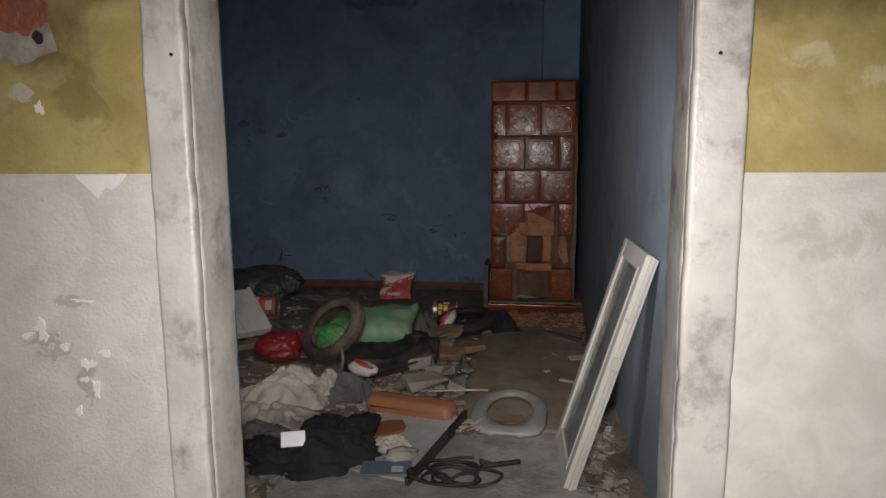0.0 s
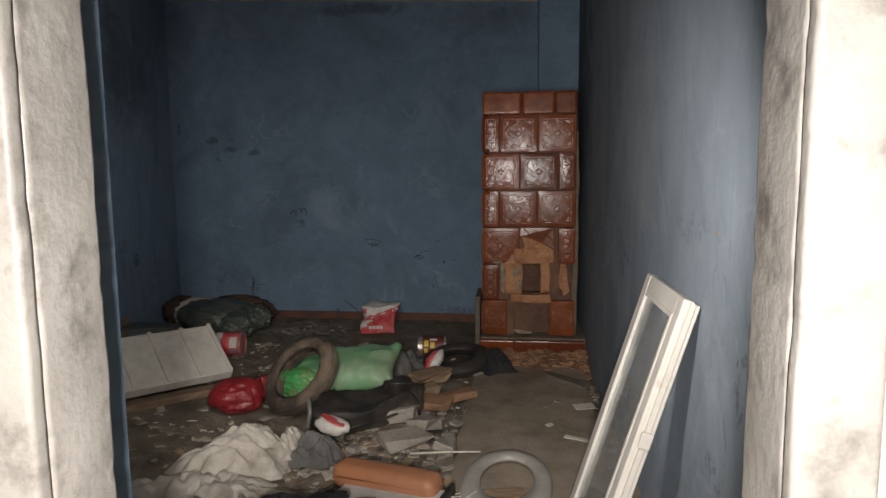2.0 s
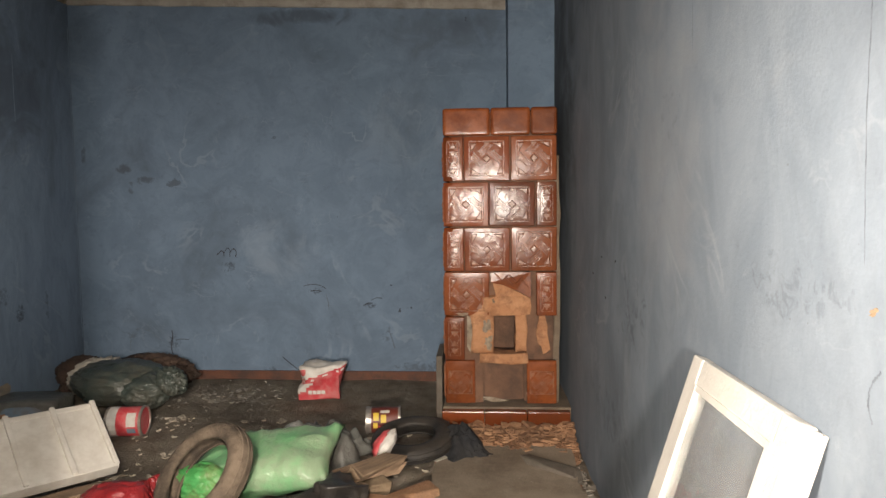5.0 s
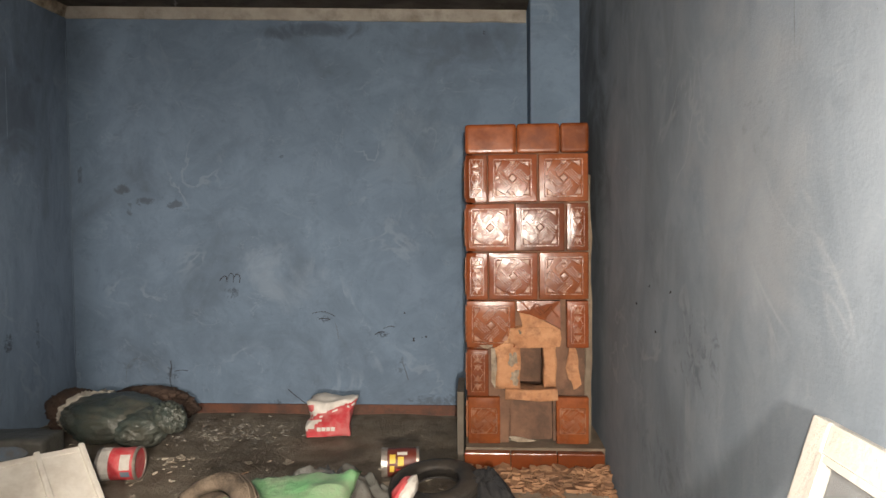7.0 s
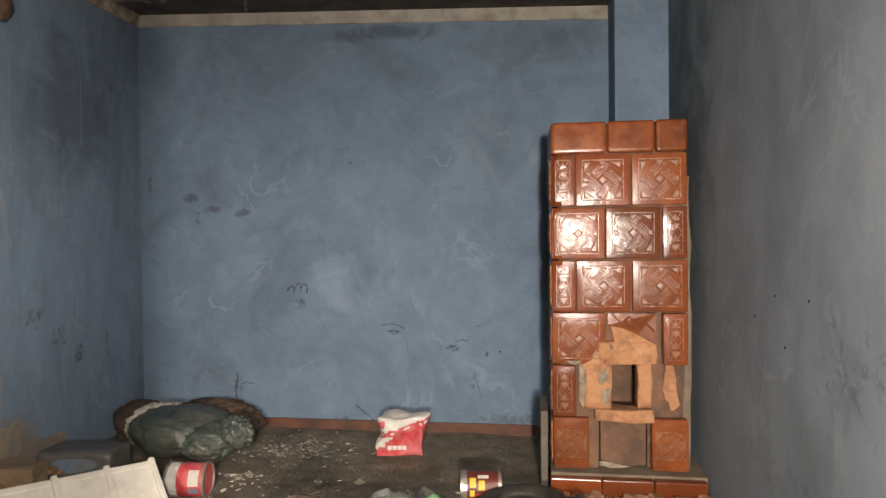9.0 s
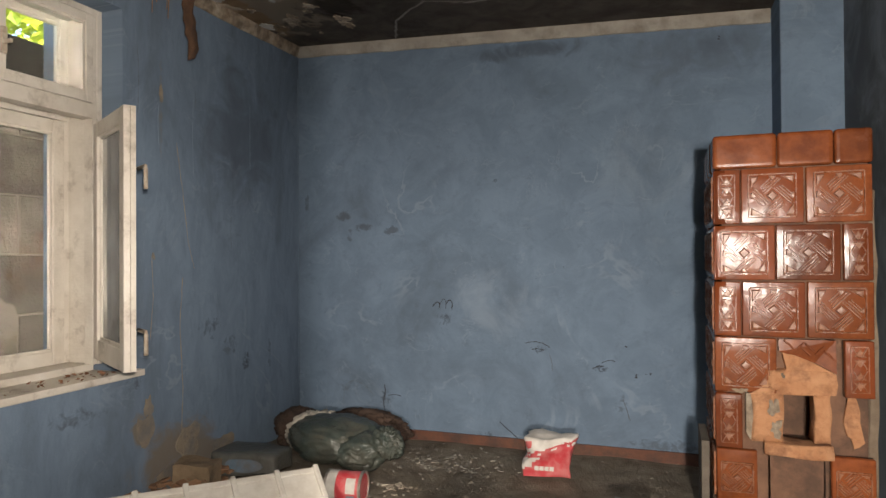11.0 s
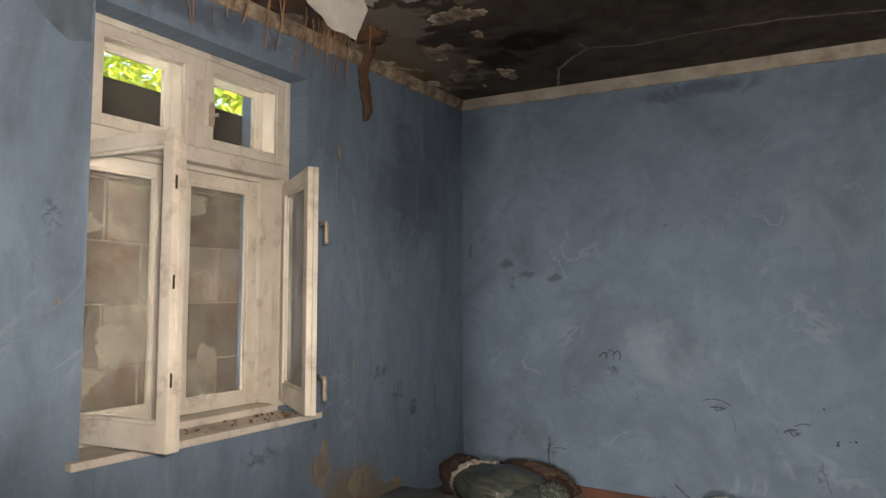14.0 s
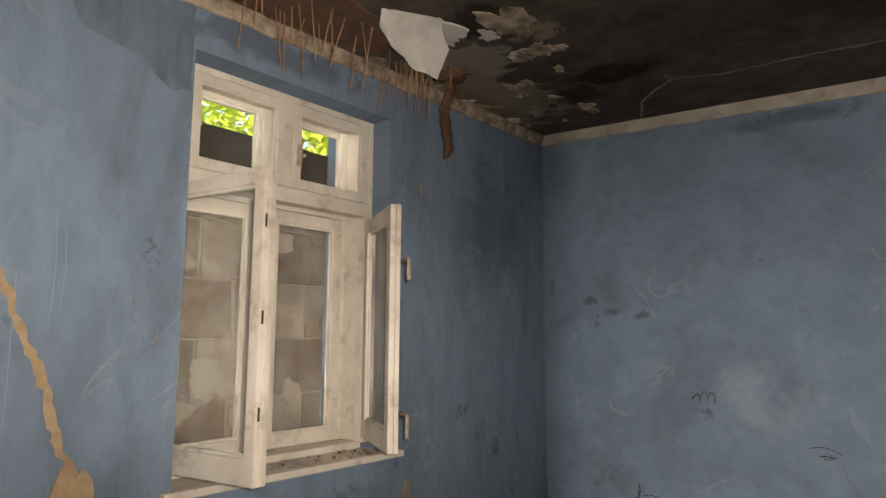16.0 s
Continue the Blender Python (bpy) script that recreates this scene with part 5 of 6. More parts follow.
def pillow(sx, sy, thick, seed, crease=0.012):
    """A stuffed plastic sack: two sheets joined at a flat seam, full in the middle, puckered at the seam."""
    b = B()
    n = 36
    grid = {}
    s = Vector((seed, seed * 0.7, -seed))
    for side in (1, -1):
        for i in range(n + 1):
            for j in range(n + 1):
                rim = i in (0, n) or j in (0, n)
                if rim and side < 0:
                    grid[side, i, j] = grid[1, i, j]
                    continue
                u, v = 2 * i / n - 1, 2 * j / n - 1
                full = ((1 - abs(u) ** 2.6) * (1 - abs(v) ** 2.6)) ** 0.55
                draw = 1 - 0.10 * (1 - abs(v) ** 2) * abs(u) ** 3
                draw2 = 1 - 0.12 * (1 - abs(u) ** 2) * abs(v) ** 3
                p = Vector((sx * u * draw, sy * v * draw2, 0))
                w = Vector((p.x * 9, p.y * 9, side * 2)) + s
                h = thick * full * (0.92 + 0.28 * noise.noise(w * 0.5)) + crease * (1 - 2.4 * abs(noise.noise(Vector((p.x * 16, p.y * 7, side)) + s))) * (0.25 + 0.75 * (1 - full)) * (0 if rim else 1)
                p.z = side * max(0.002, h) if not rim else 0.008 * noise.noise(w * 2)
                grid[side, i, j] = b.verts.new(p)
        for i in range(n):
            for j in range(n):
                q = [grid[side, i, j], grid[side, i + 1, j], grid[side, i + 1, j + 1], grid[side, i, j + 1]]
                b.faces.new(q if side > 0 else q[::-1])
    return b


part("sack_body", pillow(0.29, 0.175, 0.085, 31, 0.020), GREEN_BAG, gb, smooth=True, at=pose(0.0, -0.01, 0.112, 17, -8, 4))
TORN_GREEN = mat("bright_green_film", (0.05, 0.26, 0.07), (0.10, 0.40, 0.13), 9, 0.35, 0.5, 30, (0.20, 0.12, 0.06), 8, 0.6, bump_scale=0.015)
part("torn_end", lump(0.13, 0.075, 0.085, 47, 0.10, 2.4, 0.04, folds=(0.6, 1.8, 1.4)), TORN_GREEN, gb, "torn brighter green end of the sack", smooth=True, at=pose(-0.17, -0.16, 0.0, 0, 0, -20))
soft_mesh("grey_plastic_sheet", cloth(0.22, 0.17, 0.21, 41, 2.0, 0.4, (1.6, 1.0)), GREY_FILM, pose(-0.56, 4.03, 0, 0, 0, 25), "crumpled grey plastic sheet behind the sack", "plastic sheet")
redbag = empty("red_bag", pose(-1.11, 3.42, 0, 0, 0, 20), "small crumpled red plastic bag", "plastic bag")
part("bag_body", lump(0.125, 0.10, 0.085, 45, 0.08, 2.0, 0.03, folds=(0.7, 1.6, 1.4)), RED_BAG, redbag, smooth=True)
part("bag_neck", cloth(0.10, 0.055, 0.10, 46, 3.4, 0.5, (2.0, 1.0)), RED_BAG, redbag, smooth=True, at=pose(0.09, 0.10, 0.03, 0, 0, 35))

boot = empty("vinyl_bag", pose(-0.50, 3.35, 0, 0, 0, 40), "scuffed black vinyl holdall lying flat", "bag")
b2 = crumpled_box(0.225, 0.082, 0.105, 52.4, 0.028)
part("bag_body", b2, BLACK_LEATHER, boot, smooth=True)
bm = B()
rod(bm, [(-0.22, -0.09, 0.03), (-0.10, -0.105, 0.035), (0.05, -0.105, 0.04), (0.20, -0.085, 0.05)], 0.006)
part("piping", bm, BLACK_LEATHER, boot, smooth=True)
b2 = crumpled_box(0.075, 0.070, 0.115, 56.2, 0.028)
part("flap", b2, BLACK_LEATHER, boot, smooth=True, at=pose(0.20, 0.02, 0.02))

tyre(0.185, 0.050, 0.036, BLACK_RUBBER, pose(-0.175, 4.13, 0.060, 8, -4, 0), "flattened black rubber tyre lying on the floor")
soft_mesh("black_rag", cloth(0.13, 0.10, 0.130, 61, 3.6, 0.5), BLACK_CLOTH, pose(0.02, 4.12, 0.0), "crumpled black rag on the tyre", "rag")
soft_mesh("pink_wrapper", lump(0.032, 0.055, 0.030, 63, 0.3, 3.0, 0.12, subdiv=3), RED_PRINT, pose(-0.275, 3.98, 0.075, 40, 0, -30), "torn pink and red wrapper", "wrapper")
soft_mesh("white_wrapper", lump(0.024, 0.060, 0.022, 64, 0.3, 3.0, 0.12, subdiv=3), WHITE_PRINT, pose(-0.258, 3.965, 0.088, 40, 0, -30), "torn white wrapper lining", "wrapper")

pack = empty("paper_sack", pose(-0.795, 4.95, 0, 0, 0, 6), "crumpled red and white paper sack by the wall", "paper sack")
sack_me = mesh_of("sack_body", crumpled_box(0.105, 0.060, 0.185, 71.3, 0.030), True)
sack_me.materials.append(WHITE_PRINT)
sack_me.materials.append(RED_PRINT)
for p in sack_me.polygons:
    q = p.center
    band = q.z < 0.085 + 0.05 * math.sin(q.x * 22 + 1) or (q.x > 0.055 and q.z < 0.15) or (q.x < -0.07 and 0.14 < q.z < 0.18) or abs(q.z - 0.135 - q.x * 0.3) < 0.006 or abs(q.z - 0.118 - q.x * 0.3) < 0.004
    p.material_index = 1 if band and q.y < 0.03 else 0
sack_ob = new("sack_body", sack_me)
sack_ob.parent = pack
for i in range(4):
    bm = B()
    box(bm, -0.012, -0.002, -0.010, 0.008, 0.0, 0.010)
    part("print_bar", bm, WHITE_PRINT, pack, at=pose(-0.045 + 0.024 * i, -0.076, 0.045, -6, 4, 0))

rng = random.Random(17)
for x, y, z, sx, sy, sz, rz, material, nm, lab, cat in (
        (-0.315, 3.78, 0.045, 0.11, 0.055, 0.018, 35, WOOD, "split_board", "split piece of weathered board", "board"),
        (-0.27, 3.74, 0.085, 0.10, 0.045, 0.014, 50, WOOD, "split_board", "split piece of weathered board", "board"),
        (-0.36, 3.72, 0.015, 0.12, 0.06, 0.018, 20, CARDBOARD, "cardboard_piece", "torn piece of brown cardboard", "cardboard"),
        (-0.13, 3.66, 0.008, 0.075, 0.05, 0.020, 28, CLAY_BIT, "brick_fragment", "broken piece of clay brick", "brick"),
        (-0.22, 3.55, 0.003, 0.08, 0.055, 0.024, -12, CLAY_BIT, "brick_fragment", "broken piece of clay brick", "brick"),
        (0.40, 3.95, 0.006, 0.13, 0.035, 0.014, -38, GREY_WOOD, "board_strip", "dirty board strip along the linoleum edge", "board"),
        (-0.34, 3.40, 0.000, 0.07, 0.05, 0.030, 10, PLASTER_BIT, "plaster_lump", "broken lump of pale plaster", "plaster"),
        (-0.22, 3.30, 0.000, 0.06, 0.045, 0.028, 60, PLASTER_BIT, "plaster_lump", "broken lump of pale plaster", "plaster"),
        (-0.30, 3.15, 0.000, 0.09, 0.06, 0.022, 30, PLASTER_BIT, "plaster_lump", "broken lump of pale plaster", "plaster"),
        (-0.12, 3.12, 0.000, 0.055, 0.04, 0.020, 80, PLASTER_BIT, "plaster_lump", "broken lump of pale plaster", "plaster")):
    bm = B()
    chip(bm, Matrix.Identity(4), sx, sy, sz * 2, rng)
    tagged(part(nm, soften(bm, 0.004, 1), material, None, lab, at=pose(x, y, z - 0.006, rng.uniform(-6, 6), rng.uniform(-6, 6), rz)), category=cat, group=cat + " pieces on the floor")

# ---- heap inside the door ----
sackcloth = empty("cloth_sack", pose(-0.86, 2.88, 0, 0, 0, 16), "dirty off-white cloth sack lying in folds", "cloth sack")
part("sack_body", cloth(0.24, 0.17, 0.150, 81, 2.6, 0.3, (1.0, 2.0)), CLOTH, sackcloth, smooth=True)
part("turned_hem", cloth(0.12, 0.09, 0.085, 82, 2.4, 0.4, (2.0, 1.0)), CLOTH, sackcloth, smooth=True, at=pose(0.15, 0.05, 0.03, 0, 0, 30))
soft_mesh("cloth_sheet", cloth(0.30, 0.17, 0.070, 83, 4.0, 0.5, (2.0, 1.0)), CLOTH, pose(-0.90, 2.64, 0.004, 0, 0, 8), "dirty crumpled white sheet on the floor", "cloth")
soft_mesh("grey_rag", cloth(0.12, 0.10, 0.115, 85, 2.8, 0.45, (1.0, 1.8)), GREY_CLOTH, pose(-0.60, 2.98, 0, 0, 0, 0), "rolled grey rag beside the cloth sack", "rag")
cap = empty("baseball_cap", pose(-0.56, 3.07, 0.06, 0, 0, -30), "red and white cloth cap in the heap", "cap")
part("cap_crown", lump(0.085, 0.05, 0.036, 87, 0.08, 2, 0.04, subdiv=3), WHITE_PRINT, cap, smooth=True)
bm = B()
blob(bm, 0.06, 0.022, 0.006, 6, 16, 0.08, pose(0.02, -0.012, 0.058, -12, 12, 0))
part("peak", bm, RED_PRINT, cap, "red peak")
soft_mesh("dark_rag", cloth(0.17, 0.12, 0.075, 88, 3.2, 0.5), GREY_CLOTH, pose(-0.83, 2.46, 0, 0, 0, 0), "dark crumpled rag on the floor", "rag")
jacket = empty("black_jacket", pose(-0.54, 2.34, 0, 0, 0, 12), "black cloth jacket thrown down on the floor", "jacket")
part("jacket_body", cloth(0.25, 0.135, 0.120, 91, 3.4, 0.5, (1.0, 2.0)), BLACK_CLOTH, jacket, smooth=True)
part("sleeve", lump(0.13, 0.06, 0.058, 92, 0.2, 2.0, 0.05, folds=(2.0, 0.8, 1.0)), BLACK_CLOTH, jacket, smooth=True, at=pose(0.13, 0.06, 0.02, 0, 0, 58))
part("sleeve", lump(0.12, 0.055, 0.050, 94, 0.2, 2.0, 0.05, folds=(2.0, 0.8, 1.0)), BLACK_CLOTH, jacket, smooth=True, at=pose(-0.16, -0.02, 0.0, 0, 0, -35))
part("collar", lump(0.07, 0.05, 0.034, 97, 0.3, 2.2, 0.06), BLACK_CLOTH, jacket, smooth=True, at=pose(0.02, 0.07, 0.07, 0, 0, 20))
bm = B()
box(bm, -0.042, -0.026, 0, 0.042, 0.026, 0.003)
tagged(part("glossy_card", soften(bm, 0.001, 1), GLOSS_CARD, None, "glossy white card reflecting the light", at=pose(-0.60, 2.27, 0.108, 62, 0, 18.5)), category="card")

board = empty("drawer_board", pose(-0.285, 2.50, 0.012, 4, -3, -16), "white laminate board with a dark edge", "board")
bm = B()
box(bm, -0.18, -0.26, 0, 0.18, 0.22, 0.020)
part("panel", soften(bm, 0.003), BOARD_WHITE, board)
bm = B()
box(bm, 0.181, -0.28, -0.004, 0.196, 0.25, 0.034)
part("edge_strip", soften(bm, 0.003), BLACK_LEATHER, board, "dark edge strip")
bolster = empty("bolster_cushion", pose(-0.265, 2.72, 0.052, 6, -2, -17), "tan leatherette bolster cushion", "cushion")
bm = B()
box(bm, -0.195, -0.052, -0.040, 0.195, 0.052, 0.050)
soften(bm, 0.044, 6)
rough_up(bm, 0.005, 9)
part("cover", bm, TAN_LEATHER, bolster, smooth=True)
for yy in (-0.050,):
    bm = B()
    rod(bm, [(-0.165, yy, 0.016), (0.0, yy * 1.02, 0.018), (0.165, yy, 0.016)], 0.003)
    part("seam", bm, BROWN_LEATHER, bolster, smooth=True)
bm = B()
blob(bm, 0.085, 0.050, 0.012, 14, 9, 0.18)
tagged(part("leather_scrap", bm, BROWN_LEATHER, None, "scrap of brown leatherette on the board", at=pose(-0.33, 2.53, 0.040, 8, -4, 20)), category="leather")
soft_mesh("crumpled_paper", cloth(0.070, 0.055, 0.045, 95, 3.6, 0.5), PAPER, pose(-0.275, 2.41, 0.035), "crumpled stained white paper on the board", "paper")
soft_mesh("paper_wad", lump(0.045, 0.03, 0.016, 96, 0.5, 3.2, 0.25, subdiv=3), PAPER, pose(-0.23, 2.33, 0.03, 0, 0, 30), "small wad of stained paper", "paper")
mag = empty("booklet", pose(-0.265, 2.245, 0.030, 2, 0, 6), "blue printed booklet with a small pale panel", "booklet")
bm = B()
box(bm, -0.085, -0.045, 0, 0.085, 0.045, 0.006)
part("cover", soften(bm, 0.001, 1), BLUE_LABEL, mag)
bm = B()
box(bm, 0.02, -0.028, 0.0062, 0.06, 0.008, 0.0072)
part("print_panel", bm, WHITE_PRINT, mag)

# toilet seat
N = 56
def seat_outline(a, rx, ry, back):
    """Rounded in front, nearly square at the back."""
    co, si = math.cos(a), math.sin(a)
    if si >= 0:
        return rx * co, ry * si
    return rx * math.copysign(abs(co) ** 0.45, co), -back * abs(si) ** 0.55


bm = B()
rings = []
for i in range(N):
    a = 2 * math.pi * i / N
    ox, oy = seat_outline(a, 0.152, 0.225, 0.215)
    ix, iy = 0.092 * math.cos(a), 0.150 * math.sin(a) + 0.012
    mx, my = (ox + ix) / 2, (oy + iy) / 2
    rings.append([bm.verts.new(p) for p in ((ox, oy, 0.0), (ox * 1.005, oy * 1.005, 0.010), (ox * 0.97, oy * 0.975, 0.018), (mx, my, 0.021), (ix * 1.05, iy * 1.03, 0.018), (ix, iy, 0.008), (ix, iy, 0.0))])
for i in range(N):
    a, c = rings[i], rings[(i + 1) % N]
    for k in range(7):
        bm.faces.new((a[k], a[(k + 1) % 7], c[(k + 1) % 7], c[k]))
seat = empty("toilet_seat", pose(0.135, 2.80, 0.022, 2, 0, -3), "grey plastic toilet seat lying on the floor", "toilet seat")
part("ring", bm, SEAT_GREY, seat, smooth=True)
for x in (-0.055, 0.055):
    bm = B()
    box(bm, x - 0.010, -0.222, 0.0, x + 0.010, -0.2165, 0.012)
    part("hinge_lug", soften(bm, 0.002, 1), SEAT_GREY, seat)
bm = B()
chip(bm, Matrix.Identity(4), 0.06, 0.022, 0.012, rng)
tagged(part("wood_chip", bm, WOOD, None, "wood chip lying inside the seat ring", at=pose(0.14, 2.72, 0.018, 0, 0, 8)), category="wood chip")

# cable with a plug
cu = bpy.data.curves.new("cable", "CURVE")
cu.dimensions, cu.bevel_depth, cu.bevel_resolution = "3D", 0.0055, 3
cable_rng = random.Random(4)
for turn in range(2):
    sp = cu.splines.new("NURBS")
    n = 26
    sp.points.add(n - 1)
    for i in range(n):
        a = i * 0.62 + turn * 1.3
        r = 0.085 + 0.045 * math.sin(i * 0.9 + turn) + turn * 0.01
        x, y = -0.055 + r * math.cos(a) * 1.15 + turn * 0.04, 2.245 + r * 0.8 * math.sin(a)
        if turn == 0 and i > 20:
            f = (i - 20) / 5
            x, y = x * (1 - f) + 0.12 * f, y * (1 - f) + 2.34 * f
        sp.points[i].co = (x, y, 0.020 + 0.010 * (1 + math.sin(i * 1.7 + turn)), 1)
    sp.order_u, sp.use_endpoint_u = 4, True
cable_tmp = bpy.data.objects.new("cable", cu)
scene.collection.objects.link(cable_tmp)
bpy.context.view_layer.update()
cable_me = bpy.data.meshes.new_from_object(cable_tmp.evaluated_get(bpy.context.evaluated_depsgraph_get()))
bpy.data.objects.remove(cable_tmp)
cable = empty("electric_cable", pose(0, 0, 0), "tangled black electric cable with a straight plug", "cable")
cm = new("cord", cable_me)
cable_me.materials.clear()
cable_me.materials.append(BLACK_RUBBER)
cm.parent = cable
bm = B()
rod(bm, [(0.06, 2.320, 0.024), (0.10, 2.335, 0.024), (0.165, 2.365, 0.022), (0.185, 2.372, 0.022)], 0.009)
part("plug", bm, BLACK_RUBBER, cable, smooth=True)

straw = empty("straw_bundle", pose(-0.035, 2.615, 0.020), "small bundle of pale straw and twigs", "straw")
srng = random.Random(8)
for i in range(34):
    bm = B()
    L = srng.uniform(0.05, 0.11)
    rod(bm, [(-L / 2, 0, 0), (0, srng.uniform(-0.006, 0.006), 0.004), (L / 2, 0, 0)], 0.0022, 5)
    part("stalk", bm, PAPER if i % 3 else REED, straw, at=pose(srng.uniform(-0.05, 0.05), srng.uniform(-0.055, 0.055), srng.uniform(0, 0.018), 0, srng.uniform(-8, 8), 55 + srng.uniform(-25, 25)))
bm = B()
rod(bm, [(-0.14, 0, 0), (0.0, 0.004, 0.001), (0.13, 0.0, 0)], 0.0045, 6)
tagged(part("stick", bm, PAPER, None, "thin pale stick on the floor", smooth=True, at=pose(-0.10, 3.02, 0.024, 0, 0, 10)), category="stick")
bm = B()
rod(bm, [(0, 0, 0), (0.006, 0.02, 0.06), (-0.004, 0.035, 0.12)], 0.012, 8, 0.7)
tagged(part("plastic_hose", bm, GREY_FILM, None, "short translucent hose end sticking out", smooth=True, at=pose(-0.70, 3.18, 0.03)), category="hose")
for x, y, rz, sx, sy, lab in ((0.462, 3.585, 12, 0.045, 0.032, "pale printed card on the linoleum"), (0.40, 3.22, 70, 0.012, 0.05, "torn strip of pale paper"), (0.42, 2.98, 40, 0.02, 0.012, "torn scrap of pale paper"), (0.30, 3.35, 40, 0.016, 0.010, "torn scrap of pale paper"),
                             (-0.05, 4.02, 40, 0.03, 0.012, "torn scrap of pale paper")):
    bm = B()
    box(bm, -sx, -sy, 0, sx, sy, 0.003)
    rough_up(bm, 0.003, 30, x)
    tagged(part("paper_card", bm, PAPER, None, lab, at=pose(x, y, 0.016, 3, -3, rz)), category="paper", group="paper scraps on the linoleum")

# ---- rubble, crumbs and dirt ----
scatter("plaster_rubble", PLASTER_BIT, "pale plaster chips and crumbs strewn on the floor", 950, lambda r: (r.gauss(-0.34, 0.27), r.uniform(1.7, 3.75)), (0.004, 0.024), 1)
scatter("floor_crumbs", PLASTER_BIT, "small pale crumbs over the floor", 700, lambda r: (r.uniform(-2.3, 0.5), r.uniform(1.7, 5.3)), (0.002, 0.008), 2)
scatter("far_crumbs", PLASTER_BIT, "white plaster flakes near the far wall", 340, lambda r: (r.gauss(-1.35, 0.18), r.gauss(4.97, 0.10)), (0.003, 0.012), 3, 0.2)
scatter("clay_rubble", CLAY_BIT, "orange clay rubble fallen from the stove", 1300, lambda r: (max(-0.05, min(0.52, r.gauss(0.30, 0.17))), min(4.355, r.gauss(4.24, 0.09))), (0.005, 0.024), 4, 0.6, lambda x, y: 0.085 * max(0.0, 1 - abs(y - 4.32) / 0.22))
scatter("wall_crumbs", PLASTER_BIT, "pale plaster crumbs along the wall", 520, lambda r: (min(0.54, r.gauss(0.49, 0.035)), r.uniform(1.9, 4.3)), (0.004, 0.018), 5)
scatter("dark_dirt", FLOOR_DIRT, "dark clods of dirt between the rubbish", 700, lambda r: (r.uniform(-2.2, -0.1), r.uniform(2.0, 4.6)), (0.005, 0.020), 6)
scatter("paper_scraps", CARDBOARD, "torn cardboard and paper scraps", 260, lambda r: (r.gauss(-0.55, 0.3), r.uniform(1.75, 3.4)), (0.008, 0.032), 7, 0.10)
scatter("white_scraps", PAPER, "torn white paper scraps", 120, lambda r: (r.gauss(-0.45, 0.3), r.uniform(1.75, 3.6)), (0.006, 0.026), 11, 0.10)
scatter("twigs", REED, "dry twigs and splinters on the floor", 160, lambda r: (r.gauss(-0.5, 0.45), r.uniform(1.8, 4.6)), (0.015, 0.05), 12, 0.05, None, (0.04, 0.09))
scatter("lino_crumbs", PLASTER_BIT, "fine crumbs and grit on the linoleum", 380, lambda r: (r.uniform(-0.06, 0.49), r.uniform(2.7, 4.15)), (0.0015, 0.007), 21, 0.5, lambda x, y: 0.014)
scatter("lino_dirt", CLAY_BIT, "brown clods trodden over the linoleum", 150, lambda r: (min(0.49, max(-0.06, r.gauss(-0.02, 0.10) if r.random() < 0.5 else r.gauss(0.43, 0.07))), r.uniform(2.8, 4.15)), (0.003, 0.014), 22, 0.5, lambda x, y: 0.014)
scatter("door_rubble", PLASTER_BIT, "plaster chips just inside the doorway", 1100, lambda r: (r.uniform(-0.75, 0.45), r.uniform(1.6, 2.55)), (0.003, 0.022), 9, 0.4)

# ---- left wall: older paint, cracks, stains ----
DAMP = mat("damp_bare_plaster", (0.20, 0.165, 0.125), (0.31, 0.255, 0.185), 14, 0.95, 0.7, 60, (0.13, 0.135, 0.145), 8, 0.7)
TO_LEFT = Matrix(((0, 0, 1, XL), (1, 0, 0, 0), (0, 1, 0, 0), (0, 0, 0, 1)))     # (y, z, out) to the world
TO_FAR = Matrix(((1, 0, 0, 0), (0, 0, -1, YN), (0, 1, 0, 0), (0, 0, 0, 1)))      # (x, z, out)
TO_HALL = Matrix(((1, 0, 0, 0), (0, 0, -1, YH - 0.0075), (0, 1, 0, 0), (0, 0, 0, 1)))


def sheet(points, depth, m):
    b = B()
    top = [b.verts.new((x, y, depth)) for x, y in points]
    low = [b.verts.new((x, y, 0)) for x, y in points]
    b.faces.new(top)
    n = len(points)
    for i in range(n):
        b.faces.new((top[i], low[i], low[(i + 1) % n], top[(i + 1) % n]))
    b.faces.new(low[::-1])
    bmesh.ops.transform(b, matrix=m, verts=b.verts)
    return b


def jag(points, step, amount, seed):
    rng = random.Random(seed)
    out = []
    for (xa, ya), (xb, yb) in zip(points, points[1:] + points[:1]):
        k = max(1, int(math.hypot(xb - xa, yb - ya) / step))
        out += [(xa + (xb - xa) * i / k + rng.uniform(-amount, amount) * (i > 0), ya + (yb - ya) * i / k + rng.uniform(-amount, amount) * (i > 0)) for i in range(k)]
    return out


part("older_paint", sheet(jag([(1.62, 2.34), (1.62, 2.16), (2.30, 2.20), (2.49, 2.164), (2.52, 2.10), (2.62, 2.07), (2.72, 2.06), (2.78, 2.00), (2.83, 1.97), (2.905, 1.985), (2.905, 2.34)], 0.02, 0.004, 1), 0.002, TO_LEFT), BLUE_OLD, wall_left, "older dark blue paint layer with a ragged edge")
bm = ribbon(B(), [(2.30, 1.36), (2.36, 1.27), (2.43, 1.11), (2.50, 0.943), (2.546, 0.775), (2.60, 0.68)], 0.022, 0.006, TO_LEFT, 2)
part("bare_crack", bm, TAN_PLASTER, wall_left, "wide crack showing bare plaster")
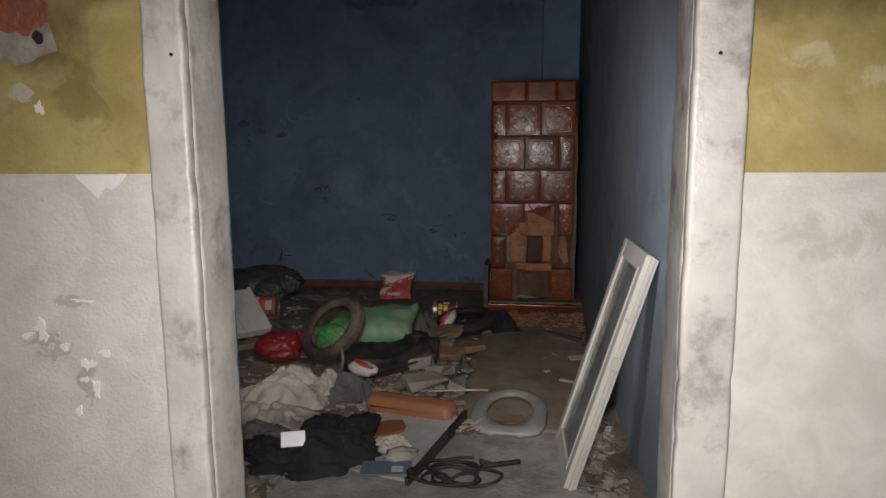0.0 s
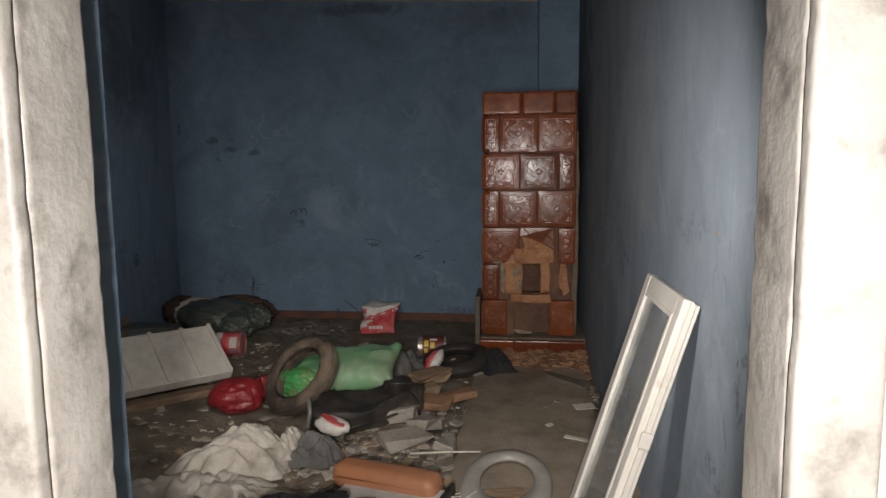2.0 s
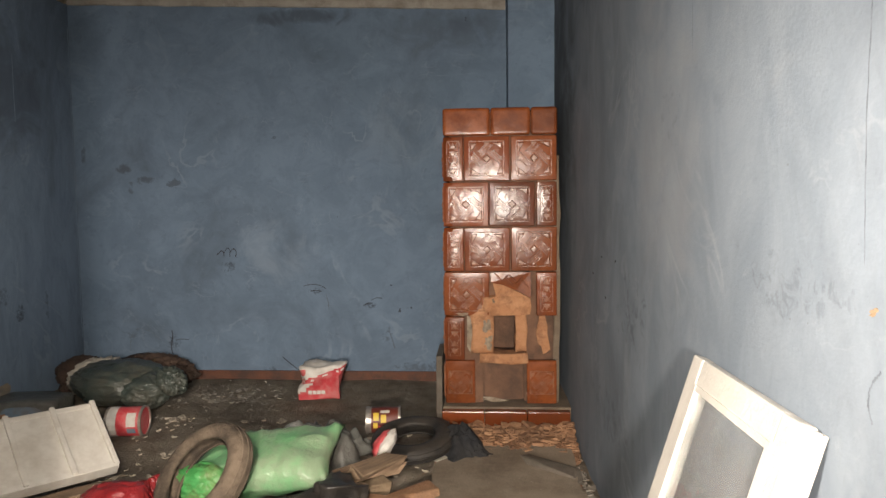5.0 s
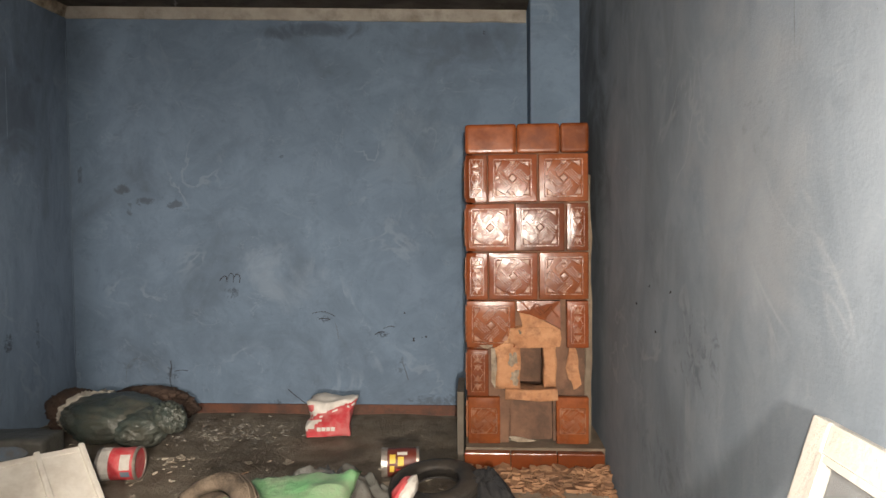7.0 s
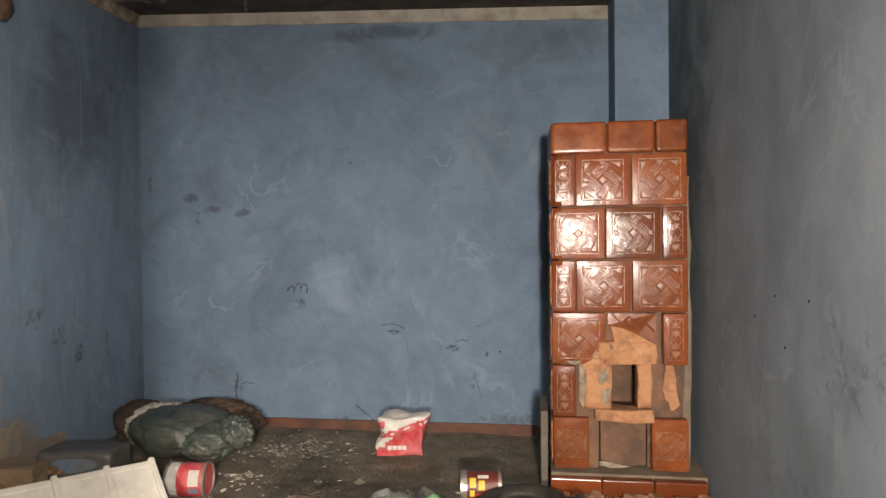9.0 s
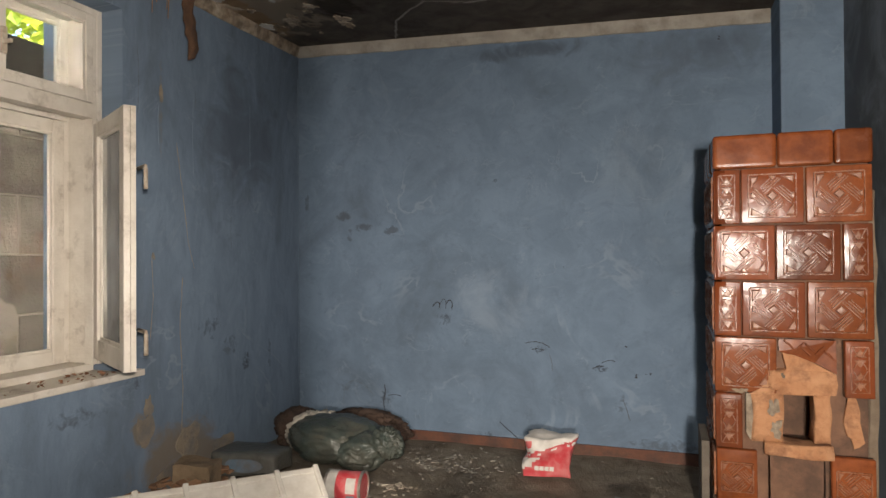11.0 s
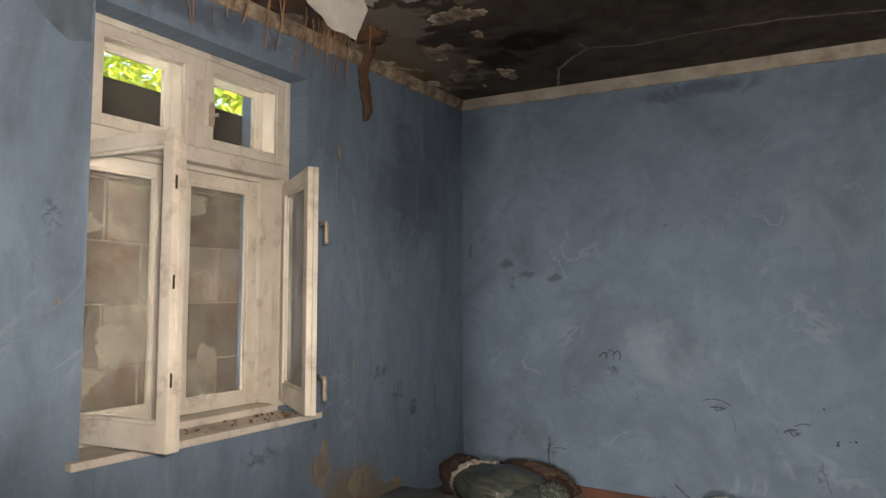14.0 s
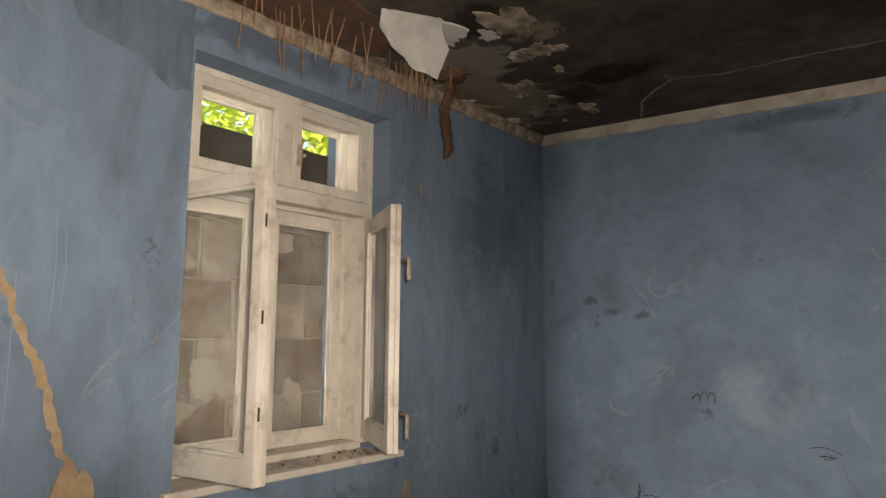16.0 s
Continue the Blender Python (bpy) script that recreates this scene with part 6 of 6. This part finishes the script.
part("bare_patch", blob(B(), 0.055, 0.11, 0.005, 7, 18, 0.3, TO_LEFT @ Matrix.Translation((2.60, 0.62, 0))), TAN_PLASTER, wall_left)
for y, z, ry, rz, sd in ((4.08, 0.40, 0.022, 0.05, 3), (4.06, 0.30, 0.05, 0.07, 4), (4.16, 1.83, 0.012, 0.035, 5), (4.34, 0.18, 0.09, 0.07, 6), (4.60, 0.10, 0.08, 0.05, 8), (4.25, 0.05, 0.12, 0.05, 9), (2.83, 1.10, 0.006, 0.012, 10), (4.11, 1.08, 0.008, 0.014, 11)):
    part("bare_patch", blob(B(), ry, rz, 0.004, sd, 16, 0.35, TO_LEFT @ Matrix.Translation((y, z, 0))), DAMP, wall_left)
for pts, w in (([(4.30, 0.98), (4.28, 0.75), (4.30, 0.45), (4.29, 0.2)], 0.003), ([(4.10, 1.08), (4.11, 0.9), (4.09, 0.7)], 0.002), ([(4.26, 1.62), (4.30, 1.40), (4.34, 1.15), (4.38, 1.02)], 0.0025)):
    part("hair_crack", ribbon(B(), pts, w, 0.0015, TO_LEFT, 5), TAN_PLASTER, wall_left)


def scuffs(parent, to, cx, cz, sx, sz, count, size, seed, material=SOOT, long=2.2):
    rng = random.Random(seed)
    for k in range(count):
        a = rng.uniform(-60, 60)
        part("scuff", blob(B(), size * rng.uniform(0.5, 1) * long, size * rng.uniform(0.35, 0.8), 0.0010 + 0.0003 * k, rng.randint(0, 9999), 16, 0.55,
                           to @ Matrix.Translation((cx + rng.uniform(-sx, sx), cz + rng.uniform(-sz, sz), 0)) @ Matrix.Rotation(radians(a), 4, "Z")), material, parent)


SMUDGE = mat("grey_smudge", (0.075, 0.085, 0.10), (0.115, 0.13, 0.15), 30, 0.95, 0.2, 90, (0.16, 0.22, 0.29), 40, 0.7)
def stroke(points, width, seed, to=TO_FAR, parent=wall_far, material=SMUDGE, name="scribble"):
    """A thin dragged line with rounded bends."""
    fine = [Vector((*p, 0)) for p in points]
    for _ in range(3):
        fine = [fine[0]] + [q for a, b in zip(fine, fine[1:]) for q in (a * 0.75 + b * 0.25, a * 0.25 + b * 0.75)] + [fine[-1]]
    part(name, ribbon(B(), [(p.x, p.y) for p in fine], width, 0.0010 + 0.0001 * (seed % 9), to, seed), material, parent)


for k, pts in enumerate(([(-1.54, 0.775), (-1.52, 0.80), (-1.50, 0.805), (-1.495, 0.77)], [(-1.495, 0.785), (-1.475, 0.825), (-1.455, 0.81), (-1.458, 0.765)], [(-1.458, 0.79), (-1.435, 0.82), (-1.415, 0.80), (-1.42, 0.76)],
                         [(-0.99, 0.580), (-0.94, 0.592), (-0.89, 0.585), (-0.85, 0.562)], [(-0.95, 0.548), (-0.91, 0.552), (-0.88, 0.545)], [(-0.855, 0.53), (-0.84, 0.49), (-0.835, 0.43)],
                         [(-0.62, 0.455), (-0.585, 0.475), (-0.56, 0.47)], [(-0.57, 0.490), (-0.53, 0.508), (-0.50, 0.50)], [(-1.85, 0.30), (-1.845, 0.25), (-1.86, 0.20), (-1.85, 0.14)], [(-1.83, 0.235), (-1.79, 0.245), (-1.745, 0.238)],
                         [(-1.14, 0.13), (-1.08, 0.08), (-1.00, 0.02)], [(-2.13, 0.18), (-2.12, 0.27), (-2.07, 0.32), (-1.98, 0.29), (-1.92, 0.23)], [(-0.46, 0.30), (-0.44, 0.24), (-0.425, 0.19)])):
    stroke(pts, (0.0045, 0.003)[k % 2], k, material=SMUDGE if k in (5, 11, 12) else SOOT)
for cx, cz, sx, sz, n, size in ((-0.385, 0.425, 0.008, 0.008, 2, 0.010), (-0.33, 0.435, 0.03, 0.008, 3, 0.005), (-0.45, 0.58, 0.01, 0.01, 1, 0.005), (0.02, 2.18, 0.02, 0.01, 2, 0.005)):
    scuffs(wall_far, TO_FAR, cx, cz, sx, sz, n, size, int(cx * 1000 + cz * 77), SOOT, 1.3)
# Pale strip down the corner: its highlight line is put into the colour.
part("corner_scrape", ribbon(B(), [(YN - 0.012, 0.25), (YN - 0.010, 1.2), (YN - 0.012, 2.2)], 0.006, 0.002, TO_LEFT, 3), PALE_BLUE, wall_left)
TO_RIGHT = pose(0.622, YD, 0, 0, 0, math.degrees(math.atan(0.102 / (YN - YD)))) @ Matrix(((0, 0, -1, 0), (1, 0, 0, 0), (0, 1, 0, 0), (0, 0, 0, 1)))
scuffs(wall_right, TO_RIGHT, 0.60, 0.95, 0.01, 0.01, 1, 0.008, 60, TAN_PLASTER, 1.3)
scuffs(wall_right, TO_RIGHT, 2.1, 0.75, 0.3, 0.15, 4, 0.006, 210, SOOT, 1.3)

DARK_SCRATCH = mat("dark_rub_mark", (0.10, 0.115, 0.135), (0.14, 0.16, 0.185), 60, 0.95, 0.2, 90, (0.21, 0.25, 0.29), 50, 0.6)
rng = random.Random(91)
for k in range(16):
    y0, z0 = rng.choice(((0.32, 0.62), (0.45, 0.80), (0.9, 0.50), (0.25, 0.90), (0.40, 0.45)))
    y0, z0 = y0 + rng.uniform(-0.16, 0.16), z0 + rng.uniform(-0.14, 0.14)
    L, bend = rng.uniform(0.03, 0.10), rng.uniform(-0.02, 0.02)
    tilt = rng.uniform(-0.8, 0.3)
    stroke([(y0, z0), (y0 + tilt * L * 0.3 + bend, z0 - L * 0.3), (y0 + tilt * L * 0.7 + bend, z0 - L * 0.7), (y0 + tilt * L, z0 - L)], rng.uniform(0.0015, 0.004), k, TO_RIGHT, wall_right, DARK_SCRATCH, "rub_mark")
for y0, z0, L in ((0.62, 1.35, 0.35), (0.50, 1.10, 0.20), (1.25, 1.9, 0.5), (0.42, 1.5, 0.3)):
    part("drip_mark", ribbon(B(), [(y0, z0), (y0 + 0.006, z0 - L * 0.5), (y0, z0 - L)], 0.002, 0.0007, TO_RIGHT, int(y0 * 100)), DARK_SCRATCH, wall_right)
for k in range(8):
    y0, z0 = rng.uniform(4.0, 5.2), rng.uniform(1.2, 2.25)
    L = rng.uniform(0.12, 0.5)
    part("drip_mark", ribbon(B(), [(y0, z0), (y0 + rng.uniform(-0.01, 0.01), z0 - L * 0.5), (y0, z0 - L)], rng.uniform(0.001, 0.003), 0.0007 + 0.00005 * k, TO_LEFT, k), SMUDGE if k % 3 else PALE_BLUE, wall_left)
for k in range(5):
    y0, z0 = rng.uniform(2.05, 2.88), rng.uniform(1.2, 2.05)
    L = rng.uniform(0.2, 0.6)
    part("drip_mark", ribbon(B(), [(y0, z0), (y0 + rng.uniform(-0.01, 0.01), z0 - L * 0.5), (y0, z0 - L)], rng.uniform(0.001, 0.003), 0.0007 + 0.00005 * k, TO_LEFT, k + 50), PALE_BLUE, wall_left)
scatter("wall_rubble", CLAY_BIT, "brown plaster rubble along the foot of the wall", 260, lambda r: (max(-2.42, r.gauss(-2.34, 0.07)), r.uniform(3.6, 4.7)), (0.006, 0.030), 21, 0.5, lambda x, y: 0.06)

# ---- ceiling: reeds, hanging plaster, flakes ----
UNDER = Matrix(((1, 0, 0, 0), (0, -1, 0, 0), (0, 0, -1, 0), (0, 0, 0, 1)))


def on_ceiling(x, y, rot=0.0):
    return Matrix.Translation((x, y, ceil_z(x, y) - 0.0005)) @ Matrix.Rotation(math.atan(CEIL_SLOPE), 4, "Y") @ UNDER @ Matrix.Rotation(radians(rot), 4, "Z")


rng = random.Random(77)
part("bare_laths", blob(B(), 0.17, 0.42, 0.004, 8, 40, 0.3, on_ceiling(-2.22, 3.35)), FIBRE, ceiling)
part("white_plaster", blob(B(), 0.09, 0.16, 0.006, 7, 40, 0.42, on_ceiling(-1.95, 3.70)), WHITE_PLASTER, ceiling)
for k in range(34):
    f = rng.random()
    x = -2.40 + 0.75 * rng.random() ** 1.6 * (1.1 - 0.5 * f)
    y = 3.75 + 1.5 * f
    r = rng.uniform(0.012, 0.050) * (1.2 - 0.6 * (x + 2.4))
    part("flaked_plaster", blob(B(), r * rng.uniform(0.6, 1.2), r, 0.0016 + 0.0002 * (k % 12), k, 40, 0.55, on_ceiling(x, y, rng.uniform(0, 180))), FLAKED if rng.random() < 0.8 else WHITE_PLASTER, ceiling)
for x, y, rx, ry, sd in ((-1.72, 4.12, 0.10, 0.07, 3), (-1.66, 3.80, 0.08, 0.14, 4), (-1.48, 3.55, 0.11, 0.08, 10)):
    part("flaked_plaster", blob(B(), rx, ry, 0.004 + 0.0003 * sd, sd, 40, 0.5, on_ceiling(x, y)), FLAKED, ceiling)
for pts in ([(-1.74, 5.30), (-1.62, 5.02), (-1.50, 4.90), (-1.366, 4.79), (-1.15, 4.86), (-0.85, 4.84), (-0.5, 4.85), (-0.1, 4.95)], [(-1.366, 4.79), (-1.42, 4.55), (-1.38, 4.30), (-1.405, 4.10)]):
    part("filled_crack", ribbon(B(), pts, 0.012, 0.003, Matrix.Translation((0, 0, ceil_z(-1.2, 4.9) + 0.001)) @ Matrix.Rotation(math.atan(CEIL_SLOPE), 4, "Y") @ Matrix.Translation((0, 0, CEIL_SLOPE * -1.2)) @ Matrix(((1, 0, 0, 0), (0, 1, 0, 0), (0, 0, -1, 0), (0, 0, 0, 1))), 4), PALE_CRACK, ceiling)
rng = random.Random(23)
reeds = empty("ceiling_reeds", pose(0, 0, 0), "broken reeds hanging from the ceiling edge", "reeds")
for i in range(44):
    far = i >= 20
    y = rng.uniform(3.72, 4.02) if far else rng.uniform(3.02, 3.55)
    x = rng.uniform(-2.33, -2.12)
    L = rng.uniform(0.10, 0.30)
    z = ceil_z(x, y) + 0.01
    bm = B()
    dx, dy = rng.uniform(-0.25, 0.1), rng.uniform(-0.5, 0.35)
    rod(bm, [(x, y, z), (x + dx * L * 0.5, y + dy * L * 0.5, z - L * 0.55), (x + dx * L, y + dy * L * 0.8, z - L)], rng.uniform(0.002, 0.0045), 6, 0.6)
    part("reed", bm, REED, reeds, smooth=True)
flap_pts = [(-1.96, 3.40, 2.385), (-1.86, 3.60, 2.380), (-1.93, 3.76, 2.30), (-2.03, 3.80, 2.215), (-2.06, 3.70, 2.225), (-2.07, 3.56, 2.285), (-2.04, 3.46, 2.33)]
bm = B()
top = [bm.verts.new(p) for p in flap_pts]
mid = bm.verts.new((-1.98, 3.59, 2.325))
for i in range(len(top)):
    bm.faces.new((top[i], top[(i + 1) % len(top)], mid))
bmesh.ops.subdivide_edges(bm, edges=bm.edges[:], cuts=3)
rough_up(bm, 0.012, 22, 5)
bmesh.ops.solidify(bm, geom=bm.faces[:], thickness=0.010)
tagged(part("hanging_plaster", bm, WHITE_PLASTER, None, "flap of white plaster hanging from the ceiling"), category="plaster")
bm = B()
pts, ws = [], (0.035, 0.045, 0.032, 0.030, 0.034, 0.036, 0.038, 0.034, 0.020)
rows = []
for i, w in enumerate(ws):
    z = 2.40 - 0.055 * i
    c = Vector((-2.235 + 0.010 * math.sin(i), 4.125 + 0.012 * math.sin(i * 1.3), z))
    rows.append([bm.verts.new(c + Vector((math.cos(a) * w * 0.35, math.sin(a) * w, 0))) for a in [k * 6.28319 / 10 for k in range(10)]])
for a, c in zip(rows, rows[1:]):
    for k in range(10):
        bm.faces.new((a[k], a[(k + 1) % 10], c[(k + 1) % 10], c[k]))
bm.faces.new(rows[-1]), bm.faces.new(rows[0][::-1])
bmesh.ops.subdivide_edges(bm, edges=bm.edges[:], cuts=2, use_grid_fill=True)
rough_up(bm, 0.012, 26, 2)
tagged(part("hanging_fibre", bm, FIBRE, None, "rotten brown fibre strip hanging from the ceiling", smooth=True), category="fibre strip")
soft_mesh("fibre_clump", lump(0.07, 0.05, 0.03, 77, 0.5, 3, 0.3, subdiv=3), FIBRE, pose(-2.20, 4.10, 2.34), "torn rotten fibre clump at the ceiling", "fibre clump")

# ---- sill litter ----
rng = random.Random(41)
verts, faces = [], []
for _ in range(60):
    x, y = rng.uniform(-2.56, -2.41), rng.uniform(3.0, 3.92)
    m = Matrix.Translation((x, y, WZ0 + 0.004)) @ Euler((rng.uniform(-0.7, 0.7), rng.uniform(-0.7, 0.7), rng.uniform(0, 6.3))).to_matrix().to_4x4()
    s = rng.uniform(0.006, 0.018)
    k = len(verts)
    verts += [m @ Vector(p) for p in ((-s, 0, 0), (0, s * 0.6, s * 0.3), (s, 0, 0.0), (0, -s * 0.6, s * 0.3))]
    faces += [(k, k + 1, k + 2, k + 3)]
me = bpy.data.meshes.new("dry_leaves")
me.from_pydata(verts, [], faces)
me.materials.append(DRY_LEAF)
tagged(new("dry_leaves", me), "dry brown leaves and crumbs on the window sill", "leaves", kind="stuff")

# ---- hall wall damage ----
part("bare_brick", blob(B(), 0.048, 0.062, 0.004, 3, 20, 0.25, TO_HALL @ Matrix.Translation((-0.775, 1.385, 0))), BRICK, wall_door, "bare red brick where the paint is gone")
part("bare_plaster", blob(B(), 0.055, 0.045, 0.003, 4, 20, 0.35, TO_HALL @ Matrix.Translation((-0.775, 1.318, 0))), PLASTER_BIT, wall_door)
# Hole drawn as a raised dark disc, its inner shade painted on.
part("drill_hole", blob(B(), 0.012, 0.012, 0.0055, 5, 14, 0.2, TO_HALL @ Matrix.Translation((-0.742, 1.325, 0))), DARK, wall_door)
FLAP_WHITE = mat("peeled_white_paint", (0.76, 0.735, 0.70), (0.82, 0.80, 0.77), 9, 0.6, 0.2, 60)
part("peeled_flap", sheet(jag([(-0.690, 1.058), (-0.580, 1.060), (-0.592, 1.045), (-0.612, 1.028), (-0.628, 1.034), (-0.645, 1.012), (-0.662, 1.030)], 0.012, 0.002, 3), 0.004, TO_HALL), FLAP_WHITE, wall_door, "peeled flap of white paint")
for cx, cz, rx, rz, sd in ((-0.80, 0.735, 0.014, 0.018, 5), (-0.835, 0.722, 0.012, 0.005, 15), (-0.75, 0.70, 0.012, 0.006, 6), (-0.70, 0.665, 0.014, 0.012, 7), (-0.685, 0.61, 0.006, 0.022, 8), (-0.71, 0.63, 0.008, 0.006, 18), (-0.70, 0.80, 0.022, 0.003, 9), (-0.66, 0.69, 0.016, 0.006, 19), (-0.73, 0.56, 0.006, 0.012, 21), (-0.755, 1.19, 0.008, 0.012, 11), (1.0, 0.86, 0.004, 0.02, 22)):
    part("paint_chip", blob(B(), rx, rz, 0.0035, sd, 22, 0.6, TO_HALL @ Matrix.Translation((cx, cz, 0))), FLAP_WHITE, wall_door)

# Screw holes as flat dark discs: their shade is only colour.
for x, z in ((-0.462, 1.285), (0.530, 1.262)):
    bm = B()
    blob(bm, 0.0035, 0.0035, 0.0012, 3, 12, 0.15, Matrix(((1, 0, 0, x), (0, 0, -1, 1.3955), (0, 1, 0, z), (0, 0, 0, 1))))
    part("screw_hole", bm, DARK, door)

# ---- tree outside the window ----
tree = empty("tree", pose(-7.2, 8.0, -0.35), "leafy green tree behind the block wall", "tree")
bm = B()
rod(bm, [(0, 0, 0), (0.1, 0.05, 1.2), (0.0, 0.2, 2.4), (-0.2, 0.2, 3.6)], 0.16, 10, 0.45)
for dx, dy, dz in ((1.3, -0.5, 1.2), (1.0, 1.2, 1.4), (-1.2, 0.6, 1.3), (0.4, -1.5, 1.1)):
    rod(bm, [(0.02, 0.15, 2.2), (dx * 0.5, dy * 0.5, 2.2 + dz * 0.7), (dx, dy, 2.2 + dz)], 0.06, 7, 0.35)
part("trunk", bm, BARK, tree, smooth=True)
rng = random.Random(6)
verts, faces = [], []
for _ in range(14000):
    a, r = rng.uniform(0, 6.283), rng.random() ** 0.5
    hgt = rng.uniform(-1, 1)
    c = Vector((math.cos(a) * r * 2.6 * math.sqrt(1 - hgt * hgt * 0.8), math.sin(a) * r * 2.8 * math.sqrt(1 - hgt * hgt * 0.8), 3.6 + hgt * 1.7))
    if noise.noise(c * 1.1) < -0.16:
        continue
    m = Matrix.Translation(c) @ Euler((rng.uniform(-1, 1), rng.uniform(-1, 1), rng.uniform(0, 6.3))).to_matrix().to_4x4()
    s = rng.uniform(0.07, 0.14)
    k = len(verts)
    verts += [m @ Vector(p) for p in ((-s, 0, 0), (-s * 0.2, s * 0.5, s * 0.15), (s, 0, 0), (-s * 0.2, -s * 0.5, s * 0.15))]
    faces.append((k, k + 1, k + 2, k + 3))
me = bpy.data.meshes.new("crown")
me.from_pydata(verts, [], faces)
me.materials.append(LEAF)
new("crown", me).parent = tree
